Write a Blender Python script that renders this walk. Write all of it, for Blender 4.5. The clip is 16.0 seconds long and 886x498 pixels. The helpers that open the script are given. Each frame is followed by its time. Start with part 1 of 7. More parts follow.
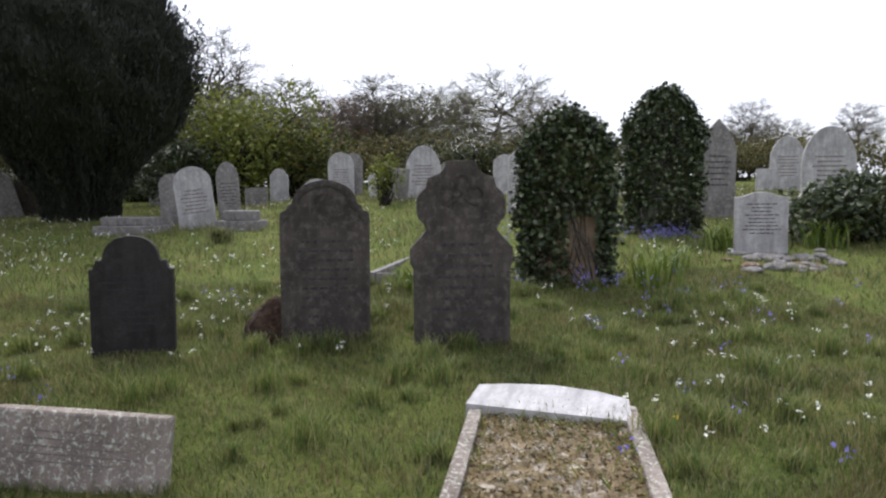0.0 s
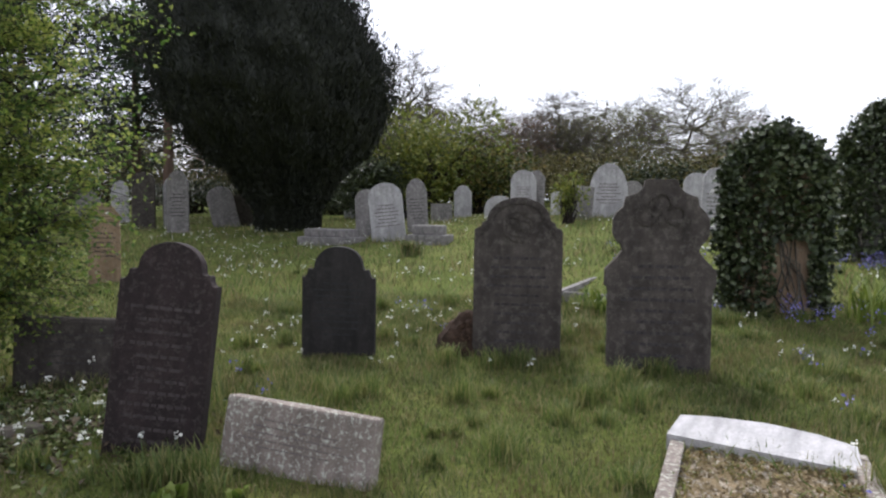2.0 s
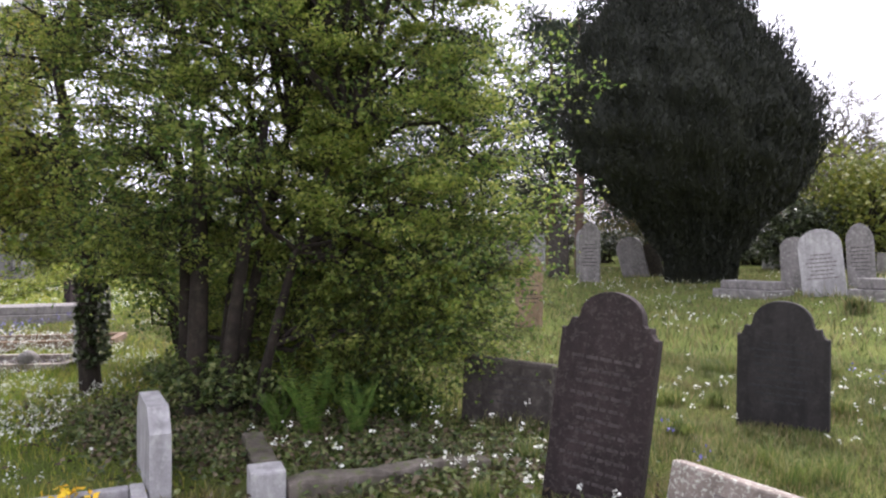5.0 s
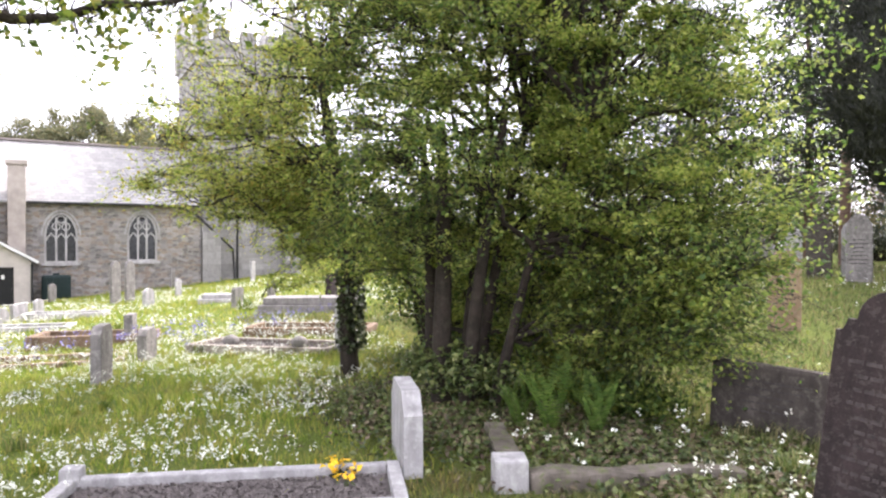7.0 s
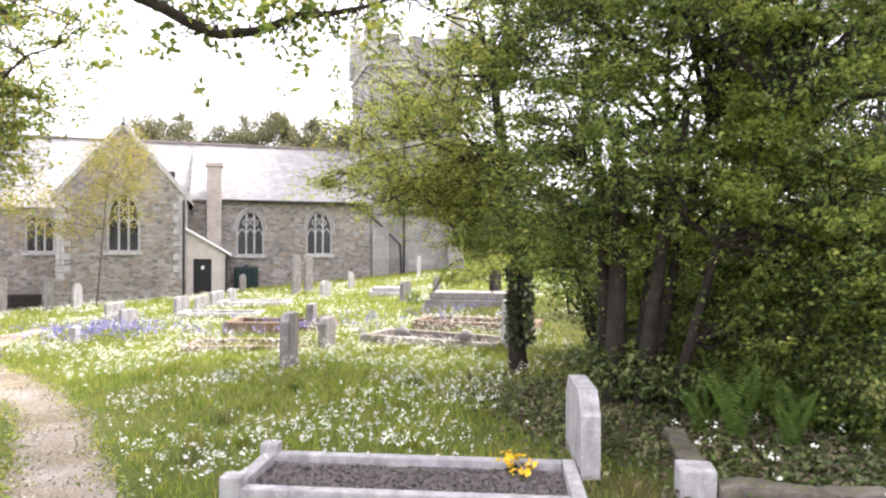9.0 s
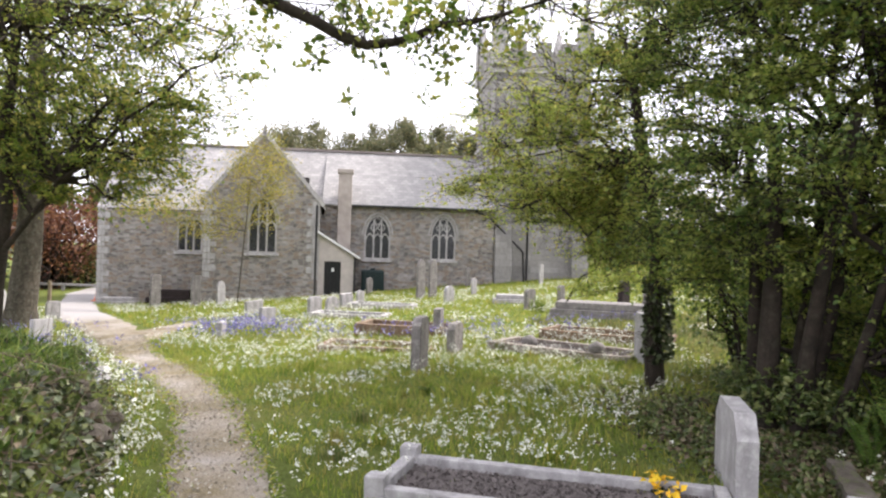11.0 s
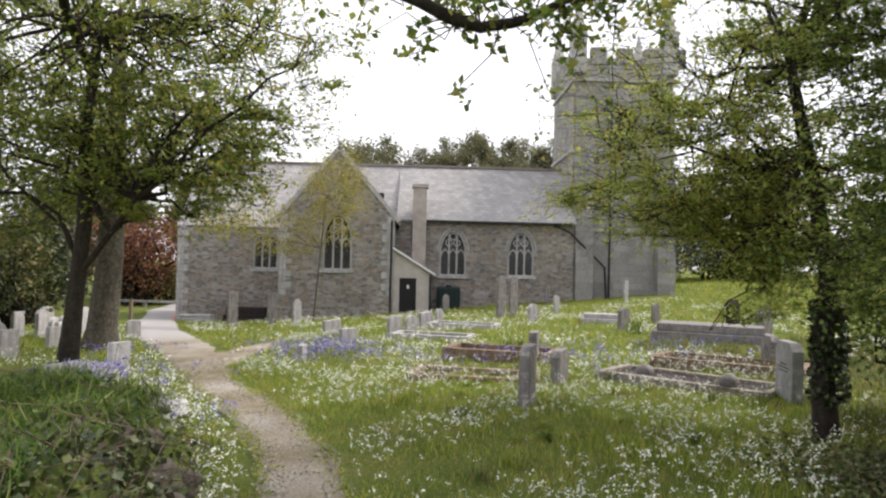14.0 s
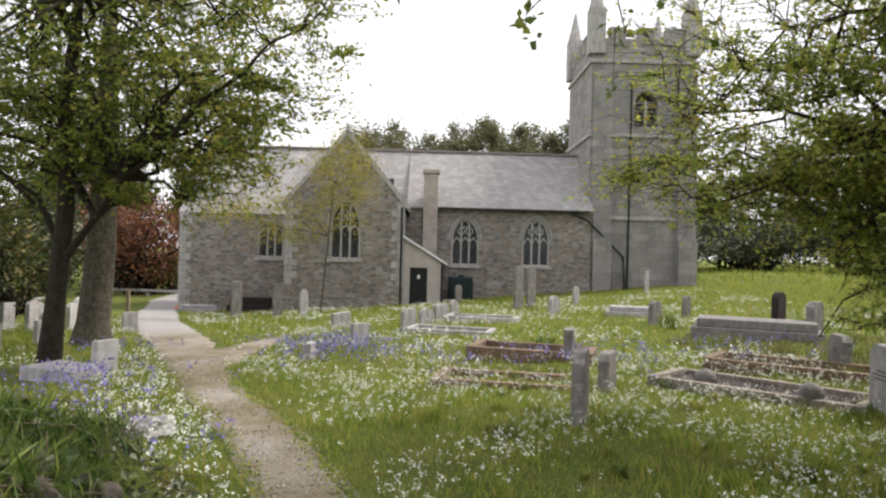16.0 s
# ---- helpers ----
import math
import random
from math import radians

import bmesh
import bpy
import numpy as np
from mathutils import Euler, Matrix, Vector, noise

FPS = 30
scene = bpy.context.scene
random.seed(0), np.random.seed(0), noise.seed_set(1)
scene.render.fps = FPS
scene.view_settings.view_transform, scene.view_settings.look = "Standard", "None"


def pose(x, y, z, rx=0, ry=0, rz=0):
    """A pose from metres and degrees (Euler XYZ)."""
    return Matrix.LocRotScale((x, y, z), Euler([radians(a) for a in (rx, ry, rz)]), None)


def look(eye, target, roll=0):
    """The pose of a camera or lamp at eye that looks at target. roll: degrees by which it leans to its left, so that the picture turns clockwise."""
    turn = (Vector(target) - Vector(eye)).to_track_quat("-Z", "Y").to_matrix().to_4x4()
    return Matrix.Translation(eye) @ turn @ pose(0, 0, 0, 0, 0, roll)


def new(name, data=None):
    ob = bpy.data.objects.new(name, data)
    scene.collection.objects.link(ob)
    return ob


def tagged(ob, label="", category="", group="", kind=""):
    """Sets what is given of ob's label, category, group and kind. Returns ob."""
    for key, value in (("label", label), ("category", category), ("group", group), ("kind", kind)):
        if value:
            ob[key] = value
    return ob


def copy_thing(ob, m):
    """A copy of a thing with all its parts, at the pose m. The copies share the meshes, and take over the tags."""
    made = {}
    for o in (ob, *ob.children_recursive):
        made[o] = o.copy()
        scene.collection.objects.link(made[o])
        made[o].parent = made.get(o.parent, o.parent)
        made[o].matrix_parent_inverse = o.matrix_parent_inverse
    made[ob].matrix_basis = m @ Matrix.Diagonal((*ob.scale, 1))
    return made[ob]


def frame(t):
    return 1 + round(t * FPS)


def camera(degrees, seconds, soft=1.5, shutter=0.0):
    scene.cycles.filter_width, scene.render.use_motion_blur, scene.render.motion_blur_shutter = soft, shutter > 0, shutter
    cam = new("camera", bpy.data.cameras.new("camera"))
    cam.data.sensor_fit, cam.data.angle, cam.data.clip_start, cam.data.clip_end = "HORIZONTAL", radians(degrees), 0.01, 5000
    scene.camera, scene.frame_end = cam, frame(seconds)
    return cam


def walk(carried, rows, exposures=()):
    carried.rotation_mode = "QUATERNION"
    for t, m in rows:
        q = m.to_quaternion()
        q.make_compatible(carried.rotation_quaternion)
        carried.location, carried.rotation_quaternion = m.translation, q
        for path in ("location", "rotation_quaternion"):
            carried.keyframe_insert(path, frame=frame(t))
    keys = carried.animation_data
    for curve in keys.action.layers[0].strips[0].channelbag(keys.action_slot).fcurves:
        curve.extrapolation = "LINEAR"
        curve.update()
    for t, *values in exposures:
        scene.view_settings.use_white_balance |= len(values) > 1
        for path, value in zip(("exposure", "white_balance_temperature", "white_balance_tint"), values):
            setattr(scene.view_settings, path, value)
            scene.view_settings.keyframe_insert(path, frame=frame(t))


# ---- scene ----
cam = camera(65.3, 16.0, soft=2.3)
METRES, EYE, TILT, LEAN, TURN = 3.7, 1.5, 0.0, 0.0, -5.6
ROWS = [
    (0.0, 0.0, 0.0, 0.0, -0.05, -5.36, 0.51),
    (0.5, -0.0091, -0.0011, 0.0004, 3.88, -4.96, 0.51),
    (1.0, -0.0144, -0.0058, 0.0014, 6.39, -4.57, 0.16),
    (1.5, -0.0244, -0.0082, 0.0007, 10.67, -4.55, 0.27),
    (2.0, -0.0439, -0.0078, 0.0009, 14.48, -3.92, -0.39),
    (2.5, -0.0605, -0.0065, 0.001, 18.22, -3.83, -0.52),
    (3.0, -0.0781, -0.0069, 0.0005, 21.47, -3.58, -1.31),
    (3.5, -0.1008, -0.0067, 0.0004, 24.79, -2.87, -0.74),
    (4.0, -0.1175, -0.0013, 0.0004, 29.97, -1.93, 0.24),
    (4.5, -0.128, 0.0113, -0.0019, 39.08, -0.43, -0.54),
    (5.0, -0.1321, 0.016, -0.0012, 46.84, 0.12, -0.0),
    (7.5, -0.1494, -0.0062, -0.0084, 69.45, -0.2, -0.15),
    (8.0, -0.1543, -0.0147, -0.0089, 73.25, -0.28, -0.43),
    (10.5, -0.1693, -0.0554, -0.01, 85.86, -0.13, -0.95),
    (11.0, -0.1766, -0.072, -0.0097, 88.78, 0.11, -1.71),
    (11.5, -0.1844, -0.0987, -0.0036, 90.99, 1.05, -1.75),
    (12.0, -0.2067, -0.1281, -0.0015, 91.91, 0.96, -1.59),
    (12.5, -0.264, -0.1395, -0.0068, 93.53, 0.61, -1.44),
    (13.0, -0.3416, -0.1419, -0.0023, 95.88, 2.16, -1.68),
    (13.5, -0.4123, -0.1626, -0.0058, 95.79, 1.04, -2.62),
    (14.0, -0.486, -0.2075, -0.0004, 94.37, 1.21, -1.42),
    (14.5, -0.5566, -0.2344, -0.0046, 94.74, 0.35, -1.61),
    (15.0, -0.6561, -0.2502, -0.0053, 96.27, 0.04, -0.99),
    (15.5, -0.7576, -0.281, -0.01, 97.12, -0.35, -1.77),
    (16.0, -0.8553, -0.3243, -0.002, 94.82, 0.28, -1.54),
]
walk(cam, [(t, pose(0, 0, EYE, TILT, LEAN, TURN) @ pose(METRES * x, METRES * y, METRES * z, 90 + pitch, roll, yaw)) for t, x, y, z, yaw, pitch, roll in ROWS],
     exposures=[(0.0, 0.45, 6050, 13), (3.0, 0.5, 6050, 13), (4.0, 0.74, 6150, 17), (5.0, 1.25, 6200, 20), (7.5, 2.0, 6450, 18), (8.0, 2.05, 6500, 18), (10.5, 1.4, 6500, 16), (12.0, 1.05, 6500, 15), (14.5, 0.65, 6600, 12), (16.0, 0.6, 6700, 11)])

# ---- light: a bright overcast sky with a soft sun behind the first row of stones ----
SUN_AZ, SUN_EL = -22.0, 50.0
world = bpy.data.worlds.new("sky")
scene.world = world
world.use_nodes = True
wn, wl = world.node_tree.nodes, world.node_tree.links
bg = wn["Background"]
sky = wn.new("ShaderNodeTexSky")
sky.sky_type = "NISHITA"
sky.sun_disc = False
sky.sun_elevation, sky.sun_rotation = radians(SUN_EL), radians(SUN_AZ)
sky.air_density, sky.dust_density = 1.0, 3.0
veil = wn.new("ShaderNodeMix")
veil.data_type = "RGBA"
veil.inputs["Factor"].default_value = 0.8
veil.inputs["B"].default_value = (8.6, 8.6, 9.0, 1)
wl.new(sky.outputs["Color"], veil.inputs["A"])
wl.new(veil.outputs["Result"], bg.inputs["Color"])
bg.inputs["Strength"].default_value = 0.12
sun = bpy.data.lights.new("sun", "SUN")
sun.energy, sun.angle, sun.color = 2.6, radians(18), (1.0, 0.95, 0.87)
sun_ob = new("sun", sun)
sun_ob.matrix_world = look((0, 0, 0), (-math.sin(radians(SUN_AZ)) * math.cos(radians(SUN_EL)), -math.cos(radians(SUN_AZ)) * math.cos(radians(SUN_EL)), -math.sin(radians(SUN_EL))))
sun_ob.location = (20, 40, 60)


# ---- materials ----
def ramp(nt, fac, stops):
    r = nt.nodes.new("ShaderNodeValToRGB")
    el = r.color_ramp.elements
    while len(el) < len(stops):
        el.new(0.5)
    for e, (p, c) in zip(el, stops):
        e.position, e.color = p, (*c, 1)
    nt.links.new(fac, r.inputs["Fac"])
    return r.outputs["Color"]


def blend(nt, fac, a, b, how="MIX"):
    m = nt.nodes.new("ShaderNodeMix")
    m.data_type, m.blend_type = "RGBA", how
    for key, value in (("Factor", fac), ("A", a), ("B", b)):
        if isinstance(value, (int, float)):
            m.inputs[key].default_value = value
        elif isinstance(value, tuple):
            m.inputs[key].default_value = (*value, 1)
        else:
            nt.links.new(value, m.inputs[key])
    return m.outputs["Result"]


def noise_fac(nt, scale, detail=6.0, rough=0.6, stretch=(1, 1, 1), world_space=False):
    geo = nt.nodes.new("ShaderNodeNewGeometry" if world_space else "ShaderNodeTexCoord")
    mp = nt.nodes.new("ShaderNodeMapping")
    mp.inputs["Scale"].default_value = stretch
    nt.links.new(geo.outputs["Position" if world_space else "Object"], mp.inputs["Vector"])
    n = nt.nodes.new("ShaderNodeTexNoise")
    n.inputs["Scale"].default_value, n.inputs["Detail"].default_value, n.inputs["Roughness"].default_value = scale, detail, rough
    nt.links.new(mp.outputs["Vector"], n.inputs["Vector"])
    return n.outputs["Fac"]


def start(name, rough=0.9, spec=0.3):
    m = bpy.data.materials.new(name)
    m.use_nodes = True
    nt = m.node_tree
    p = nt.nodes["Principled BSDF"]
    p.inputs["Roughness"].default_value = rough
    p.inputs["Specular IOR Level"].default_value = spec
    return m, nt, p


def bump(nt, p, height, strength, dist):
    b = nt.nodes.new("ShaderNodeBump")
    b.inputs["Strength"].default_value, b.inputs["Distance"].default_value = strength, dist
    nt.links.new(height, b.inputs["Height"])
    nt.links.new(b.outputs["Normal"], p.inputs["Normal"])


def stone_mat(name, dark, light, lichen=None, amount=0.6, grain=60.0, patch=5.0, rough=0.9, relief=0.5, spot=14.0):
    """Weathered stone: grain, broad staining with downward streaks, and lichen spots."""
    m, nt, p = start(name, rough)
    c = ramp(nt, noise_fac(nt, patch, 8, 0.65), [(0.3, dark), (0.7, light)])
    streak = noise_fac(nt, 9.0, 5, 0.6, (1.0, 1.0, 0.16))
    c = blend(nt, ramp(nt, streak, [(0.42, (0, 0, 0)), (0.72, (0.65, 0.65, 0.65))]), c, tuple(v * 0.55 for v in dark))
    g = noise_fac(nt, grain, 4, 0.7)
    c = blend(nt, 0.5, c, ramp(nt, g, [(0.3, (0.55, 0.55, 0.55)), (0.7, (1.25, 1.25, 1.25))]), "MULTIPLY")
    if lichen:
        spots = noise_fac(nt, spot, 8, 0.75)
        c = blend(nt, ramp(nt, spots, [(0.52, (0, 0, 0)), (0.6, (amount,) * 3)]), c, lichen)
    nt.links.new(c, p.inputs["Base Color"])
    bump(nt, p, g, relief, 0.006)
    return m


def leaf_mat(name, cols, rough=0.55, through_light=0.25, dry=None):
    """Leaves: each one its own shade, with light passing through."""
    m, nt, p = start(name, rough, 0.35)
    geo = nt.nodes.new("ShaderNodeNewGeometry")
    n = len(cols)
    c = ramp(nt, geo.outputs["Random Per Island"], [((i + 0.5) / n, col) for i, col in enumerate(cols)])
    big = noise_fac(nt, 1.3, 4, 0.65, (1, 1, 1), True)
    c = blend(nt, 0.7, c, ramp(nt, big, [(0.3, (0.62, 0.66, 0.62)), (0.7, (1.32, 1.26, 1.1))]), "MULTIPLY")
    if dry:
        patchy = noise_fac(nt, 1.9, 6, 0.7, (1, 1, 1), True)
        c = blend(nt, ramp(nt, patchy, [(0.5, (0, 0, 0)), (0.66, (dry[1],) * 3)]), c, dry[0])
    nt.links.new(c, p.inputs["Base Color"])
    if through_light:
        tr = nt.nodes.new("ShaderNodeBsdfTranslucent")
        nt.links.new(c, tr.inputs["Color"])
        mx = nt.nodes.new("ShaderNodeMixShader")
        mx.inputs[0].default_value = through_light
        nt.links.new(p.outputs["BSDF"], mx.inputs[1])
        nt.links.new(tr.outputs["BSDF"], mx.inputs[2])
        nt.links.new(mx.outputs[0], nt.nodes["Material Output"].inputs["Surface"])
    return m


def plain(name, col, rough=0.8, metal=0.0, vary=0.15, scale=20.0):
    m, nt, p = start(name, rough)
    p.inputs["Metallic"].default_value = metal
    f = noise_fac(nt, scale, 5, 0.6)
    c = ramp(nt, f, [(0.3, tuple(v * (1 - vary) for v in col)), (0.7, tuple(min(1, v * (1 + vary)) for v in col))])
    nt.links.new(c, p.inputs["Base Color"])
    bump(nt, p, f, 0.2, 0.003)
    return m


def masonry_mat(name, dark, light, warm, length=0.42, height=0.17, mortar=(0.33, 0.31, 0.28), uneven=0.8):
    """Coursed rubble: uneven stones in mortar, on world y/x across and z up."""
    m, nt, p = start(name, 0.92)
    geo = nt.nodes.new("ShaderNodeNewGeometry")
    sep = nt.nodes.new("ShaderNodeSeparateXYZ")
    nt.links.new(geo.outputs["Position"], sep.inputs[0])
    add = nt.nodes.new("ShaderNodeMath")
    add.operation = "ADD"
    nt.links.new(sep.outputs["X"], add.inputs[0])
    nt.links.new(sep.outputs["Y"], add.inputs[1])
    wob = nt.nodes.new("ShaderNodeTexNoise")
    wob.inputs["Scale"].default_value, wob.inputs["Detail"].default_value = 2.6, 3
    nt.links.new(geo.outputs["Position"], wob.inputs["Vector"])
    com = nt.nodes.new("ShaderNodeCombineXYZ")
    nt.links.new(add.outputs[0], com.inputs["X"])
    nt.links.new(sep.outputs["Z"], com.inputs["Y"])
    sc = nt.nodes.new("ShaderNodeVectorMath")
    sc.operation = "MULTIPLY_ADD"
    sc.inputs[1].default_value = (0.16, 0.11, 0)
    nt.links.new(wob.outputs["Color"], sc.inputs[0])
    nt.links.new(com.outputs[0], sc.inputs[2])
    sz = nt.nodes.new("ShaderNodeVectorMath")
    sz.operation = "MULTIPLY"
    sz.inputs[1].default_value = (1 / length, 1 / height, 1)
    nt.links.new(sc.outputs[0], sz.inputs[0])
    cells = []
    for feature in ("F1", "DISTANCE_TO_EDGE"):
        v = nt.nodes.new("ShaderNodeTexVoronoi")
        v.voronoi_dimensions, v.feature = "2D", feature
        v.inputs["Scale"].default_value, v.inputs["Randomness"].default_value = 1.0, uneven
        nt.links.new(sz.outputs[0], v.inputs["Vector"])
        cells.append(v)
    v2 = nt.nodes.new("ShaderNodeSeparateColor")
    nt.links.new(cells[0].outputs["Color"], v2.inputs[0])
    c = ramp(nt, v2.outputs["Green"], [(0.1, dark), (0.9, light)])
    c = blend(nt, ramp(nt, v2.outputs["Red"], [(0.5, (0, 0, 0)), (0.9, (0.8, 0.8, 0.8))]), c, warm)
    joint = ramp(nt, cells[1].outputs["Distance"], [(0.02, (1, 1, 1)), (0.09, (0, 0, 0))])
    c = blend(nt, joint, c, mortar)
    c = blend(nt, 0.75, c, ramp(nt, noise_fac(nt, 0.6, 7, 0.65, (1, 1, 1), True), [(0.3, (0.72, 0.72, 0.74)), (0.7, (1.18, 1.16, 1.12))]), "MULTIPLY")
    c = blend(nt, 0.6, c, ramp(nt, noise_fac(nt, 14, 5, 0.7, (1, 1, 1), True), [(0.3, (0.7, 0.7, 0.7)), (0.7, (1.2, 1.2, 1.2))]), "MULTIPLY")
    nt.links.new(c, p.inputs["Base Color"])
    inv = nt.nodes.new("ShaderNodeMath")
    inv.operation = "SUBTRACT"
    inv.inputs[0].default_value = 1.0
    nt.links.new(joint, inv.inputs[1])
    bump(nt, p, inv.outputs[0], 0.9, 0.03)
    return m


def ashlar_mat(name, dark, light, mortar, length=0.8, height=0.34):
    """Squared granite blocks in courses, on world x + y across and z up."""
    m, nt, p = start(name, 0.92)
    geo = nt.nodes.new("ShaderNodeNewGeometry")
    sep = nt.nodes.new("ShaderNodeSeparateXYZ")
    nt.links.new(geo.outputs["Position"], sep.inputs[0])
    add = nt.nodes.new("ShaderNodeMath")
    add.operation = "ADD"
    nt.links.new(sep.outputs["X"], add.inputs[0])
    nt.links.new(sep.outputs["Y"], add.inputs[1])
    com = nt.nodes.new("ShaderNodeCombineXYZ")
    nt.links.new(add.outputs[0], com.inputs["X"])
    nt.links.new(sep.outputs["Z"], com.inputs["Y"])
    br = nt.nodes.new("ShaderNodeTexBrick")
    br.inputs["Scale"].default_value = 1.0
    br.inputs["Brick Width"].default_value, br.inputs["Row Height"].default_value = length, height
    br.inputs["Mortar Size"].default_value, br.inputs["Mortar Smooth"].default_value = 0.012, 0.6
    for key, col in (("Color1", dark), ("Color2", light), ("Mortar", mortar)):
        br.inputs[key].default_value = (*col, 1)
    nt.links.new(com.outputs[0], br.inputs["Vector"])
    c = blend(nt, 0.85, br.outputs["Color"], ramp(nt, noise_fac(nt, 0.7, 8, 0.7, (1, 1, 0.5), True), [(0.3, (0.68, 0.68, 0.69)), (0.7, (1.22, 1.2, 1.17))]), "MULTIPLY")
    c = blend(nt, 0.7, c, ramp(nt, noise_fac(nt, 7, 6, 0.75, (1, 1, 1), True), [(0.3, (0.7, 0.69, 0.68)), (0.7, (1.2, 1.2, 1.2))]), "MULTIPLY")
    nt.links.new(c, p.inputs["Base Color"])
    bump(nt, p, noise_fac(nt, 12, 5, 0.7, (1, 1, 1), True), 0.6, 0.03)
    return m


SLATE_STONE = stone_mat("dark_slate", (0.036, 0.030, 0.026), (0.104, 0.089, 0.077), (0.17, 0.155, 0.135), 0.28, 60, 3.5, 0.9, 0.9)
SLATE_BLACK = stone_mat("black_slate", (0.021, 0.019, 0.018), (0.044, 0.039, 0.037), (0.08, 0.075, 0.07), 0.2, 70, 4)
SLATE_BROWN = stone_mat("brown_slate", (0.019, 0.0135, 0.013), (0.043, 0.030, 0.029), (0.11, 0.095, 0.085), 0.3, 70, 5, 0.9, 0.9, 30)
GREY_STONE = stone_mat("grey_stone", (0.14, 0.13, 0.125), (0.27, 0.25, 0.24), (0.38, 0.37, 0.34), 0.5, 60, 4)
PALE_STONE = stone_mat("pale_stone", (0.30, 0.29, 0.29), (0.52, 0.50, 0.50), (0.22, 0.21, 0.2), 0.45, 60, 5)
GRANITE = stone_mat("granite", (0.26, 0.25, 0.25), (0.42, 0.41, 0.41), (0.5, 0.5, 0.47), 0.4, 130, 6)
LICHEN_STONE = stone_mat("lichened_stone", (0.16, 0.13, 0.11), (0.33, 0.28, 0.245), (0.5, 0.51, 0.43), 0.8, 60, 3, 0.9, 0.8, 30)
TAN_STONE = stone_mat("tan_stone", (0.24, 0.16, 0.10), (0.40, 0.29, 0.20), (0.32, 0.28, 0.22), 0.4, 60, 4)
MOSSY = stone_mat("mossy_stone", (0.06, 0.05, 0.038), (0.19, 0.165, 0.14), (0.09, 0.11, 0.035), 0.8, 50, 5, 0.95, 1.0)
MARBLE = stone_mat("white_marble", (0.38, 0.37, 0.37), (0.62, 0.60, 0.60), (0.3, 0.29, 0.27), 0.4, 40, 4, 0.6)
BROWN_KERB = stone_mat("rusty_kerb", (0.12, 0.08, 0.055), (0.25, 0.17, 0.11), (0.4, 0.36, 0.3), 0.4, 60, 4)
INK = plain("engraving", (0.03, 0.03, 0.03), 0.9)
INK_SOFT = plain("worn_engraving", (0.05, 0.045, 0.044), 0.95, 0, 0.5, 30)
INK_GREY = plain("lichened_engraving", (0.055, 0.045, 0.043), 0.95, 0, 0.5, 25)
INK_PALE = plain("faded_engraving", (0.13, 0.11, 0.105), 0.95)
MASONRY = masonry_mat("rubble_masonry", (0.16, 0.15, 0.142), (0.36, 0.34, 0.325), (0.28, 0.215, 0.16), 0.27, 0.115)
ASHLAR = ashlar_mat("granite_ashlar", (0.24, 0.232, 0.226), (0.335, 0.325, 0.318), (0.225, 0.217, 0.21))
DRESSED = stone_mat("dressed_granite", (0.34, 0.33, 0.32), (0.52, 0.50, 0.49), None, 0, 50, 3)
RENDER = plain("grey_render", (0.44, 0.40, 0.37), 0.95, 0, 0.12, 3.0)
CHIMNEY = plain("rendered_chimney", (0.36, 0.32, 0.29), 0.95, 0, 0.2, 2.0)
IRON = plain("black_iron", (0.025, 0.025, 0.027), 0.5)
DOOR_PAINT = plain("black_door_paint", (0.012, 0.012, 0.013), 0.6)
TANK_GREEN = plain("green_plastic", (0.008, 0.02, 0.02), 0.6)
PAPER = plain("white_paper", (0.7, 0.7, 0.7), 0.8)
ORANGE = plain("orange_plastic", (0.75, 0.22, 0.12), 0.6)
BARK = stone_mat("grey_bark", (0.055, 0.045, 0.035), (0.14, 0.12, 0.095), (0.2, 0.21, 0.16), 0.5, 25, 8, 0.95, 1.0)
BARK_DARK = stone_mat("dark_bark", (0.016, 0.012, 0.009), (0.045, 0.034, 0.026), (0.07, 0.07, 0.045), 0.3, 25, 8, 0.95, 1.0)
TWIG = plain("twig_bark", (0.11, 0.095, 0.08), 0.9)

glass, gnt, gp = start("leaded_glass", 0.12, 0.5)
gcol = ramp(gnt, noise_fac(gnt, 6, 2), [(0.3, (0.012, 0.013, 0.016)), (0.7, (0.035, 0.037, 0.042))])
gnt.links.new(gcol, gp.inputs["Base Color"])
bump(gnt, gp, noise_fac(gnt, 9, 2), 0.3, 0.02)

# slate roof: courses of small slates, weathered
ROOF, rnt, rp = start("roof_slate", 0.75)
rgeo = rnt.nodes.new("ShaderNodeNewGeometry")
rsep = rnt.nodes.new("ShaderNodeSeparateXYZ")
rnt.links.new(rgeo.outputs["Position"], rsep.inputs[0])
rcom = rnt.nodes.new("ShaderNodeCombineXYZ")
rnt.links.new(rsep.outputs["Y"], rcom.inputs["X"])
rnt.links.new(rsep.outputs["Z"], rcom.inputs["Y"])
rbr = rnt.nodes.new("ShaderNodeTexBrick")
rbr.inputs["Scale"].default_value = 1.0
rbr.inputs["Brick Width"].default_value, rbr.inputs["Row Height"].default_value = 0.3, 0.17
rbr.inputs["Mortar Size"].default_value = 0.008
rbr.inputs["Color1"].default_value, rbr.inputs["Color2"].default_value = (0.27, 0.265, 0.265, 1), (0.36, 0.35, 0.345, 1)
rbr.inputs["Mortar"].default_value = (0.2, 0.2, 0.2, 1)
rnt.links.new(rcom.outputs[0], rbr.inputs["Vector"])
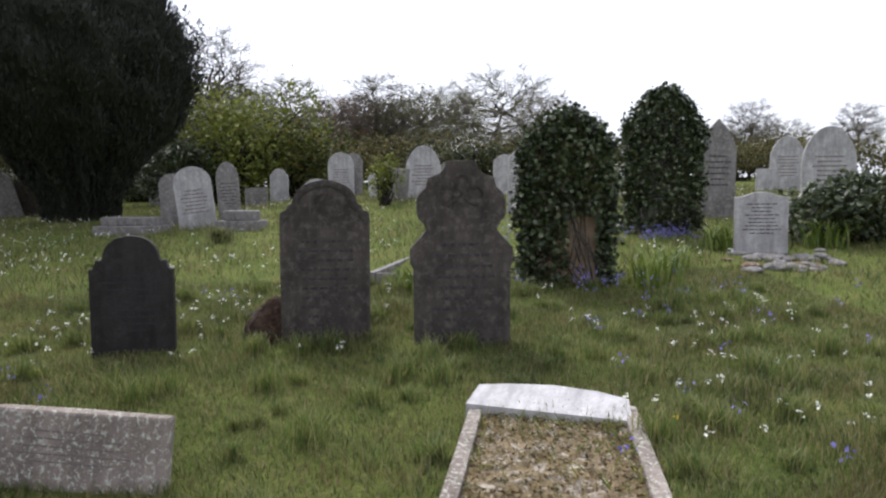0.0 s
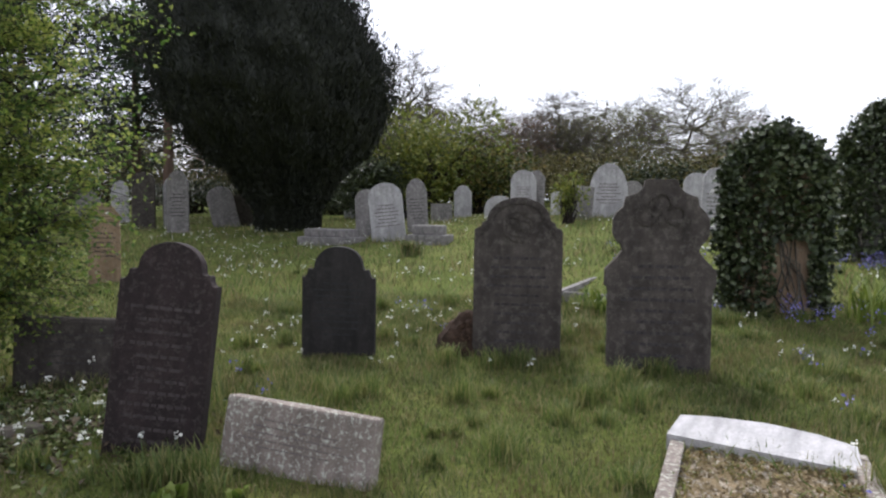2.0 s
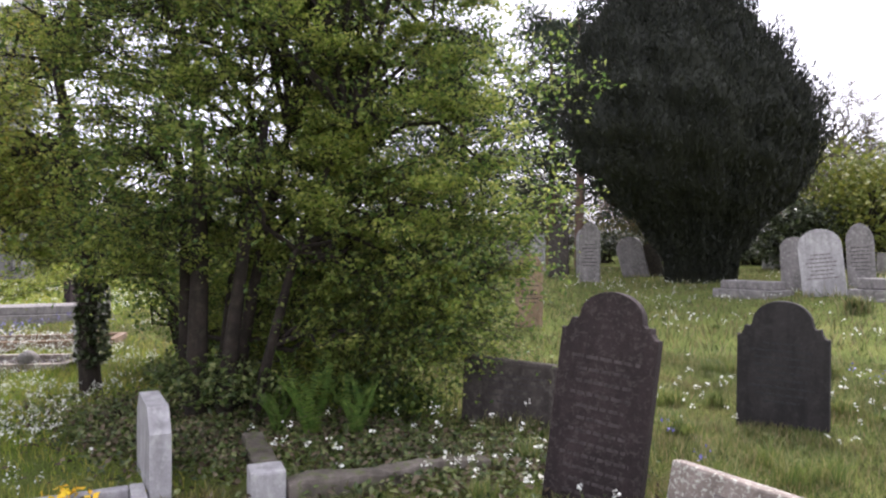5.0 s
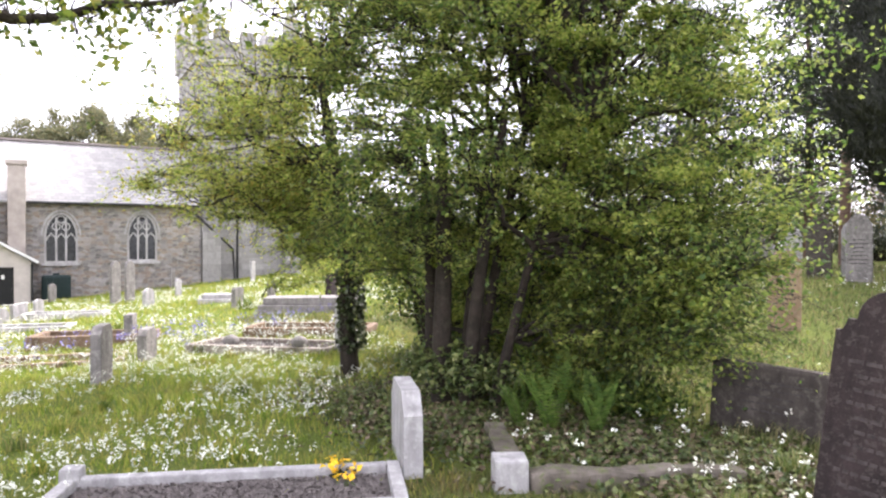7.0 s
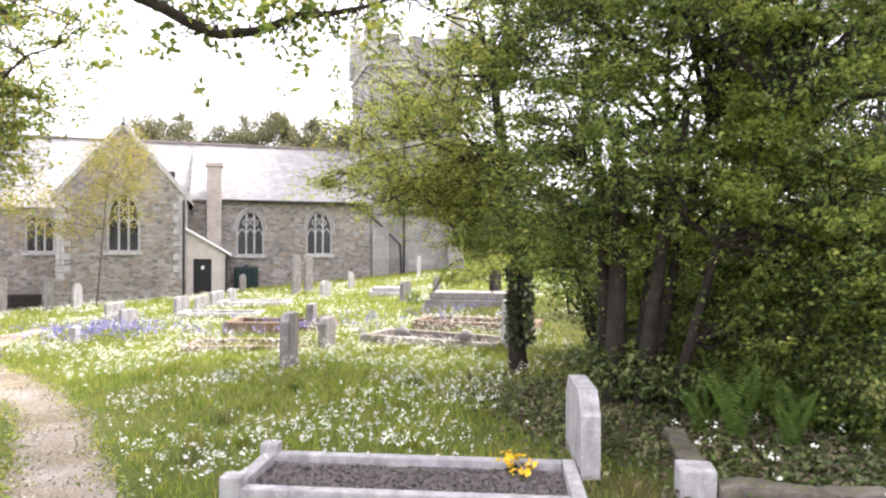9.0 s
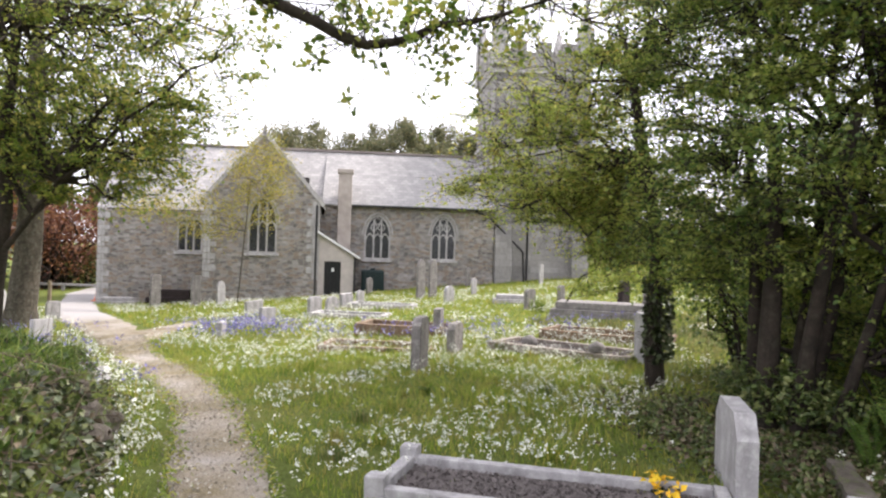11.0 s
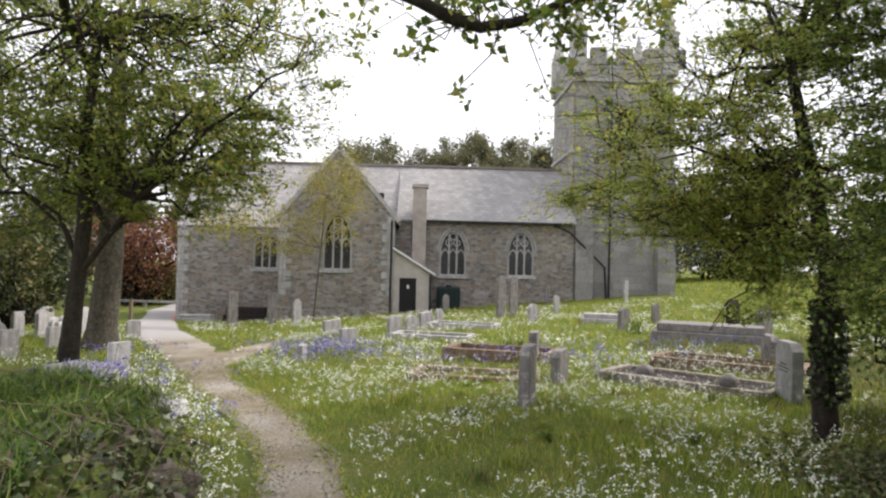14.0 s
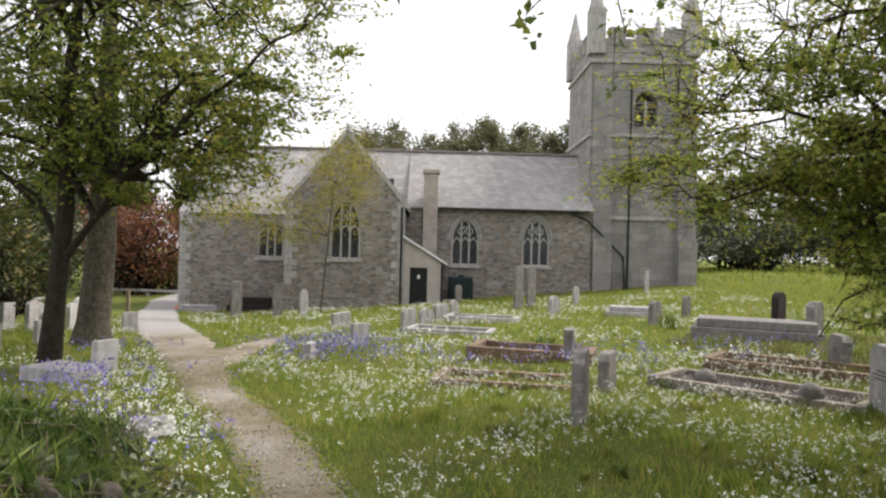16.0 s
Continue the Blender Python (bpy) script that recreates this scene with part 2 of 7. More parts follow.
rc = blend(rnt, 0.8, rbr.outputs["Color"], ramp(rnt, noise_fac(rnt, 1.1, 8, 0.7, (1, 1, 1), True), [(0.3, (0.74, 0.74, 0.72)), (0.7, (1.2, 1.18, 1.16))]), "MULTIPLY")
rnt.links.new(rc, rp.inputs["Base Color"])
bump(rnt, rp, rbr.outputs["Fac"], 0.4, 0.02)

# grass turf
TURF, tnt, tp = start("turf", 1.0, 0.1)
tc = ramp(tnt, noise_fac(tnt, 1.1, 8, 0.7, (1, 1, 1), True), [(0.25, (0.07, 0.10, 0.024)), (0.5, (0.13, 0.16, 0.04)), (0.75, (0.21, 0.20, 0.07))])
tc = blend(tnt, 0.8, tc, ramp(tnt, noise_fac(tnt, 26, 6, 0.7, (1, 1, 1), True), [(0.3, (0.5, 0.5, 0.5)), (0.7, (1.4, 1.4, 1.3))]), "MULTIPLY")
tnt.links.new(tc, tp.inputs["Base Color"])
bump(tnt, tp, noise_fac(tnt, 30, 6, 0.7, (1, 1, 1), True), 1.0, 0.05)

# gravel path: grey grit, mossy and tan in patches
GRAVEL, qnt, qp = start("path_gravel", 1.0, 0.1)
qc = ramp(qnt, noise_fac(qnt, 0.8, 6, 0.65, (1, 1, 1), True), [(0.32, (0.17, 0.14, 0.075)), (0.5, (0.27, 0.235, 0.185)), (0.68, (0.36, 0.33, 0.30))])
qc = blend(qnt, 0.9, qc, ramp(qnt, noise_fac(qnt, 55, 5, 0.8, (1, 1, 1), True), [(0.3, (0.55, 0.55, 0.55)), (0.7, (1.4, 1.4, 1.4))]), "MULTIPLY")
qgeo = qnt.nodes.new("ShaderNodeNewGeometry")
qsep = qnt.nodes.new("ShaderNodeSeparateXYZ")
qnt.links.new(qgeo.outputs["Position"], qsep.inputs[0])
qmap = qnt.nodes.new("ShaderNodeMapRange")
qmap.interpolation_type = "SMOOTHSTEP"
qmap.inputs["From Min"].default_value, qmap.inputs["From Max"].default_value = -19.0, -25.0
qnt.links.new(qsep.outputs["X"], qmap.inputs["Value"])
qc = blend(qnt, qmap.outputs["Result"], qc, (0.34, 0.325, 0.315))
qnt.links.new(qc, qp.inputs["Base Color"])
bump(qnt, qp, noise_fac(qnt, 60, 4, 0.8, (1, 1, 1), True), 0.8, 0.02)
CHIPS = stone_mat("mossy_stone_chips", (0.13, 0.10, 0.045), (0.33, 0.25, 0.15), (0.5, 0.46, 0.4), 0.7, 70, 6, 1.0, 1.0)
CHIPS_DARK = plain("dark_stone_chips", (0.12, 0.105, 0.10), 0.95, 0, 0.5, 60)
SOIL = plain("brown_soil", (0.06, 0.042, 0.03), 1.0, 0, 0.4, 12)

GRASS = leaf_mat("grass_blades", [(0.05, 0.078, 0.024), (0.088, 0.122, 0.037), (0.135, 0.162, 0.055), (0.19, 0.195, 0.078), (0.28, 0.24, 0.135)], 0.6, 0.4, ((0.15, 0.105, 0.05), 0.65))
GRASS_MID = leaf_mat("tussock_blades", [(0.075, 0.115, 0.03), (0.125, 0.172, 0.048), (0.18, 0.22, 0.065), (0.27, 0.255, 0.11)], 0.6, 0.45)
GRASS_LIGHT = leaf_mat("light_grass_blades", [(0.12, 0.20, 0.024), (0.20, 0.29, 0.04), (0.29, 0.36, 0.06), (0.42, 0.38, 0.10)], 0.6, 0.5, ((0.30, 0.24, 0.085), 0.7))
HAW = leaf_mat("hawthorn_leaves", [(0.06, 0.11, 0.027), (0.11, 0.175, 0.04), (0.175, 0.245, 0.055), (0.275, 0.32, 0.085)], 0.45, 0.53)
# lighter copy of HAW for outer sprays: daylight on them painted as colour
HAW_LIT = leaf_mat("lit_hawthorn_leaves", [(0.15, 0.225, 0.045), (0.25, 0.33, 0.07), (0.35, 0.42, 0.095), (0.45, 0.47, 0.13)], 0.4, 0.55)
SYC = leaf_mat("sycamore_leaves", [(0.065, 0.11, 0.02), (0.11, 0.165, 0.03), (0.18, 0.225, 0.04), (0.28, 0.28, 0.06)], 0.5, 0.5)
YELLOW_LEAF = leaf_mat("young_yellow_leaves", [(0.22, 0.23, 0.04), (0.34, 0.31, 0.06), (0.45, 0.36, 0.09)], 0.5, 0.45)
YEW = leaf_mat("yew_needles", [(0.011, 0.013, 0.010), (0.017, 0.020, 0.014), (0.028, 0.031, 0.021)], 0.7, 0.05)
BANK_GRASS = leaf_mat("bank_grass_blades", [(0.04, 0.085, 0.012), (0.07, 0.125, 0.02), (0.11, 0.175, 0.03), (0.18, 0.22, 0.05)], 0.55, 0.4)
SYC_LIGHT = leaf_mat("light_sycamore_leaves", [(0.10, 0.16, 0.028), (0.16, 0.22, 0.04), (0.24, 0.29, 0.055), (0.34, 0.33, 0.08)], 0.5, 0.55)
HAW_BRIGHT = leaf_mat("bright_hawthorn_leaves", [(0.20, 0.28, 0.05), (0.31, 0.39, 0.08), (0.42, 0.48, 0.11), (0.52, 0.52, 0.16)], 0.45, 0.6)
BANK_IVY = leaf_mat("bank_ivy_leaves", [(0.03, 0.05, 0.012), (0.055, 0.085, 0.02), (0.085, 0.12, 0.03), (0.16, 0.18, 0.07)], 0.4, 0.2)
# darkened copy of HAW: the shade under the hawthorns put into leaf colour
HAW_SHADED = leaf_mat("shaded_hawthorn_leaves", [(0.035, 0.075, 0.014), (0.065, 0.115, 0.02), (0.11, 0.165, 0.028), (0.18, 0.22, 0.04)], 0.5, 0.4)
IVY = leaf_mat("ivy_leaves", [(0.018, 0.026, 0.010), (0.03, 0.045, 0.016), (0.055, 0.075, 0.03), (0.12, 0.14, 0.08)], 0.38, 0.08)
PINE = leaf_mat("pine_needles", [(0.012, 0.022, 0.012), (0.025, 0.04, 0.02), (0.04, 0.055, 0.03)], 0.7, 0.05)
# woodland leaves greyed and lightened: distance haze mixed into their colour
WOOD_HAZE = leaf_mat("hazed_woodland_leaves", [(0.12, 0.13, 0.08), (0.16, 0.17, 0.10), (0.21, 0.21, 0.12), (0.26, 0.245, 0.14)], 0.7, 0.25)
DEAD = leaf_mat("dead_ivy", [(0.05, 0.036, 0.022), (0.095, 0.072, 0.045), (0.16, 0.13, 0.09)], 0.8, 0.1)
GORSE = leaf_mat("hedge_leaves", [(0.03, 0.05, 0.012), (0.06, 0.085, 0.02), (0.12, 0.12, 0.03), (0.17, 0.13, 0.04)], 0.6, 0.2)
SPRING = leaf_mat("spring_leaves", [(0.10, 0.13, 0.025), (0.16, 0.19, 0.035), (0.22, 0.23, 0.05)], 0.5, 0.3)
COPPER = leaf_mat("copper_leaves", [(0.09, 0.035, 0.022), (0.15, 0.055, 0.03), (0.22, 0.10, 0.04)], 0.5, 0.2)
PETAL = leaf_mat("white_petals", [(0.68, 0.70, 0.68), (0.8, 0.82, 0.8)], 0.6, 0.25)
BLUEBELL = leaf_mat("bluebell_petals", [(0.12, 0.11, 0.38), (0.19, 0.17, 0.5), (0.28, 0.26, 0.6)], 0.6, 0.2)
YELLOW_PETAL = leaf_mat("yellow_petals", [(0.75, 0.42, 0.02), (0.85, 0.6, 0.03)], 0.6, 0.2)
SCRUB = leaf_mat("scrub_leaves", [(0.05, 0.05, 0.02), (0.085, 0.08, 0.03), (0.12, 0.12, 0.035), (0.17, 0.14, 0.06)], 0.7, 0.2)
PEBBLE = leaf_mat("grit", [(0.14, 0.125, 0.10), (0.26, 0.24, 0.21), (0.4, 0.38, 0.35)], 0.95, 0.0)
FERN = leaf_mat("fern_fronds", [(0.07, 0.14, 0.025), (0.11, 0.19, 0.035), (0.16, 0.24, 0.055)], 0.5, 0.5)
IRIS = leaf_mat("strap_leaves", [(0.08, 0.13, 0.02), (0.13, 0.18, 0.03), (0.18, 0.22, 0.05)], 0.5, 0.25)


# ---- building helpers ----
def finish(name, mesh, material, parent=None, label=""):
    mesh.materials.append(material)
    ob = new(name, mesh)
    if parent:
        ob.parent = parent
    if label:
        ob["label"] = label
    return ob


def part(name, bm, material, parent=None, label=""):
    mesh = bpy.data.meshes.new(name)
    bm.to_mesh(mesh)
    bm.free()
    return finish(name, mesh, material, parent, label)


def thing(name, m, label, category, group="", kind=""):
    ob = new(name)
    ob.matrix_world = m
    return tagged(ob, label, category, group, kind)


def soup(name, verts, faces, material, parent=None, label="", smooth=False):
    """One mesh from an array of corners and an array of equal-sided faces."""
    verts, faces = np.asarray(verts, np.float32), np.asarray(faces, np.int32)
    mesh = bpy.data.meshes.new(name)
    n, k = faces.shape
    mesh.vertices.add(len(verts))
    mesh.vertices.foreach_set("co", verts.ravel())
    mesh.loops.add(n * k)
    mesh.loops.foreach_set("vertex_index", faces.ravel())
    mesh.polygons.add(n)
    mesh.polygons.foreach_set("loop_start", np.arange(n, dtype=np.int32) * k)
    mesh.polygons.foreach_set("loop_total", np.full(n, k, np.int32))
    mesh.polygons.foreach_set("use_smooth", np.full(n, smooth))
    mesh.update(calc_edges=True)
    return finish(name, mesh, material, parent, label)


def add_box(bm, x0, x1, y0, y1, z0, z1, edge=0.0):
    made = bmesh.ops.create_cube(bm, size=1.0)["verts"]
    for v in made:
        v.co = ((x0 + x1) / 2 + v.co.x * (x1 - x0), (y0 + y1) / 2 + v.co.y * (y1 - y0), (z0 + z1) / 2 + v.co.z * (z1 - z0))
    if edge:
        es = list({e for v in made for e in v.link_edges})
        bmesh.ops.bevel(bm, geom=es, offset=edge, segments=2, affect="EDGES", profile=0.6)
    return bm


def box_bm(x0, x1, y0, y1, z0, z1, edge=0.01):
    return add_box(bmesh.new(), x0, x1, y0, y1, z0, z1, edge)


def rough_up(bm, size, amount):
    for v in bm.verts:
        v.co += noise.noise_vector(v.co * size) * amount
    return bm


def sheet(outline, holes, thick, axis="y"):
    """A slab in the u/z plane with holes right through it. It runs from 0 to thick along the other axis (y, or x)."""
    bm = bmesh.new()
    edges = []
    for loop in (outline, *holes):
        vs = [bm.verts.new((u, 0, z)) for u, z in loop]
        edges += [bm.edges.new((vs[i], vs[(i + 1) % len(vs)])) for i in range(len(vs))]
    bmesh.ops.triangle_fill(bm, edges=edges, use_beauty=True)
    made = bmesh.ops.extrude_face_region(bm, geom=bm.faces[:])["geom"]
    for g in made:
        if isinstance(g, bmesh.types.BMVert):
            g.co.y += thick
    if axis == "x":
        for v in bm.verts:
            v.co = (v.co.y, v.co.x, v.co.z)
    bmesh.ops.recalc_face_normals(bm, faces=bm.faces[:])
    return bm


def bar(bm, pts, width, d0, d1, axis="y"):
    """A moulded bar along a line of u/z points: width across, from depth d0 to d1."""
    for (a, b), (c, d) in zip(pts, pts[1:]):
        t = Vector((c - a, d - b))
        if t.length < 1e-6:
            continue
        t.normalize()
        n, e = Vector((-t.y, t.x)) * width / 2, t * width * 0.2
        vs = []
        for dep in (d0, d1):
            for s, q in ((-1, -1), (1, -1), (1, 1), (-1, 1)):
                o = (a - e.x, b - e.y) if q < 0 else (c + e.x, d + e.y)
                u, z = o[0] + s * n.x, o[1] + s * n.y
                vs.append(bm.verts.new((dep, u, z) if axis == "x" else (u, dep, z)))
        for f in ((0, 1, 2, 3), (7, 6, 5, 4), (0, 4, 5, 1), (1, 5, 6, 2), (2, 6, 7, 3), (3, 7, 4, 0)):
            bm.faces.new([vs[i] for i in f])
    bmesh.ops.recalc_face_normals(bm, faces=bm.faces[:])
    return bm


def tube_arrays(lines, sides):
    """Corners and quads of round tapered tubes along lines of (x, y, z, radius)."""
    V, Q, base = [], [], 0
    ang = np.linspace(0, 2 * np.pi, sides, endpoint=False)
    for line in lines:
        p = np.asarray(line, float)
        t = np.gradient(p[:, :3], axis=0)
        t /= np.linalg.norm(t, axis=1)[:, None] + 1e-9
        ref = np.where(np.abs(t[:, 2:3]) > 0.9, np.array([[1.0, 0, 0]]), np.array([[0, 0, 1.0]]))
        u = np.cross(t, ref)
        u /= np.linalg.norm(u, axis=1)[:, None] + 1e-9
        w = np.cross(t, u)
        ring = p[:, None, :3] + p[:, None, 3:4] * (np.cos(ang)[None, :, None] * u[:, None] + np.sin(ang)[None, :, None] * w[:, None])
        n = len(p)
        V.append(ring.reshape(-1, 3))
        i = np.arange(n - 1)[:, None] * sides + base
        j = np.arange(sides)[None]
        k = (j + 1) % sides
        Q.append(np.stack([i + j, i + k, i + sides + k, i + sides + j], -1).reshape(-1, 4))
        base += n * sides
    return np.concatenate(V), np.concatenate(Q)


def tubes(name, lines, sides, material, parent=None, label=""):
    v, q = tube_arrays(lines, sides)
    return soup(name, v, q, material, parent, label, True)


def leaf_arrays(rng, pos, size, up=0.3, shape=0.62, out=None):
    """Folded diamond leaves (two triangles' worth as one quad) at the places, turned at random."""
    n = len(pos)
    d = rng.normal(size=(n, 3))
    if out is not None:
        d = d * 0.8 + out
    d[:, 2] *= 0.7
    d /= np.linalg.norm(d, axis=1)[:, None] + 1e-9
    nrm = rng.normal(size=(n, 3)) + np.array([0, 0, up * 3])
    s = np.cross(d, nrm)
    s /= np.linalg.norm(s, axis=1)[:, None] + 1e-9
    nn = np.cross(s, d)
    L = (size * rng.uniform(0.6, 1.3, n))[:, None]
    a = pos - d * L * 0.5
    b = pos + s * L * shape * 0.5 + nn * L * 0.12
    c = pos + d * L * 0.5
    e = pos - s * L * shape * 0.5 + nn * L * 0.12
    v = np.stack([a, b, c, e], 1).reshape(-1, 3)
    return v, np.arange(4 * n).reshape(-1, 4)


# ---- the lie of the land ----
def ground(x, y):
    x, y = np.asarray(x, float), np.asarray(y, float)
    fall = np.clip(x, -40, 0) * (0.024 - 0.0022 * np.clip(y, -10, 10))
    k = np.clip(0.085 + 0.005 * x, 0.06, 0.09)
    s = y - np.interp(x, [-7, -1], [8.5, 5.2])
    s = np.where(s > 0, s * s / (np.abs(s) + 1.0), 0)
    s = np.minimum(np.where(s > 12, 12 + (s - 12) * 0.3, s), 20)
    lumps = 0.022 * np.sin(x * 2.1 + 1.3 * np.sin(y * 1.7)) * np.sin(y * 2.6 + x) + 0.012 * np.sin(5.1 * x + 2 * y) * np.sin(4.3 * y)
    return fall + k * s + lumps


def gz(x, y):
    return float(ground(x, y))


PATH_LINE = [(40, 9, 1.0), (14, 3.4, 1.0), (4, 0.9, 0.9), (2, 0.3, 0.85), (0, -0.2, 0.8), (-2, -0.55, 0.78), (-5.2, -1.03, 0.76), (-8, -1.72, 0.70), (-10.1, -2.58, 0.78), (-12.45, -3.8, 0.86), (-15.3, -5.0, 1.05),
             (-18.8, -6.4, 1.5), (-23.5, -8.6, 1.75), (-29, -11.0, 1.8), (-36.5, -14.0, 1.9), (-45, -16.8, 2.2), (-60, -19, 2.2), (-90, -20, 2.2)]
PX = np.array(PATH_LINE)


def on_path(x, y, margin=0.0):
    """How far inside the path (above 0) or outside it each place lies."""
    cy = np.interp(-x, -PX[:, 0], PX[:, 1])
    w = np.interp(-x, -PX[:, 0], PX[:, 2]) / 2
    wob = 0.07 * np.sin(x * 3.1) + 0.05 * np.sin(x * 7.7 + 1)
    return w * 1.06 + margin + wob - np.abs(y - cy)


def axis_steps(lo, hi, fine_lo, fine_hi, fine):
    left = fine_lo - np.geomspace(0.4, fine_lo - lo, 26)[::-1]
    right = fine_hi + np.geomspace(0.4, hi - fine_hi, 26)
    return np.concatenate([left, np.arange(fine_lo, fine_hi, fine), right])


gxs, gys = axis_steps(-700, 700, -42, 9, 0.3), axis_steps(-700, 700, -14, 26, 0.3)
gx, gy = np.meshgrid(gxs, gys)
gverts = np.stack([gx, gy, ground(gx, gy)], -1).reshape(-1, 3)
gn, gm = len(gys), len(gxs)
gi = np.arange(gn * gm).reshape(gn, gm)
gq = np.stack([gi[:-1, :-1], gi[:-1, 1:], gi[1:, 1:], gi[1:, :-1]], -1).reshape(-1, 4)
ground_ob = tagged(soup("ground", gverts, gq, TURF, smooth=True), "rough churchyard turf, green with worn brown patches", "ground", kind="structure")


def strip(name, line, material, label, lift):
    p = np.array(line, float)
    s = np.linspace(0, len(p) - 1, (len(p) - 1) * 10 + 1)
    c = np.stack([np.interp(s, np.arange(len(p)), p[:, i]) for i in range(3)], -1)
    t = np.gradient(c[:, :2], axis=0)
    t /= np.linalg.norm(t, axis=1)[:, None]
    nrm = np.stack([-t[:, 1], t[:, 0]], -1)
    across = np.linspace(-0.5, 0.5, 9)
    wob = 1 + 0.08 * np.sin(c[:, 0] * 4.0)[:, None]
    xy = c[:, None, :2] + nrm[:, None] * (across[None, :] * c[:, 2:3] * wob)[..., None]
    z = ground(xy[..., 0], xy[..., 1]) + lift + 0.015 * (1 - (2 * across) ** 2)[None]
    z[:, 0] -= 0.06
    z[:, -1] -= 0.06
    v = np.concatenate([xy, z[..., None]], -1).reshape(-1, 3)
    i = np.arange(len(v)).reshape(len(c), 9)
    q = np.stack([i[:-1, :-1], i[:-1, 1:], i[1:, 1:], i[1:, :-1]], -1).reshape(-1, 4)
    return tagged(soup(name, v, q, material, smooth=True), label, "path", kind="structure")


strip("path", PATH_LINE, GRAVEL, "worn gravel footpath turning to pale tarmac downhill", 0.02)
strip("path_side", [(-14.3, -4.6, 1.3), (-16.2, -4.9, 1.3), (-18.0, -4.75, 0.9), (-19.6, -4.6, 0.6), (-20.8, -4.4, 0.3)], GRAVEL, "short trodden side path of bare earth and grit", 0.018)


# ---- the church ----
def arch(u0, u1, z0, zs, zt, n=10):
    """A pointed opening: sill z0, springing zs, point zt."""
    c, pts = (u0 + u1) / 2, [(u0, z0), (u1, z0)]
    for i in range(n + 1):
        a = i / n
        pts.append((u1 + (c - u1) * (1 - math.cos(a * math.pi / 2)) ** 0.85, zs + (zt - zs) * math.sin(a * math.pi / 2) ** 0.92))
    for i in range(n - 1, -1, -1):
        a = i / n
        pts.append((u0 + (c - u0) * (1 - math.cos(a * math.pi / 2)) ** 0.85, zs + (zt - zs) * math.sin(a * math.pi / 2) ** 0.92))
    return pts


def shrink(pts, by):
    c = (sum(p[0] for p in pts) / len(pts), sum(p[1] for p in pts) / len(pts))
    w = max(p[0] for p in pts) - min(p[0] for p in pts)
    h = max(p[1] for p in pts) - min(p[1] for p in pts)
    zc = (max(p[1] for p in pts) + min(p[1] for p in pts)) / 2
    return [(c[0] + (u - c[0]) * (1 - 2 * by / w), zc + (z - zc) * (1 - 2 * by / h)) for u, z in pts]


def hood(pts, by):
    return shrink(pts, -by)


church = thing("church", Matrix.Identity(4), "grey rubble church with slate roofs and a granite tower", "church")


def gothic_window(x, opening, zs, lights, parent, tall=False):
    """A traceried window in an opening of a wall that faces +x at x."""
    win = new("window")
    win.parent = parent
    u0, u1 = min(p[0] for p in opening), max(p[0] for p in opening)
    z0, zt = min(p[1] for p in opening), max(p[1] for p in opening)
    inner = shrink(opening, 0.09)
    part("frame", sheet(opening, [inner], 0.2, "x"), DRESSED, win, "pale dressed granite window frame").location.x = x - 0.24
    bm = bmesh.new()
    step = (u1 - u0 - 0.18) / lights
    heads = []
    for i in range(1, lights):
        u = u0 + 0.09 + step * i
        off = abs(u - (u0 + u1) / 2) / ((u1 - u0) / 2)
        bar(bm, [(u, z0 + 0.05), (u, zs + (zt - zs) * (1 - off ** 1.6) - 0.08)], 0.085, x - 0.2, x - 0.08, "x")
    for i in range(lights):
        a, b = u0 + 0.09 + step * i, u0 + 0.09 + step * (i + 1)
        top = zs + 0.02
        c = (a + b) / 2
        heads.append((c, top))
        bar(bm, [(a, top - 0.28), (a + step * 0.12, top - 0.12), (c, top + 0.06), (b - step * 0.12, top - 0.12), (b, top - 0.28)], 0.06, x - 0.19, x - 0.09, "x")
    if lights == 3 and zt - zs > 0.5:
        r = step * 0.42
        for cu, cz in ((u0 + 0.09 + step, zs + (zt - zs) * 0.38), (u1 - 0.09 - step, zs + (zt - zs) * 0.38), ((u0 + u1) / 2, zs + (zt - zs) * 0.70)):
            bar(bm, [(cu + r * math.cos(k * math.pi / 5), cz + r * math.sin(k * math.pi / 5)) for k in range(11)], 0.05, x - 0.19, x - 0.09, "x")
    part("tracery", bm, DRESSED, win, "pale granite mullions and tracery")
    part("sill", box_bm(x - 0.3, x + 0.09, u0 - 0.12, u1 + 0.12, z0 - 0.14, z0 - 0.004, 0.02), DRESSED, win)
    outer = hood(opening, 0.1)
    line = [p for p in outer if p[1] > zs - 0.05]
    part("hood_mould", bar(bmesh.new(), line, 0.09, x - 0.02, x + 0.07, "x"), DRESSED, win)
    for i in range(lights):
        a, b = u0 + 0.09 + step * i, u0 + 0.09 + step * (i + 1)
        off = min(abs(a - (u0 + u1) / 2), abs(b - (u0 + u1) / 2)) / ((u1 - u0) / 2)
        part("pane", sheet([(a + 0.01, z0 + 0.02), (b - 0.01, z0 + 0.02), (b - 0.01, zs + (zt - zs) * (0.95 - 0.85 * off)), (a + 0.01, zs + (zt - zs) * (0.95 - 0.85 * off))], [], 0.03, "x"), glass, win, "dark leaded glass").location.x = x - 0.18
    return win


NAVE_X, TRAN_X, CHAN_X, RIDGE_X = -38.5, -36.0, -39.0, -42.2
win_a = arch(0.0, 1.42, 0.86, 2.2, 3.28)
win_b = arch(3.62, 5.02, 0.9, 2.26, 3.34)
win_t = arch(-5.80, -4.36, 1.05, 2.6, 3.85)
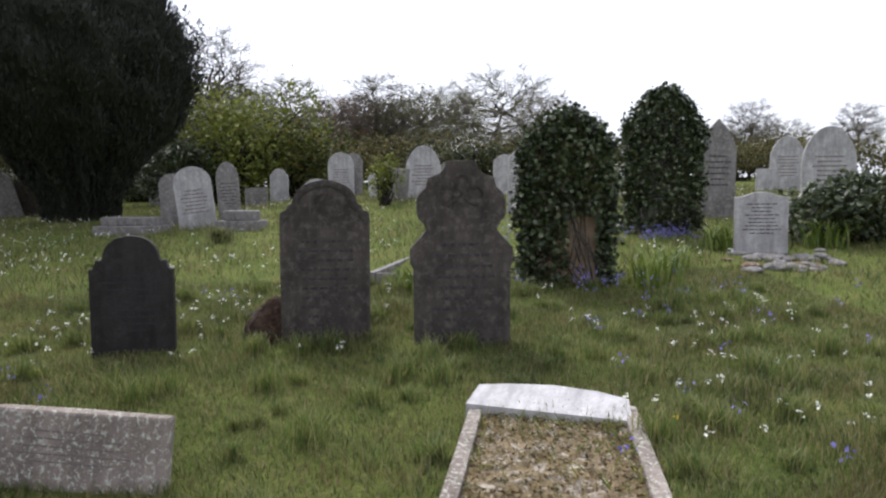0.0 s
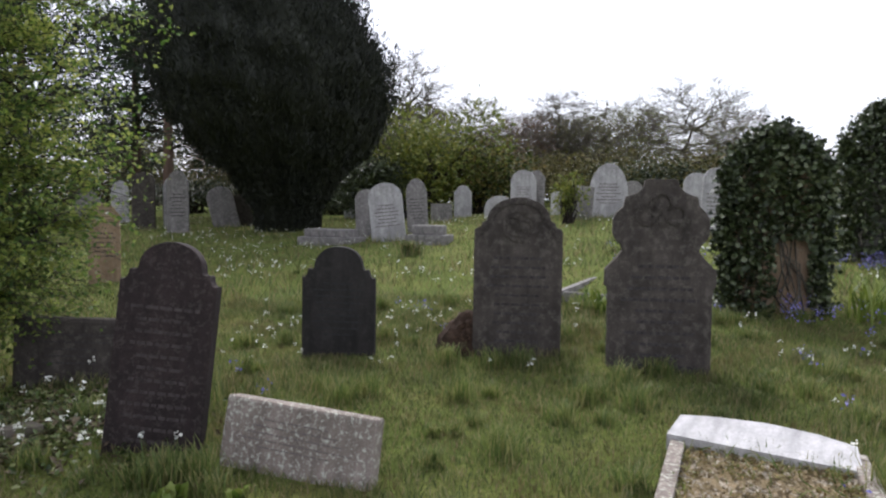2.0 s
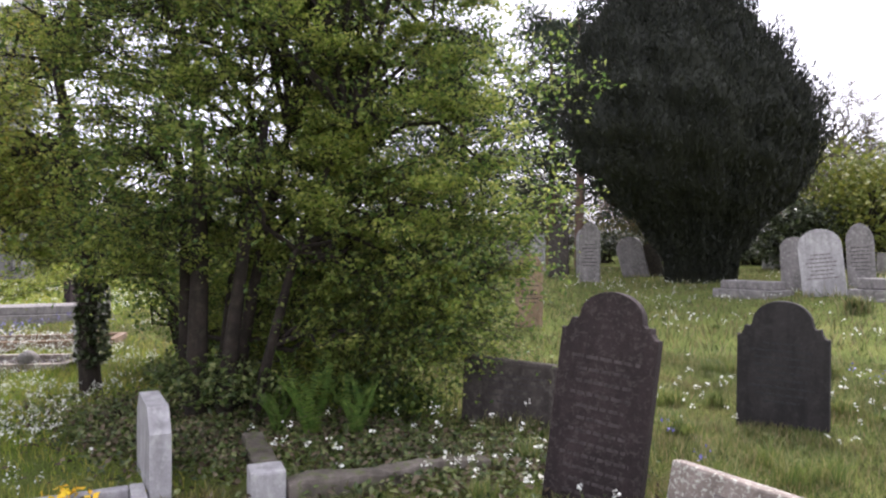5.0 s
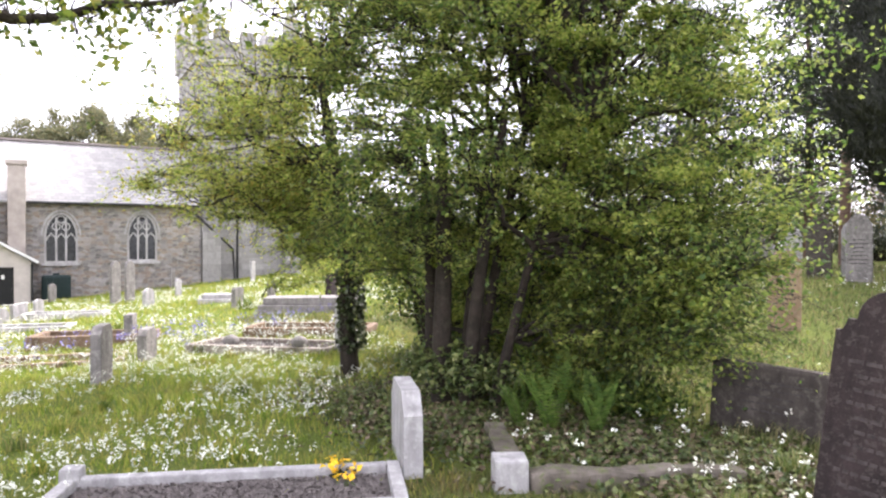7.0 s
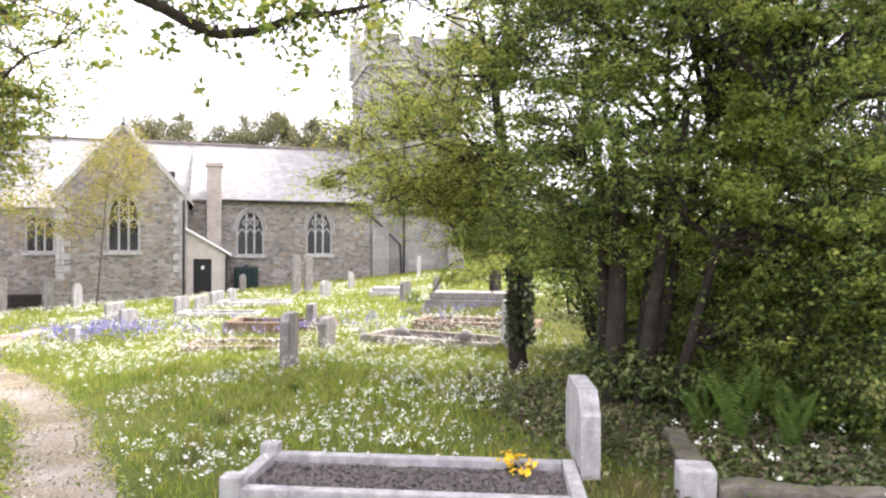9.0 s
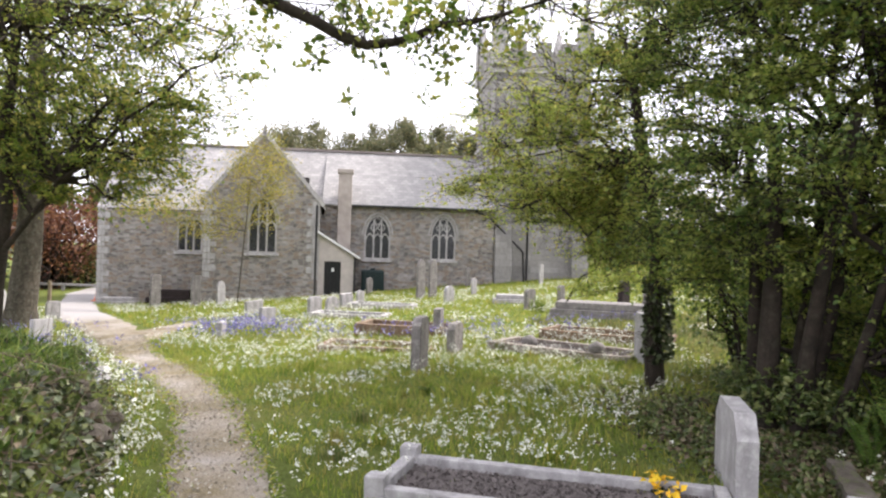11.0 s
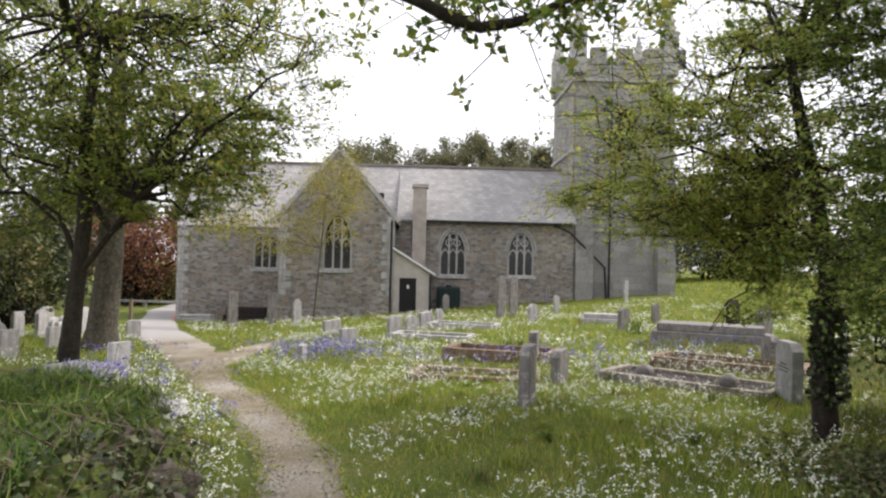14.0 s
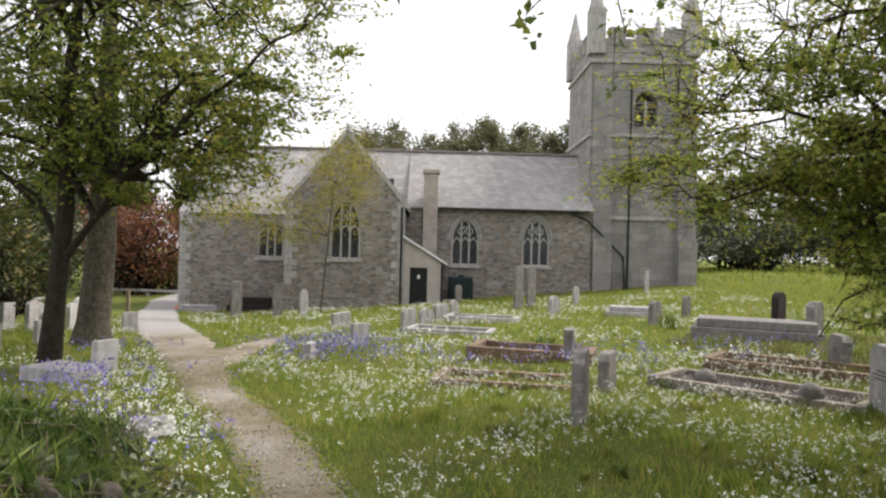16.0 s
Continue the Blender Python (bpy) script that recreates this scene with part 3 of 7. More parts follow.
win_c = [(-9.7, 1.0), (-8.4, 1.0), (-8.4, 2.55), (-8.62, 2.75), (-9.48, 2.75), (-9.7, 2.55)]

nave = part("nave_wall", sheet([(-13.5, -2.4), (7.15, -2.4), (7.15, 3.74), (-2.2, 3.74), (-2.2, 3.2), (-13.5, 3.2)], [win_a, win_b], 0.6, "x"), MASONRY, church, "coursed rubble nave wall")
nave.location.x = NAVE_X - 0.6
chancel = part("chancel_wall", sheet([(-13.5, -2.4), (-7.4, -2.4), (-7.4, 3.1), (-13.5, 3.1)], [win_c], 0.48, "x"), MASONRY, church, "coursed rubble chancel wall")
chancel.location.x = NAVE_X + 0.002
transept = part("transept_wall", sheet([(-7.85, -2.4), (-2.35, -2.4), (-2.35, 3.72), (-5.1, 7.0), (-7.85, 3.72)], [win_t], 0.55, "x"), MASONRY, church, "rubble transept gable wall")
transept.location.x = TRAN_X - 0.55
part("transept_side", box_bm(NAVE_X + 0.004, TRAN_X - 0.552, -2.85, -2.36, -2.4, 3.66, 0), MASONRY, church)
part("transept_side", box_bm(CHAN_X - 0.4, TRAN_X - 0.552, -7.84, -7.4, -2.4, 3.66, 0), MASONRY, church)
part("east_wall", sheet([(-45.6, -2.4), (-39.15, -2.4), (-39.15, 3.15), (-42.2, 6.7), (-45.6, 3.15)], [], 0.5), MASONRY, church).location.y = -13.48
part("north_wall", box_bm(-46.0, -45.5, -13.0, 6.5, -2.4, 3.2, 0), MASONRY, church)
# black sheets stand in for the unlit interior behind the window glass
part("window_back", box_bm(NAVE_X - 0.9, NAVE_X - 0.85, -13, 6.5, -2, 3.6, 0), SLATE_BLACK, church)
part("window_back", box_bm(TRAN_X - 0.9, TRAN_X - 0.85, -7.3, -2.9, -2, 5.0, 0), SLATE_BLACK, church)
for x, o, zs, n in ((NAVE_X, win_a, 2.2, 3), (NAVE_X, win_b, 2.26, 3), (TRAN_X, win_t, 2.6, 3), (NAVE_X + 0.48, win_c, 2.45, 3)):
    gothic_window(x, o, zs, n, church)


def slope(name, a, b, c, d, thick, parent, material=ROOF, label="weathered grey slate roof"):
    """A roof slope through four corners, thickened downwards."""
    bm = bmesh.new()
    top = [bm.verts.new(p) for p in (a, b, c, d)]
    low = [bm.verts.new((p[0], p[1], p[2] - thick)) for p in (a, b, c, d)]
    bm.faces.new(top)
    bm.faces.new(low[::-1])
    for i in range(4):
        bm.faces.new((top[i], low[i], low[(i + 1) % 4], top[(i + 1) % 4]))
    bmesh.ops.recalc_face_normals(bm, faces=bm.faces[:])
    return part(name, bm, material, parent, label)


EZ, RZ = 3.80, 7.12
slope("nave_roof", (NAVE_X + 0.28, -2.3, EZ), (NAVE_X + 0.28, 7.2, EZ), (RIDGE_X, 7.2, RZ), (RIDGE_X, -2.3, RZ), 0.1, church)
slope("chancel_roof", (CHAN_X + 0.75, -13.75, 3.2), (CHAN_X + 0.75, -2.3, 3.2), (RIDGE_X, -2.3, RZ), (RIDGE_X, -13.75, RZ), 0.1, church)
slope("north_roof", (-46.3, -13.75, 3.2), (-46.3, 7.2, 3.2), (RIDGE_X, 7.2, RZ), (RIDGE_X, -13.75, RZ), 0.1, church)
slope("transept_roof", (TRAN_X - 0.12, -2.1, 3.5), (RIDGE_X + 0.1, -2.1, 3.5), (RIDGE_X + 0.1, -5.1, 7.0), (TRAN_X - 0.12, -5.1, 7.0), 0.1, church)
slope("transept_roof", (TRAN_X - 0.12, -8.1, 3.5), (RIDGE_X + 0.1, -8.1, 3.5), (RIDGE_X + 0.1, -5.1, 7.0), (TRAN_X - 0.12, -5.1, 7.0), 0.1, church)
part("ridge_tiles", box_bm(RIDGE_X - 0.14, RIDGE_X + 0.14, -13.8, 7.15, RZ - 0.03, RZ + 0.09, 0.04), plain("ridge_clay", (0.22, 0.19, 0.18)), church, "dark clay ridge tiles")
for s in (-1, 1):
    part("coping", bar(bmesh.new(), [(-5.1 + s * 3.0, 3.55), (-5.1, 7.1)], 0.2, TRAN_X - 0.3, TRAN_X + 0.06, "x"), DRESSED, church, "pale gable coping stones")
part("finial", bar(bmesh.new(), [(-5.1, 7.0), (-5.1, 7.4)], 0.16, TRAN_X - 0.2, TRAN_X - 0.02, "x"), DRESSED, church)
part("plinth", box_bm(TRAN_X - 0.1, TRAN_X + 0.09, -7.95, -2.3, -2.4, -0.28, 0.03), MASONRY, church)
part("plinth", box_bm(NAVE_X - 0.1, NAVE_X + 0.08, -2.3, 7.15, -2.4, 0.0, 0.03), MASONRY, church)
part("gutter", box_bm(NAVE_X + 0.2, NAVE_X + 0.34, -0.7, 7.0, EZ - 0.12, EZ - 0.02, 0.03), IRON, church, "black iron gutter")
part("gutter", box_bm(CHAN_X + 0.7, CHAN_X + 0.83, -13.6, -8.0, 3.06, 3.16, 0.03), IRON, church, "black iron gutter")


def drainpipe(pts):
    tubes("drainpipe", [[(*p, 0.055) for p in pts]], 7, IRON, church, "black iron drainpipe")


drainpipe([(CHAN_X + 0.57, -11.0, 3.1), (CHAN_X + 0.57, -11.0, -1.4)])
drainpipe([(TRAN_X + 0.07, -2.42, 3.55), (TRAN_X + 0.07, -2.42, -1.2)])
drainpipe([(-38.9, 9.15, 10.6), (-38.9, 9.15, 4.0), (-38.9, 9.15, -0.4)])
drainpipe([(NAVE_X + 0.2, 6.0, 3.7), (NAVE_X + 0.2, 6.9, 3.3), (-38.85, 8.9, 1.5), (-38.85, 9.0, -0.4)])
# dressed corner stones
for y0, y1, x, z0, z1 in ((-13.62, -12.95, NAVE_X + 0.48, -1.9, 3.0), (-3.0, -2.28, TRAN_X, -0.2, 3.5), (-7.93, -7.2, TRAN_X, -0.2, 3.5)):
    z, i = z0, 0
    left = y0 < -13 or y0 < -7.5
    while z < z1:
        h = 0.3 + 0.06 * math.sin(i * 2.3)
        w = 0.62 if i % 2 else 0.36
        a, b = (y0, y0 + w) if left else (y1 - w, y1)
        part("quoin", box_bm(x - 0.2, x + 0.025, a, b, z, z + h - 0.02, 0.02), DRESSED, church)
        z, i = z + h, i + 1

# chimney against the nave
part("chimney", box_bm(NAVE_X - 0.3, NAVE_X + 0.42, -1.46, -0.74, -2.0, 5.45, 0.03), CHIMNEY, church, "tall rendered chimney breast")
part("chimney_cap", box_bm(NAVE_X - 0.38, NAVE_X + 0.5, -1.53, -0.67, 5.452, 5.66, 0.03), CHIMNEY, church)
# lean-to porch with a black door
door_gap = [(-1.99, -1.25), (-1.15, -1.25), (-1.15, 0.74), (-1.99, 0.74)]
part("porch_wall", sheet([(-2.3, -2.4), (-0.5, -2.4), (-0.5, 0.98), (-2.3, 2.1)], [door_gap], 0.22, "x"), RENDER, church, "pale grey rendered lean-to wall").location.x = TRAN_X - 0.28
part("porch_wall", box_bm(NAVE_X + 0.42, TRAN_X - 0.285, -0.72, -0.5, -2.4, 0.95, 0), MASONRY, church)
slope("porch_roof", (TRAN_X + 0.1, -2.34, 2.25), (NAVE_X, -2.34, 2.25), (NAVE_X, -0.22, 0.98), (TRAN_X + 0.1, -0.22, 0.98), 0.09, church)
part("verge_board", bar(bmesh.new(), [(-2.32, 2.2), (-0.24, 0.94)], 0.1, TRAN_X + 0.1, TRAN_X + 0.14, "x"), PAPER, church, "pale painted verge board")
door = part("door", box_bm(TRAN_X - 0.2, TRAN_X - 0.14, -1.985, -1.155, -1.24, 0.73, 0.01), DOOR_PAINT, church, "black painted plank door")
for i in range(5):
    part("plank", box_bm(TRAN_X - 0.139, TRAN_X - 0.125, -1.97 + 0.163 * i, -1.815 + 0.163 * i, -1.2, 0.70, 0.005), DOOR_PAINT, door)
part("notice", box_bm(TRAN_X - 0.124, TRAN_X - 0.12, -1.62, -1.50, 0.22, 0.40, 0), PAPER, door, "small white paper notice")
part("handle", box_bm(TRAN_X - 0.124, TRAN_X - 0.08, -1.26, -1.22, -0.3, -0.16, 0.01), IRON, door)
drainpipe([(TRAN_X + 0.06, -0.46, 0.85), (TRAN_X + 0.06, -0.46, -1.1)])

# tower
TX0, TX1, TY0, TY1, TTOP = -45.0, -39.0, 7.1, 12.5, 12.5
bell = arch(9.35, 10.55, 8.3, 9.4, 10.1)
part("tower_wall", sheet([(TY0, -2.4), (TY1, -2.4), (TY1, TTOP), (TY0, TTOP)], [bell], 0.7, "x"), ASHLAR, church, "weathered granite tower wall").location.x = TX1 - 0.7
part("tower_wall", box_bm(TX0, TX1 - 0.702, TY0, TY0 + 0.7, -2.4, TTOP, 0), ASHLAR, church)
part("tower_wall", box_bm(TX0, TX1 - 0.702, TY1 - 0.7, TY1, -2.4, TTOP, 0), ASHLAR, church)
part("tower_wall", box_bm(TX0, TX0 + 0.7, TY0 + 0.702, TY1 - 0.702, -2.4, TTOP, 0), ASHLAR, church)
part("tower_roof", box_bm(TX0 + 0.3, TX1 - 0.3, TY0 + 0.3, TY1 - 0.3, TTOP - 0.4, TTOP - 0.2, 0), ROOF, church)
for z in (3.4, 7.7, 11.55):
    part("string_course", box_bm(TX0 - 0.12, TX1 + 0.12, TY0 - 0.12, TY1 + 0.12, z, z + 0.2, 0.05), DRESSED, church, "projecting granite string course")
louvre = new("belfry_window")
louvre.parent = church
for i in range(6):
    bm = box_bm(-0.18, 0.18, 9.45, 10.45, -0.02, 0.03, 0)
    o = part("louvre", bm, GREY_STONE, louvre)
    o.matrix_local = pose(TX1 - 0.3, 0, 8.5 + i * 0.22, 0, 32, 0)
bm = bmesh.new()
bar(bm, [(9.95, 8.3), (9.95, 9.6)], 0.12, TX1 - 0.2, TX1 - 0.04, "x")
bar(bm, [p for p in hood(bell, 0.08) if p[1] > 9.3], 0.12, TX1 - 0.02, TX1 + 0.08, "x")
part("mullion", bm, DRESSED, louvre)
# black panel in place of the darkness behind the louvres
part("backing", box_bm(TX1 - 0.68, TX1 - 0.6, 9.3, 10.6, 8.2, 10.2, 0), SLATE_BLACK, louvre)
for k in range(4):
    y = TY0 + 0.9 + k * 1.45
    part("merlon", box_bm(TX1 - 0.55, TX1 + 0.06, y, y + 0.82, TTOP, TTOP + 0.95, 0.04), ASHLAR, church)
    part("merlon", box_bm(TX0 - 0.06, TX0 + 0.5, y, y + 0.82, TTOP, TTOP + 0.95, 0.04), ASHLAR, church)
    x = TX0 + 0.8 + k * 1.4
    part("merlon", box_bm(x, x + 0.8, TY0 - 0.06, TY0 + 0.5, TTOP, TTOP + 0.95, 0.04), ASHLAR, church)
    part("merlon", box_bm(x, x + 0.8, TY1 - 0.5, TY1 + 0.06, TTOP, TTOP + 0.95, 0.04), ASHLAR, church)
part("parapet", box_bm(TX1 - 0.5, TX1 + 0.02, TY0, TY1, TTOP + 0.002, TTOP + 0.35, 0.02), ASHLAR, church)
for y in (TY0 + 0.1, TY1 - 0.3):
    for x in (TX1 - 0.2, TX0 + 0.2):
        bm = box_bm(x - 0.42, x + 0.42, y - 0.42 + 0.1, y + 0.42 + 0.1, TTOP - 0.5, TTOP + 1.9, 0.05)
        made = bmesh.ops.create_cone(bm, cap_ends=True, segments=8, radius1=0.42, radius2=0.05, depth=1.7)["verts"]
        for v in made:
            v.co += Vector((x, y + 0.1, TTOP + 2.74))
        part("pinnacle", bm, DRESSED, church, "granite corner pinnacle")
for y in (TY0 + 0.1, TY1 - 0.92):
    bm = bmesh.new()
    for z0, z1, d in ((-2.4, 2.4, 0.75), (2.4, 7.0, 0.5), (7.0, 11.0, 0.28)):
        add_box(bm, TX1 - 0.1, TX1 + d, y, y + 0.95, z0, z1, 0.02)
    part("buttress", bm, ASHLAR, church, "stepped granite buttress")

# oil tank by the porch
tank = thing("oil_tank", pose(-37.3, 0.48, gz(-37.3, 0.48)), "dark green plastic oil tank beside the church wall", "oil tank")
part("body", box_bm(-0.45, 0.45, -0.6, 0.6, 0.1, 1.2, 0.09), TANK_GREEN, tank)
for i in range(4):
    part("rib", box_bm(0.43, 0.475, -0.5 + 0.28 * i, -0.38 + 0.28 * i, 0.2, 1.1, 0.02), TANK_GREEN, tank)
part("lid", box_bm(-0.14, 0.14, -0.14, 0.14, 1.19, 1.3, 0.03), TANK_GREEN, tank)
part("plinth", box_bm(-0.5, 0.5, -0.65, 0.65, -0.2, 0.1, 0.02), RENDER, tank, "pale concrete plinth")


# ---- headstones ----
def arc(cx, cz, r, a0, a1, n=8):
    return [(cx + r * math.cos(radians(a0 + (a1 - a0) * i / n)), cz + r * math.sin(radians(a0 + (a1 - a0) * i / n))) for i in range(n + 1)]


def mirrored(right):
    """A whole outline from its right half, listed from the foot upwards."""
    return right + [(-u, z) for u, z in right[::-1] if u > 1e-4]


def profile(kind, w, h):
    a = w / 2
    if kind == "shoulder":
        s = h - 0.40 * w
        r = [(a, 0), (a, s), (a * 0.985, s + 0.035 * w), (a * 0.93, s + 0.055 * w), (a * 0.87, s + 0.06 * w), (a * 0.84, s + 0.085 * w), (a * 0.83, s + 0.115 * w), (a * 0.77, s + 0.125 * w), (a * 0.73, s + 0.14 * w)]
        r += [(a * 0.71 * math.cos(t), s + 0.15 * w + (h - s - 0.15 * w) * math.sin(t)) for t in [radians(9 * i) for i in range(1, 11)]]
        return mirrored(r)
    if kind == "scallop":
        s = h - 0.44 * w
        r = [(a, 0), (a, s + 0.03 * w), (a * 0.97, s + 0.018 * w), (a * 0.90, s + 0.03 * w), (a * 0.845, s + 0.075 * w), (a * 0.825, s + 0.13 * w), (a * 0.80, s + 0.135 * w), (a * 0.71, s + 0.125 * w), (a * 0.67, s + 0.15 * w)]
        r += [(a * 0.65 * math.cos(t), s + 0.18 * w + (h - s - 0.18 * w) * math.sin(t)) for t in [radians(9 * i) for i in range(1, 11)]]
        return mirrored(r)
    if kind == "quatrefoil":
        return mirrored([(a, 0), (a, h - 0.99), (a * 1.02, h - 0.95), (a * 1.07, h - 0.92), (a * 1.07, h - 0.79), (a * 0.86, h - 0.69), (a * 0.73, h - 0.62), (a * 0.78, h - 0.56), (a * 0.88, h - 0.52), (a * 0.92, h - 0.47), (a * 0.92, h - 0.35),
                         (a * 0.86, h - 0.29), (a * 0.72, h - 0.235), (a * 0.68, h - 0.15), (a * 0.56, h - 0.135), (a * 0.44, h - 0.11), (a * 0.35, h - 0.07), (a * 0.31, h - 0.01), (a * 0.28, h), (0.0, h)])
    if kind == "round":
        s = h - a * 0.9
        return mirrored([(a, 0)] + [(a * math.cos(t), s + a * 0.9 * math.sin(t)) for t in [radians(10 * i) for i in range(10)]])
    if kind == "gothic":
        s = h - a * 1.45
        return mirrored([(a, 0)] + [(a - a * (1 - math.cos(t)) ** 1.0, s + a * 1.45 * math.sin(t) ** 1.15) for t in [radians(9 * i) for i in range(11)]])
    if kind == "lancet":
        s = h - a * 1.7
        return mirrored([(a, 0), (a, s), (a * 0.8, s + a * 0.55), (a * 0.42, s + a * 1.2), (0.0, h)])
    if kind == "serpentine":
        s = h - a * 0.2
        return mirrored([(a, 0), (a, s), (a * 0.86, s - 0.005), (a * 0.6, s + a * 0.05), (a * 0.3, s + a * 0.16), (0.0, h)])
    if kind == "chamfer":
        return mirrored([(a, 0), (a, h - a * 0.35), (a * 0.65, h), (0.0, h)])
    return mirrored([(a, 0), (a, h), (0.0, h)])


def headstone(kind, w, h, thick, m, stone, label, lines=0, ink=INK_SOFT, mould=False, roundel=False, group="", sunk=0.35, bevel=0.012, ragged=0.004, name="headstone", text_top=0.62, category="headstone"):
    """A headstone whose face looks along its own -y, with its foot at the origin and its butt sunk in the ground."""
    st = thing(name, m, label, category, group)
    out = [(u, z if z > 0 else -sunk) for u, z in profile(kind, w, h)]
    bm = sheet(out, [], thick)
    for v in bm.verts:
        v.co.y -= thick / 2
    rim = [e for e in bm.edges if e.is_valid and abs(e.calc_face_angle(0)) > 1.0]
    bmesh.ops.bevel(bm, geom=rim, offset=bevel, segments=2, affect="EDGES", profile=0.5)
    if ragged:
        rough_up(bm, 9.0, ragged)
    part("slab", bm, stone, st)
    f = -thick / 2
    if mould:
        inner = [(u * 0.9, z - 0.045) for u, z in profile(kind, w, h) if z > h * 0.66]
        part("moulding", bar(bmesh.new(), inner, 0.025, f - 0.012, f + 0.004), stone, st, "raised arched moulding")
    if roundel:
        c, r = h - w * 0.32, w * 0.17
        bm = bmesh.new()
        if kind == "quatrefoil":
            r *= 0.66
            for cu, cz in ((0, c + r * 0.85), (-r * 1.25, c - r * 0.25), (r * 1.25, c - r * 0.25)):
                bar(bm, arc(cu, cz, r * 0.8, -40, 310, 14), 0.03, f - 0.014, f + 0.004)
            bar(bm, [(0, c - r * 1.1), (0, c + r * 0.6)], 0.035, f - 0.012, f + 0.004)
            bar(bm, [(-r * 0.8, c - r * 0.2), (r * 0.8, c - r * 0.2)], 0.035, f - 0.012, f + 0.004)
        else:
            bar(bm, arc(0, c, r, 0, 360, 18), 0.022, f - 0.012, f + 0.004)
            for k in range(5):
                bar(bm, arc(0.5 * r * math.cos(k * 1.257), c + 0.5 * r * math.sin(k * 1.257), r * 0.34, 0, 360, 8), 0.018, f - 0.01, f + 0.004)
        part("carving", bm, stone, st, "worn carved emblem")
    rng = random.Random(int(w * 1000 + h * 77))
    z = h * text_top
    bm = bmesh.new()
    for i in range(lines):
        half = w * rng.uniform(0.18, 0.38)
        u = -half
        while u < half:
            step = rng.uniform(0.03, 0.09) * w / 0.7
            add_box(bm, u, min(u + step, half), f - 0.0035, f + 0.002, z - 0.008 * h, z + 0.008 * h)
            u += step + 0.014
        z -= h * 0.058 if h > 0.7 else h * 0.1
    if lines:
        tagged(part("inscription", bm, ink, st, "lines of worn illegible lettering"), kind="stuff")
    else:
        bm.free()
    return st


def at(x, y, rz=0.0, lean=0.0, back=0.0, dz=0.0):
    return pose(x, y, gz(x, y) + dz) @ pose(0, 0, 0, 0, 0, rz) @ pose(0, 0, 0, -back, lean, 0)


ROW = "row of dark slate headstones"
headstone("scallop", 0.72, 1.06, 0.075, at(-2.18, 6.38, 3, 0.5, 1), SLATE_BLACK, "small black slate headstone with a scalloped arched top", 9, INK, group=ROW, bevel=0.006, text_top=0.66)
headstone("shoulder", 0.82, 1.49, 0.10, at(-0.47, 6.45, 2, 0.5, 2), SLATE_STONE, "tall dark slate headstone with a moulded round head and carved emblem", 12, INK_SOFT, True, True, ROW, bevel=0.007)
headstone("quatrefoil", 0.88, 1.68, 0.11, at(0.78, 6.22, 0, 0, 1), SLATE_STONE, "tall dark slate headstone with a carved cross-shaped head", 12, INK_SOFT, False, True, ROW, text_top=0.55, bevel=0.007)
headstone("scallop", 0.60, 1.28, 0.105, at(-2.56, 3.83, 8, 5.5, 5), SLATE_BROWN, "leaning brown slate headstone blotched with pale lichen", 14, INK_GREY, group=ROW, bevel=0.006, text_top=0.68)
headstone("flat", 0.98, 0.38, 0.13, at(-1.55, 3.58, -13, 2, 12), LICHEN_STONE, "low tilted stone marker crusted with pale lichen", 5, INK_PALE, sunk=0.25, bevel=0.02, ragged=0.012, text_top=0.72)
headstone("flat", 1.0, 0.58, 0.1, at(-4.08, 5.12, 8, 1, 4), SLATE_STONE, "low grey slate marker half hidden under the bush", 5, INK_SOFT, bevel=0.04, text_top=0.75)
headstone("shoulder", 0.5, 1.33, 0.12, at(-7.66, 10.68, 40, 0.5, 0), TAN_STONE, "weathered tan sandstone headstone with a flaked base", 6, INK_SOFT)
headstone("serpentine", 0.80, 0.98, 0.08, at(6.01, 10.26, -12, 0, 2), PALE_STONE, "clean pale grey headstone with dark lettering", 9, INK, text_top=0.8, ragged=0.0)
ivy_a = headstone("gothic", 0.86, 1.9, 0.14, at(2.40, 8.5, -6, 0, 1), TAN_STONE, "tall tan headstone smothered in ivy")
ivy_b = headstone("gothic", 0.95, 2.2, 0.14, at(5.23, 12.2, -8, 0, 0), GREY_STONE, "tall headstone buried under dark ivy")
headstone("lancet", 0.78, 2.1, 0.12, at(7.3, 14.26, -8, 0.5, 0), GREY_STONE, "tall pointed grey stone headstone", 6)
BACK = "old headstones across the back of the churchyard"
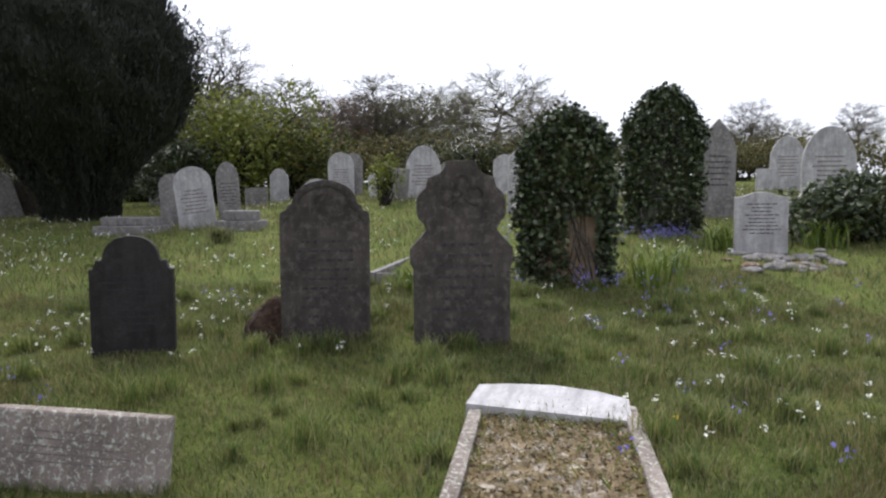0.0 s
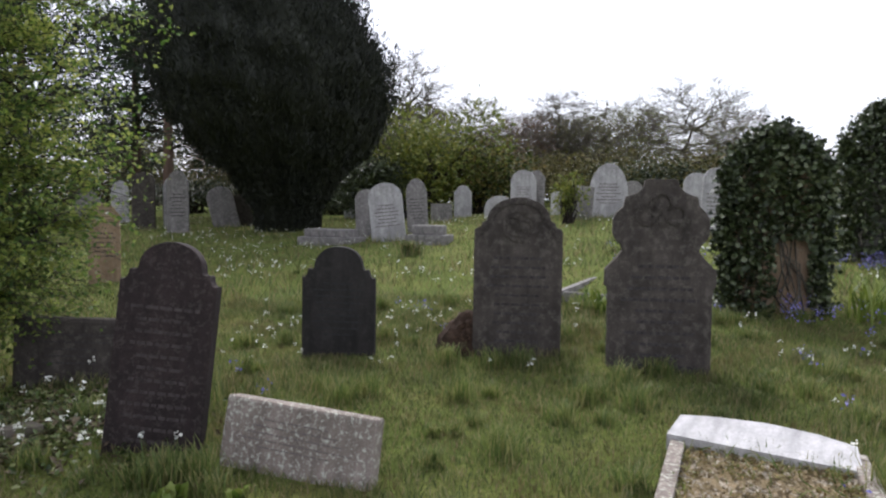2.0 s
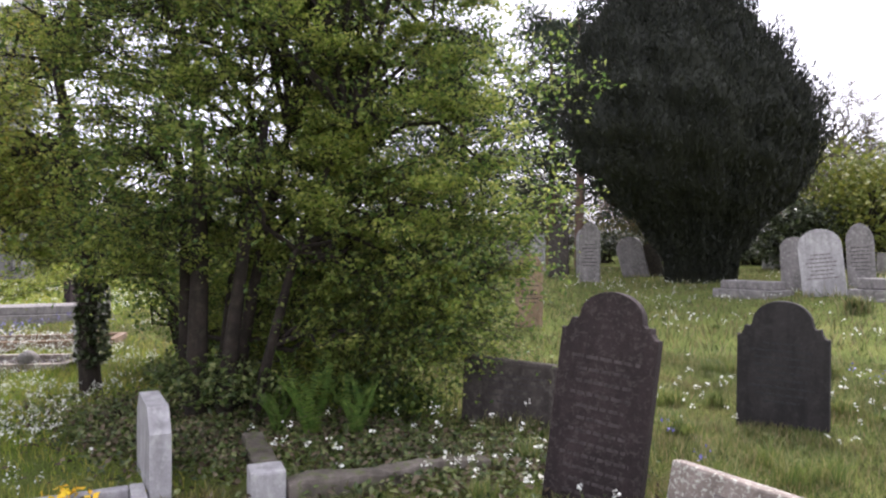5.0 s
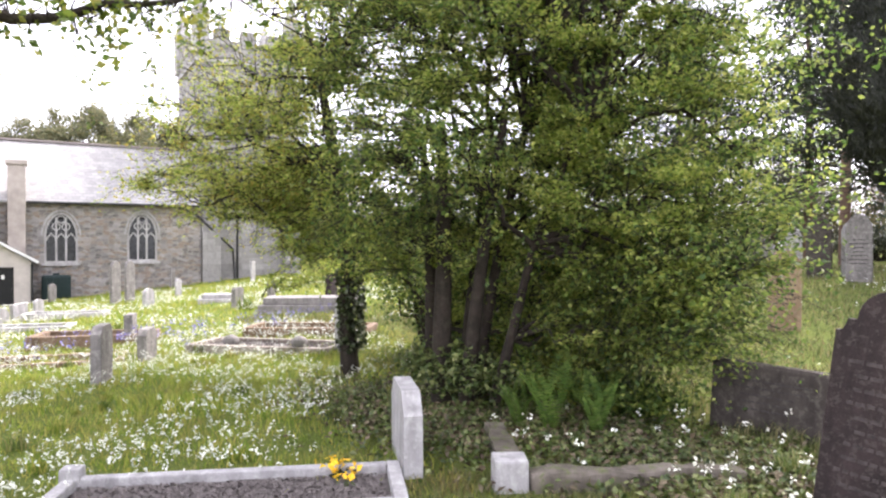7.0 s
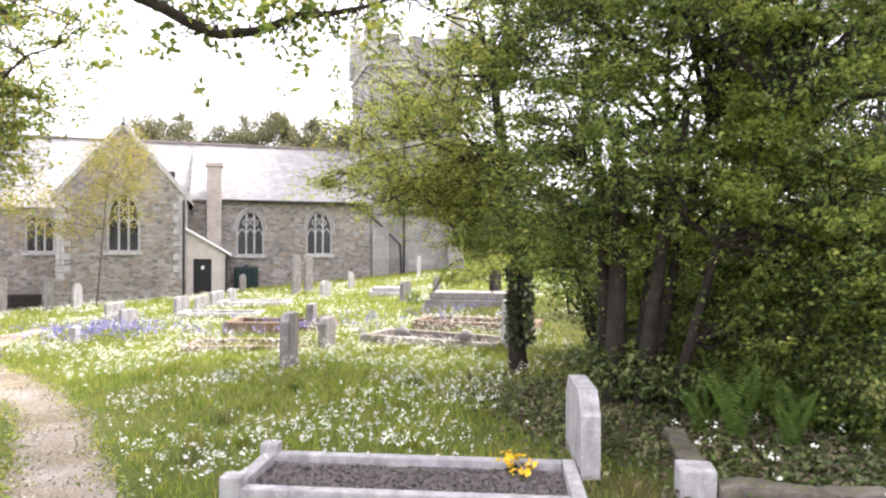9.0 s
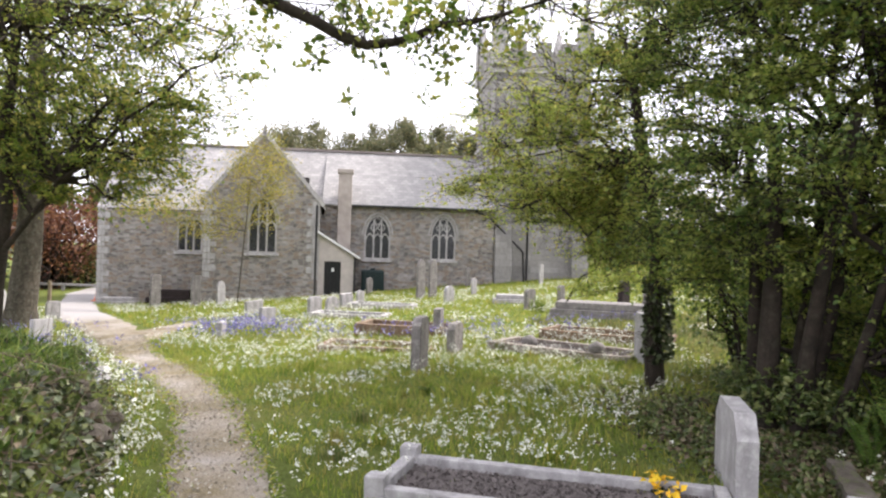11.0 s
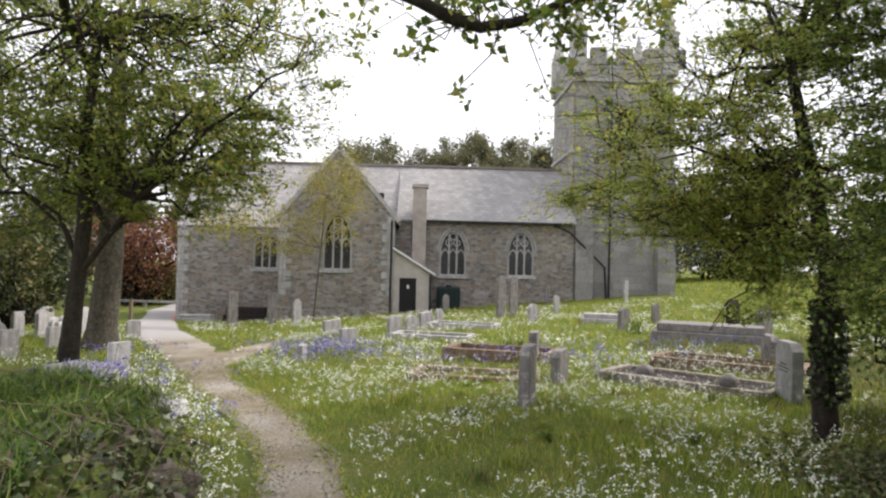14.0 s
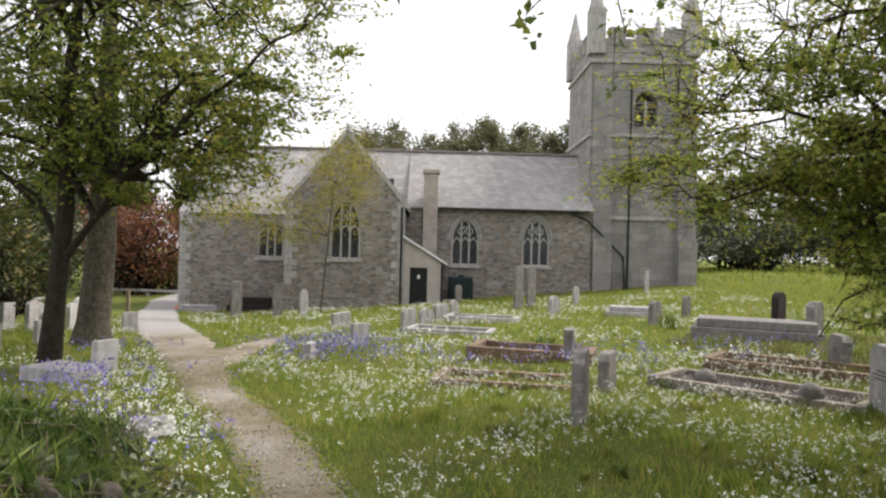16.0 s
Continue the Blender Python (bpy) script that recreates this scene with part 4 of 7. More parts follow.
for kind, x, y, w, h, rz, lean, stone, lab in (
        ("gothic", 13.6, 21.8, 1.05, 1.8, -18, 0, PALE_STONE, "pale pointed gothic stone headstone"), ("gothic", 11.03, 15.95, 1.2, 1.95, -20, 0, PALE_STONE, "large pale gothic headstone with a moulded arch"),
        ("flat", 12.7, 21.6, 0.5, 0.75, -18, 0, PALE_STONE, "squat pale stone block beside a headstone"),
        ("round", -3.99, 16.2, 0.82, 1.42, 12, -6, PALE_STONE, "leaning pale headstone with flaked lettering"), ("round", -4.9, 17.6, 0.62, 1.26, 8, -2, GREY_STONE, "grey round-topped old headstone"),
        ("gothic", -3.6, 17.8, 0.55, 1.42, 10, -3, GREY_STONE, "narrow grey headstone leaning on its neighbour"),
        ("shoulder", -3.31, 24.74, 0.63, 1.15, 0, 0, PALE_STONE, "small pale shouldered stone headstone"), ("round", -1.1, 23.5, 0.86, 1.5, 5, 0, PALE_STONE, "pale round-topped stone headstone"),
        ("shoulder", -0.7, 23.8, 0.6, 1.45, 5, 1, GREY_STONE, "grey headstone close behind another"),
        ("gothic", 1.35, 19.07, 1.0, 1.46, 0, 0, PALE_STONE, "broad pale gothic headstone with an arched panel"), ("flat", 0.62, 18.3, 0.5, 0.88, 0, 5, GREY_STONE, "leaning grey slab headstone"),
        ("round", 3.98, 21.0, 0.7, 1.22, -5, 0, PALE_STONE, "pale round-topped stone headstone"), ("round", 3.21, 15.2, 0.55, 1.45, -5, 2, PALE_STONE, "slim pale headstone behind the ivy"),
        ("chamfer", 0.04, 21.4, 0.45, 0.7, 0, 0, PALE_STONE, "small pale cross-shaped stub"), ("flat", -3.7, 22.3, 0.7, 0.57, 0, 0, GREY_STONE, "low grey stone grave marker"),
        ("round", -7.97, 27.0, 0.9, 0.57, 0, 0, PALE_STONE, "low pale rounded grave marker"), ("round", -1.77, 21.8, 0.96, 0.74, 0, 0, PALE_STONE, "broad low pale headstone"),
        ("round", -12.6, 19.7, 0.68, 1.75, 18, 0, SLATE_STONE, "tall dark round-topped headstone"), ("gothic", -10.95, 18.8, 0.62, 1.82, 20, 0, GREY_STONE, "tall grey pointed headstone"),
        ("round", -10.35, 20.7, 0.82, 1.3, 15, -14, GREY_STONE, "grey headstone tipping sideways under the yew"), ("round", -9.9, 21.1, 0.6, 1.05, 15, -16, SLATE_STONE, "dark headstone tipping beside another"),
        ("round", -14.2, 19.45, 0.55, 1.1, 20, 0, GREY_STONE, "small grey weathered stone headstone"), ("gothic", -14.8, 21.8, 0.55, 1.45, 20, 0, PALE_STONE, "pale pointed stone headstone"),
        ("gothic", -12.1, 20.4, 0.45, 1.57, 20, 0, PALE_STONE, "narrow pale pointed headstone"), ("round", -16.4, 22.2, 0.7, 1.2, 20, 2, GREY_STONE, "grey round-topped old headstone"),
        ("chamfer", 5.9, 22.6, 0.6, 1.1, -10, 0, PALE_STONE, "pale chamfered stone headstone"), ("round", 15.8, 22.5, 0.8, 1.1, -20, 0, GREY_STONE, "grey round-topped old headstone"),
        ("round", 2.6, 24.5, 0.6, 1.0, 0, 0, GREY_STONE, "small grey headstone far back")):
    deep = h > 1.3
    headstone(kind, w, h, 0.12, at(x, y, rz, lean, 1), stone, lab, 7 if deep else 0, INK_PALE if stone is PALE_STONE else INK_SOFT, kind == "gothic" and w > 0.9, False, BACK)


# ---- table tombs, kerbs and slabs ----
def kerb_set(name, m, length, width, high, stone, label, fill=None, bar_w=0.13, posts=False, group=""):
    """A kerbed grave: head at +y, foot at the origin's -y end."""
    st = thing(name, m, label, "grave kerb", group)
    a, b = width / 2, length / 2
    for s in (-1, 1):
        part("side_kerb", rough_up(box_bm(s * a - bar_w / 2, s * a + bar_w / 2, -b + bar_w / 2 + 0.003, b - bar_w / 2 - 0.003, -0.2, high, 0.012), 3, 0.006), stone, st)
        part("end_kerb", rough_up(box_bm(-a - bar_w / 2, a + bar_w / 2, s * b - bar_w / 2, s * b + bar_w / 2, -0.2, high + 0.004, 0.012), 3, 0.006), stone, st)
    if posts:
        for s in (-1, 1):
            bm = box_bm(s * a - bar_w * 0.72, s * a + bar_w * 0.72, -b - bar_w * 0.72, -b + bar_w * 0.72, -0.2, high + 0.07, 0.015)
            part("corner_post", bm, stone, st)
    if fill:
        rng = np.random.default_rng(int(length * 100))
        xs, ys = np.meshgrid(np.linspace(-a + 0.05, a - 0.05, 14), np.linspace(-b + 0.05, b - 0.05, 28))
        zs = high * 0.35 + 0.006 * rng.normal(size=xs.shape)
        v = np.stack([xs, ys, zs], -1).reshape(-1, 3)
        i = np.arange(xs.size).reshape(xs.shape)
        soup("infill", v, np.stack([i[:-1, :-1], i[:-1, 1:], i[1:, 1:], i[1:, :-1]], -1).reshape(-1, 4), fill, st, "loose stone chippings")
        n = 3200
        p = np.stack([rng.uniform(-a + 0.06, a - 0.06, n), rng.uniform(-b + 0.06, b - 0.06, n), np.full(n, high * 0.35 + 0.012)], -1)
        lv, lq = leaf_arrays(rng, p, 0.026, 1.0, 0.9)
        soup("chippings", lv, lq, fill, st)
    return st


def lay(x, y, rz, tilt_x=0.0, tilt_y=0.0, dz=0.0):
    return pose(x, y, gz(x, y) + dz) @ pose(0, 0, 0, 0, 0, rz) @ pose(0, 0, 0, tilt_x, tilt_y, 0)


near_kerb = kerb_set("grave_kerb", lay(0.86, 3.22, -14), 2.2, 0.98, 0.07, LICHEN_STONE, "old kerbed grave with tan stone chippings and moss", CHIPS, 0.09)
slab = thing("grave_slab", lay(1.13, 4.36, -20, 4, 2), "white marble slab lying at the head of a kerbed grave", "grave slab")
part("slab", rough_up(sheet([(-0.52, -0.24), (0.52, -0.24), (0.5, 0.12), (0.3, 0.2), (0.0, 0.25), (-0.3, 0.2), (-0.5, 0.12)], [], 0.1), 4, 0.006), MARBLE, slab).matrix_local = pose(0, 0, 0.09, -90, 0, 0)

rng = np.random.default_rng(41)
n = 5200
mu, mt = rng.uniform(-0.45, 0.45, n), rng.uniform(-1.05, 1.08, n)
edge = np.maximum(np.abs(mu) / 0.45, np.clip((mt + 0.2) / 1.1, 0, 1))
clot = 0.5 + 0.5 * np.sin(mu * 11 + 2 * np.sin(mt * 5)) * np.sin(mt * 7 + mu * 4)
ok = rng.random(n) < np.clip(edge ** 4 * 0.8 + 0.5 * (clot - 0.55), 0, 1)
mu, mt = mu[ok], mt[ok]
mv, mq = leaf_arrays(rng, np.stack([mu, mt, 0.035 + 0.02 * rng.random(len(mu))], -1), 0.03, 0.8, 0.5)
soup("moss", mv, mq, leaf_mat("brown_moss", [(0.11, 0.085, 0.03), (0.17, 0.13, 0.05), (0.12, 0.13, 0.035), (0.25, 0.18, 0.08)], 0.9, 0.1), near_kerb, "brown-green moss creeping over the chippings")
mv, mq = leaf_arrays(rng, np.stack([mu, mt, 0.06 + 0 * mu], -1)[::4], 0.13, 0.0, 0.06, np.array([[0, 0, 1.2]]))
soup("grass", mv, mq, GRASS_MID, near_kerb, "grass growing in from the edges")

gg = thing("headstone", pose(-5.08, 2.28, gz(-5.08, 2.28) - 0.09) @ pose(0, 0, 0, 0, 0, -20), "clean pale granite headstone with chamfered shoulders", "headstone")
part("slab", rough_up(sheet([(u, z if z > 0 else -0.3) for u, z in profile("chamfer", 0.84, 0.66)], [], 0.13), 9, 0.003), GRANITE, gg)
kerb_set("grave_kerb", lay(-4.95, 1.05, -21.7), 2.1, 0.70, 0.10, GRANITE, "pale granite kerbed grave with dark chippings", CHIPS_DARK, 0.09, True)

ledge = thing("grave_kerb", lay(-3.8, 3.28, -27.5), "mossy raised kerb of an old grave under the bush", "grave kerb")


def worn_bar(x0, x1, y0, y1, z0, z1, along):
    """A weather-beaten kerb stone, lumpy along its length."""
    bm = box_bm(x0, x1, y0, y1, z0, z1, 0.03)
    long = [e for e in bm.edges if abs((e.verts[0].co - e.verts[1].co)[along]) > 0.3]
    bmesh.ops.subdivide_edges(bm, edges=long, cuts=22, use_grid_fill=True)
    for v in bm.verts:
        if v.co.z > 0:
            v.co += noise.noise_vector(v.co * 4) * 0.035 + noise.noise_vector(v.co * 13) * 0.014
    return bm


part("side_kerb", worn_bar(-0.09, 0.09, -0.62, 0.75, -0.2, 0.12, 1), MOSSY, ledge)
part("end_kerb", worn_bar(-1.3, -0.2, -0.78, -0.6, -0.2, 0.09, 0), MOSSY, ledge)
part("corner_post", box_bm(-0.16, 0.06, -0.85, -0.63, -0.2, 0.19, 0.02), GRANITE, ledge, "pale granite corner block")

YARD = "graves in the meadow before the church"
for kind, x, y, w, h, rz, lean, th, stone, lab in (
        ("chamfer", -10.45, 0.68, 0.6, 0.74, -17, 0, 0.13, GREY_STONE, "grey granite headstone seen among white flowers"), ("flat", -15.0, 1.46, 0.5, 0.55, -14, 0, 0.16, GREY_STONE, "small square grey headstone on a plinth"),
        ("chamfer", -12.36, 1.45, 0.5, 0.5, -25, 3, 0.15, GREY_STONE, "short grey leaning headstone"), ("chamfer", -10.72, 4.1, 0.62, 0.76, -9, 0, 0.14, GRANITE, "pale granite headstone at a kerbed grave"),
        ("chamfer", -13.9, 5.45, 0.55, 0.55, -9, 0, 0.14, GREY_STONE, "grey headstone at the head of a grave"), ("chamfer", -18.3, 7.5, 0.6, 0.78, -48, 0, 0.16, GREY_STONE, "grey headstone at the head of a tomb"),
        ("round", -18.9, 7.0, 0.45, 0.95, -48, 0, 0.16, SLATE_BROWN, "dark polished headstone with flowers"), ("chamfer", -23.8, 6.7, 0.3, 0.6, -48, 0, 0.15, GREY_STONE, "narrow grey weathered stone headstone"),
        ("chamfer", -21.6, 5.05, 0.45, 0.62, -48, 0, 0.14, GREY_STONE, "grey headstone at a slab grave"),
        ("round", -25.6, 3.05, 0.45, 0.6, -48, 0, 0.14, PALE_STONE, "small pale stone headstone in grass"), ("flat", -23.0, -3.45, 0.6, 0.45, -48, 5, 0.14, PALE_STONE, "low pale headstone leaning over"),
        ("flat", -17.9, -2.4, 0.42, 0.47, -48, 0, 0.13, PALE_STONE, "short pale headstone among bluebells"), ("chamfer", -21.5, -1.5, 0.45, 0.57, -48, 0, 0.14, PALE_STONE, "short pale headstone in a row"),
        ("round", -23.3, -1.05, 0.5, 0.5, -48, 0, 0.14, PALE_STONE, "short rounded headstone in a row"), ("flat", -24.3, -0.6, 0.5, 0.52, -48, 6, 0.14, PALE_STONE, "short tilted headstone in a row"),
        ("round", -26.5, -0.15, 0.32, 0.55, -48, 0, 0.12, PALE_STONE, "small pale headstone in a row"),
        ("gothic", -29.8, -5.8, 0.35, 1.05, -48, 0, 0.1, PALE_STONE, "slender pale pointed headstone"), ("flat", -30.7, -7.0, 0.4, 1.35, -48, 0, 0.14, GREY_STONE, "tall slim grey stone headstone"),
        ("chamfer", -32.4, -9.1, 0.45, 1.45, -48, 0, 0.16, GREY_STONE, "tall slim grey headstone near the church wall"),
        ("gothic", -28.9, 2.3, 0.45, 1.6, -48, 0, 0.11, GREY_STONE, "tall slate headstone seen nearly edge on"), ("gothic", -29.5, 2.85, 0.45, 1.58, -48, 0, 0.11, GREY_STONE, "tall slate headstone beside its twin"),
        ("flat", -36.9, 5.5, 0.3, 1.0, -48, 0, 0.1, GREY_STONE, "thin headstone by the church wall"), ("round", -30.1, 4.7, 0.3, 0.7, -48, 0, 0.1, PALE_STONE, "small pale stone headstone in grass"),
        ("flat", -35.3, 9.05, 0.3, 1.0, -48, 0, 0.1, PALE_STONE, "thin pale headstone by the tower"), ("round", -34.9, 0.3, 0.35, 0.85, -48, 0, 0.12, GREY_STONE, "grey headstone before the oil tank"),
        ("flat", -14.1, -5.95, 0.42, 0.5, -24, 0, 0.1, MARBLE, "short white headstone beside the path"), ("chamfer", -22.9, -9.4, 0.4, 0.6, -48, 0, 0.12, PALE_STONE, "pale headstone past the tree"),
        ("flat", -15.4, -3.0, 0.36, 0.32, -4, 0, 0.12, PALE_STONE, "low pale marker among bluebells")):
    headstone(kind, w, h, th, at(x, y, rz, lean), stone, lab, 3 if h > 0.5 else 0, INK_SOFT, group=YARD, sunk=0.3)

kerb_set("grave_kerb", lay(-12.1, 3.35, -43), 2.45, 0.95, 0.10, LICHEN_STONE, "pale kerbed grave with moss and small urns", CHIPS_DARK, 0.12, False, YARD)
kerb_set("grave_kerb", lay(-13.6, 4.6, -35), 2.3, 0.95, 0.15, BROWN_KERB, "weathered kerbed grave full of grass", None, 0.12, False, YARD)
kerb_set("grave_kerb", lay(-15.4, 0.9, -18), 2.0, 0.9, 0.22, BROWN_KERB, "rusty brown kerbed grave overgrown with grass", None, 0.14, False, YARD)
kerb_set("grave_kerb", lay(-12.9, 0.2, -12), 1.9, 0.85, 0.1, BROWN_KERB, "low tan kerbed grave sunk in the meadow", None, 0.13, False, YARD)
kerb_set("grave_kerb", lay(-23.5, 0.6, -15), 2.0, 0.85, 0.2, PALE_STONE, "pale kerbed grave among white flowers", None, 0.13, False, YARD)
kerb_set("grave_kerb", lay(-20.5, -0.4, -15), 2.0, 0.85, 0.14, PALE_STONE, "pale flat kerbed grave in grass", None, 0.13, False, YARD)


def table_tomb(m, length, width, high, stone, label, steps=1):
    st = thing("table_tomb", m, label, "tomb", YARD)
    part("base", box_bm(-width / 2, width / 2, -length / 2, length / 2, -0.25, high * 0.5, 0.02), stone, st)
    part("ledger", box_bm(-width / 2 + 0.12, width / 2 - 0.12, -length / 2 + 0.12, length / 2 - 0.12, high * 0.5 + 0.002, high, 0.03), stone, st)
    return st


table_tomb(lay(-18.3, 6.2, -25), 2.6, 1.25, 0.38, GREY_STONE, "grey stepped granite tomb in grass")
table_tomb(lay(-24.4, 5.2, -15), 1.5, 0.9, 0.3, PALE_STONE, "low pale stone slab tomb")
table_tomb(lay(-37.2, -9.7, 0), 2.2, 0.9, 0.75, SLATE_BROWN, "dark chest tomb under the chancel window")
table_tomb(lay(-36.8, -12.1, 0), 1.8, 0.8, 0.35, PALE_STONE, "low stone bench tomb by the church corner")
for x, y, rz, l, w, h, lab in ((-5.5, 16.4, 75, 1.5, 0.8, 0.42, "low pale box tomb beneath the yew"), (-2.85, 15.25, 80, 0.95, 0.6, 0.47, "low grey box tomb beside a leaning headstone")):
    table_tomb(lay(x, y, rz), l, w, h * 0.9, GREY_STONE, lab)
for x, y in ((-12.35, 2.75), (-11.35, 3.6)):
    urn = thing("stone_vase", lay(x, y, 20), "small grey stone flower holder on a grave", "grave vase", YARD)
    bm = bmesh.new()
    bmesh.ops.create_uvsphere(bm, u_segments=14, v_segments=8, radius=0.14)
    for v in bm.verts:
        v.co.z = max(-0.1, v.co.z * 0.8) + 0.17
    part("bowl", rough_up(bm, 8, 0.01), GREY_STONE, urn)
broken = thing("fallen_kerb", lay(0.25, 9.8, -18), "broken white kerb stones lying in the grass", "grave kerb")
part("side_kerb", rough_up(box_bm(-0.045, 0.045, -1.0, 1.0, -0.1, 0.07, 0.015), 5, 0.015), GREY_STONE, broken)
part("end_kerb", rough_up(box_bm(0.06, 0.8, -1.0, -0.9, -0.1, 0.06, 0.015), 5, 0.015), GREY_STONE, broken)


# ---- trees and bushes ----
def bend(rng, a, b, ra, rb, n=5, sag=0.12):
    """A crooked tapering branch from a to b."""
    a, b = np.asarray(a, float), np.asarray(b, float)
    t = np.linspace(0, 1, n)[:, None]
    p = a + (b - a) * t
    off = rng.normal(size=(n, 3)) * np.linalg.norm(b - a) * sag * 0.5
    off[0] = off[-1] = 0
    p = p + off
    p[:, 2] += np.sin(t[:, 0] * np.pi) * np.linalg.norm(b - a) * sag * 0.5
    return np.concatenate([p, ra + (rb - ra) * t], 1)


def grow(rng, trunk, blobs, counts, radii, sag=0.14, twig=0.7):
    """Limbs, boughs and twigs that fill ellipsoid blobs (centre, radii, weight) from a trunk line. Returns one list of lines a level."""
    nodes = np.asarray(trunk)[len(trunk) // 2:, :3]
    weights = np.array([b[2] for b in blobs], float)
    weights /= weights.sum()
    levels = []
    heart = sum(np.asarray(b[0]) * w for b, w in zip(blobs, weights))

    def out_of(p):
        d = p - heart
        return d / (np.linalg.norm(d) + 1e-6)

    for level, count in enumerate(counts):
        pick = rng.choice(len(blobs), count, p=weights)
        d = rng.normal(size=(count, 3))
        d /= np.linalg.norm(d, axis=1)[:, None]
        reach = rng.uniform(*((0.35, 0.75), (0.4, 0.95), (0.45, 1.05))[min(level, 2)], count)[:, None]
        tips = np.array([blobs[i][0] for i in pick]) + d * reach * np.array([blobs[i][1] for i in pick])
        lines, fresh = [], []
        for tip in tips:
            dist = np.linalg.norm(nodes - tip, axis=1)
            root = nodes[np.argmin(dist + 0.35 * np.maximum(0, nodes[:, 2] - tip[2]))]
            if level == 2:
                way = (tip - root) / (np.linalg.norm(tip - root) + 1e-6) + 0.9 * out_of(root)
                way[2] = way[2] * 0.55 + 0.12
                tip = root + way / (np.linalg.norm(way) + 1e-6) * twig * rng.uniform(0.5, 1.25)
            line = bend(rng, root, tip, radii[level], radii[level] * 0.35, 6 if level < 2 else 4, sag)
            lines.append(line)
            fresh.append(line[1:, :3])
        nodes = np.concatenate([nodes] + fresh) if level < 1 else np.concatenate(fresh)
        levels.append(lines)
    return levels


def leaves_on(rng, lines, per, spread):
    p = np.concatenate([l[:, :3] for l in lines])
    i = rng.integers(0, len(p), len(p) * per) if per >= 1 else rng.choice(len(p), int(len(p) * per))
    return p[i] + rng.normal(size=(len(i), 3)) * spread


def sprays(rng, blobs, nodes, count, length):
    """Flat fans of twigs over the skin of the blobs, in tiers with gaps between: stems and their side twigs."""
    weights = np.array([b[2] for b in blobs], float)
    heart = sum(np.asarray(b[0]) * w for b, w in zip(blobs, weights / weights.sum()))
    mains, twigs = [], []
    for k in rng.choice(len(blobs), count, p=weights / weights.sum()):
        d = rng.normal(size=3)
        d /= np.linalg.norm(d)
        tip = blobs[k][0] + d * blobs[k][1] * rng.uniform(0.7, 1.0)
        ax = (tip - heart) * np.array([1, 1, 0.0])
        ax = ax / (np.linalg.norm(ax) + 1e-6) + rng.normal(size=3) * np.array([0.3, 0.3, 0.0])
        ax[2] = rng.uniform(-0.05, 0.35)
        ax /= np.linalg.norm(ax)
        L = length * rng.uniform(0.6, 1.3)
        foot = tip - ax * L
        near = nodes[np.argmin(np.linalg.norm(nodes - foot, axis=1))]
        mains.append(bend(rng, near, foot, 0.01, 0.007, 4, 0.1))
        side = np.array([-ax[1], ax[0], rng.normal(0, 0.12)])
        for g in rng.uniform(-0.75, 0.75, 5):
            start_at = foot + ax * L * rng.uniform(0.0, 0.35)
            w = ax * math.cos(g) + side * math.sin(g)
            end = start_at + w * L * rng.uniform(0.5, 0.95) + np.array([0, 0, rng.normal(-0.05, 0.05) * L])
            main = bend(rng, start_at, end, 0.005, 0.002, 6, 0.1)
            mains.append(main)
            cross = np.array([-w[1], w[0], 0.0])
            for f in np.linspace(0.2, 0.98, 6):
                at_ = main[int(f * 5), :3]
                v = w * rng.uniform(0.5, 0.9) + cross * rng.choice([-1, 1]) * rng.uniform(0.4, 0.9) + np.array([0, 0, rng.normal(0.05, 0.12)])
                twigs.append(bend(rng, at_, at_ + v * L * rng.uniform(0.12, 0.3), 0.0025, 0.0012, 3, 0.12))
    return mains, twigs


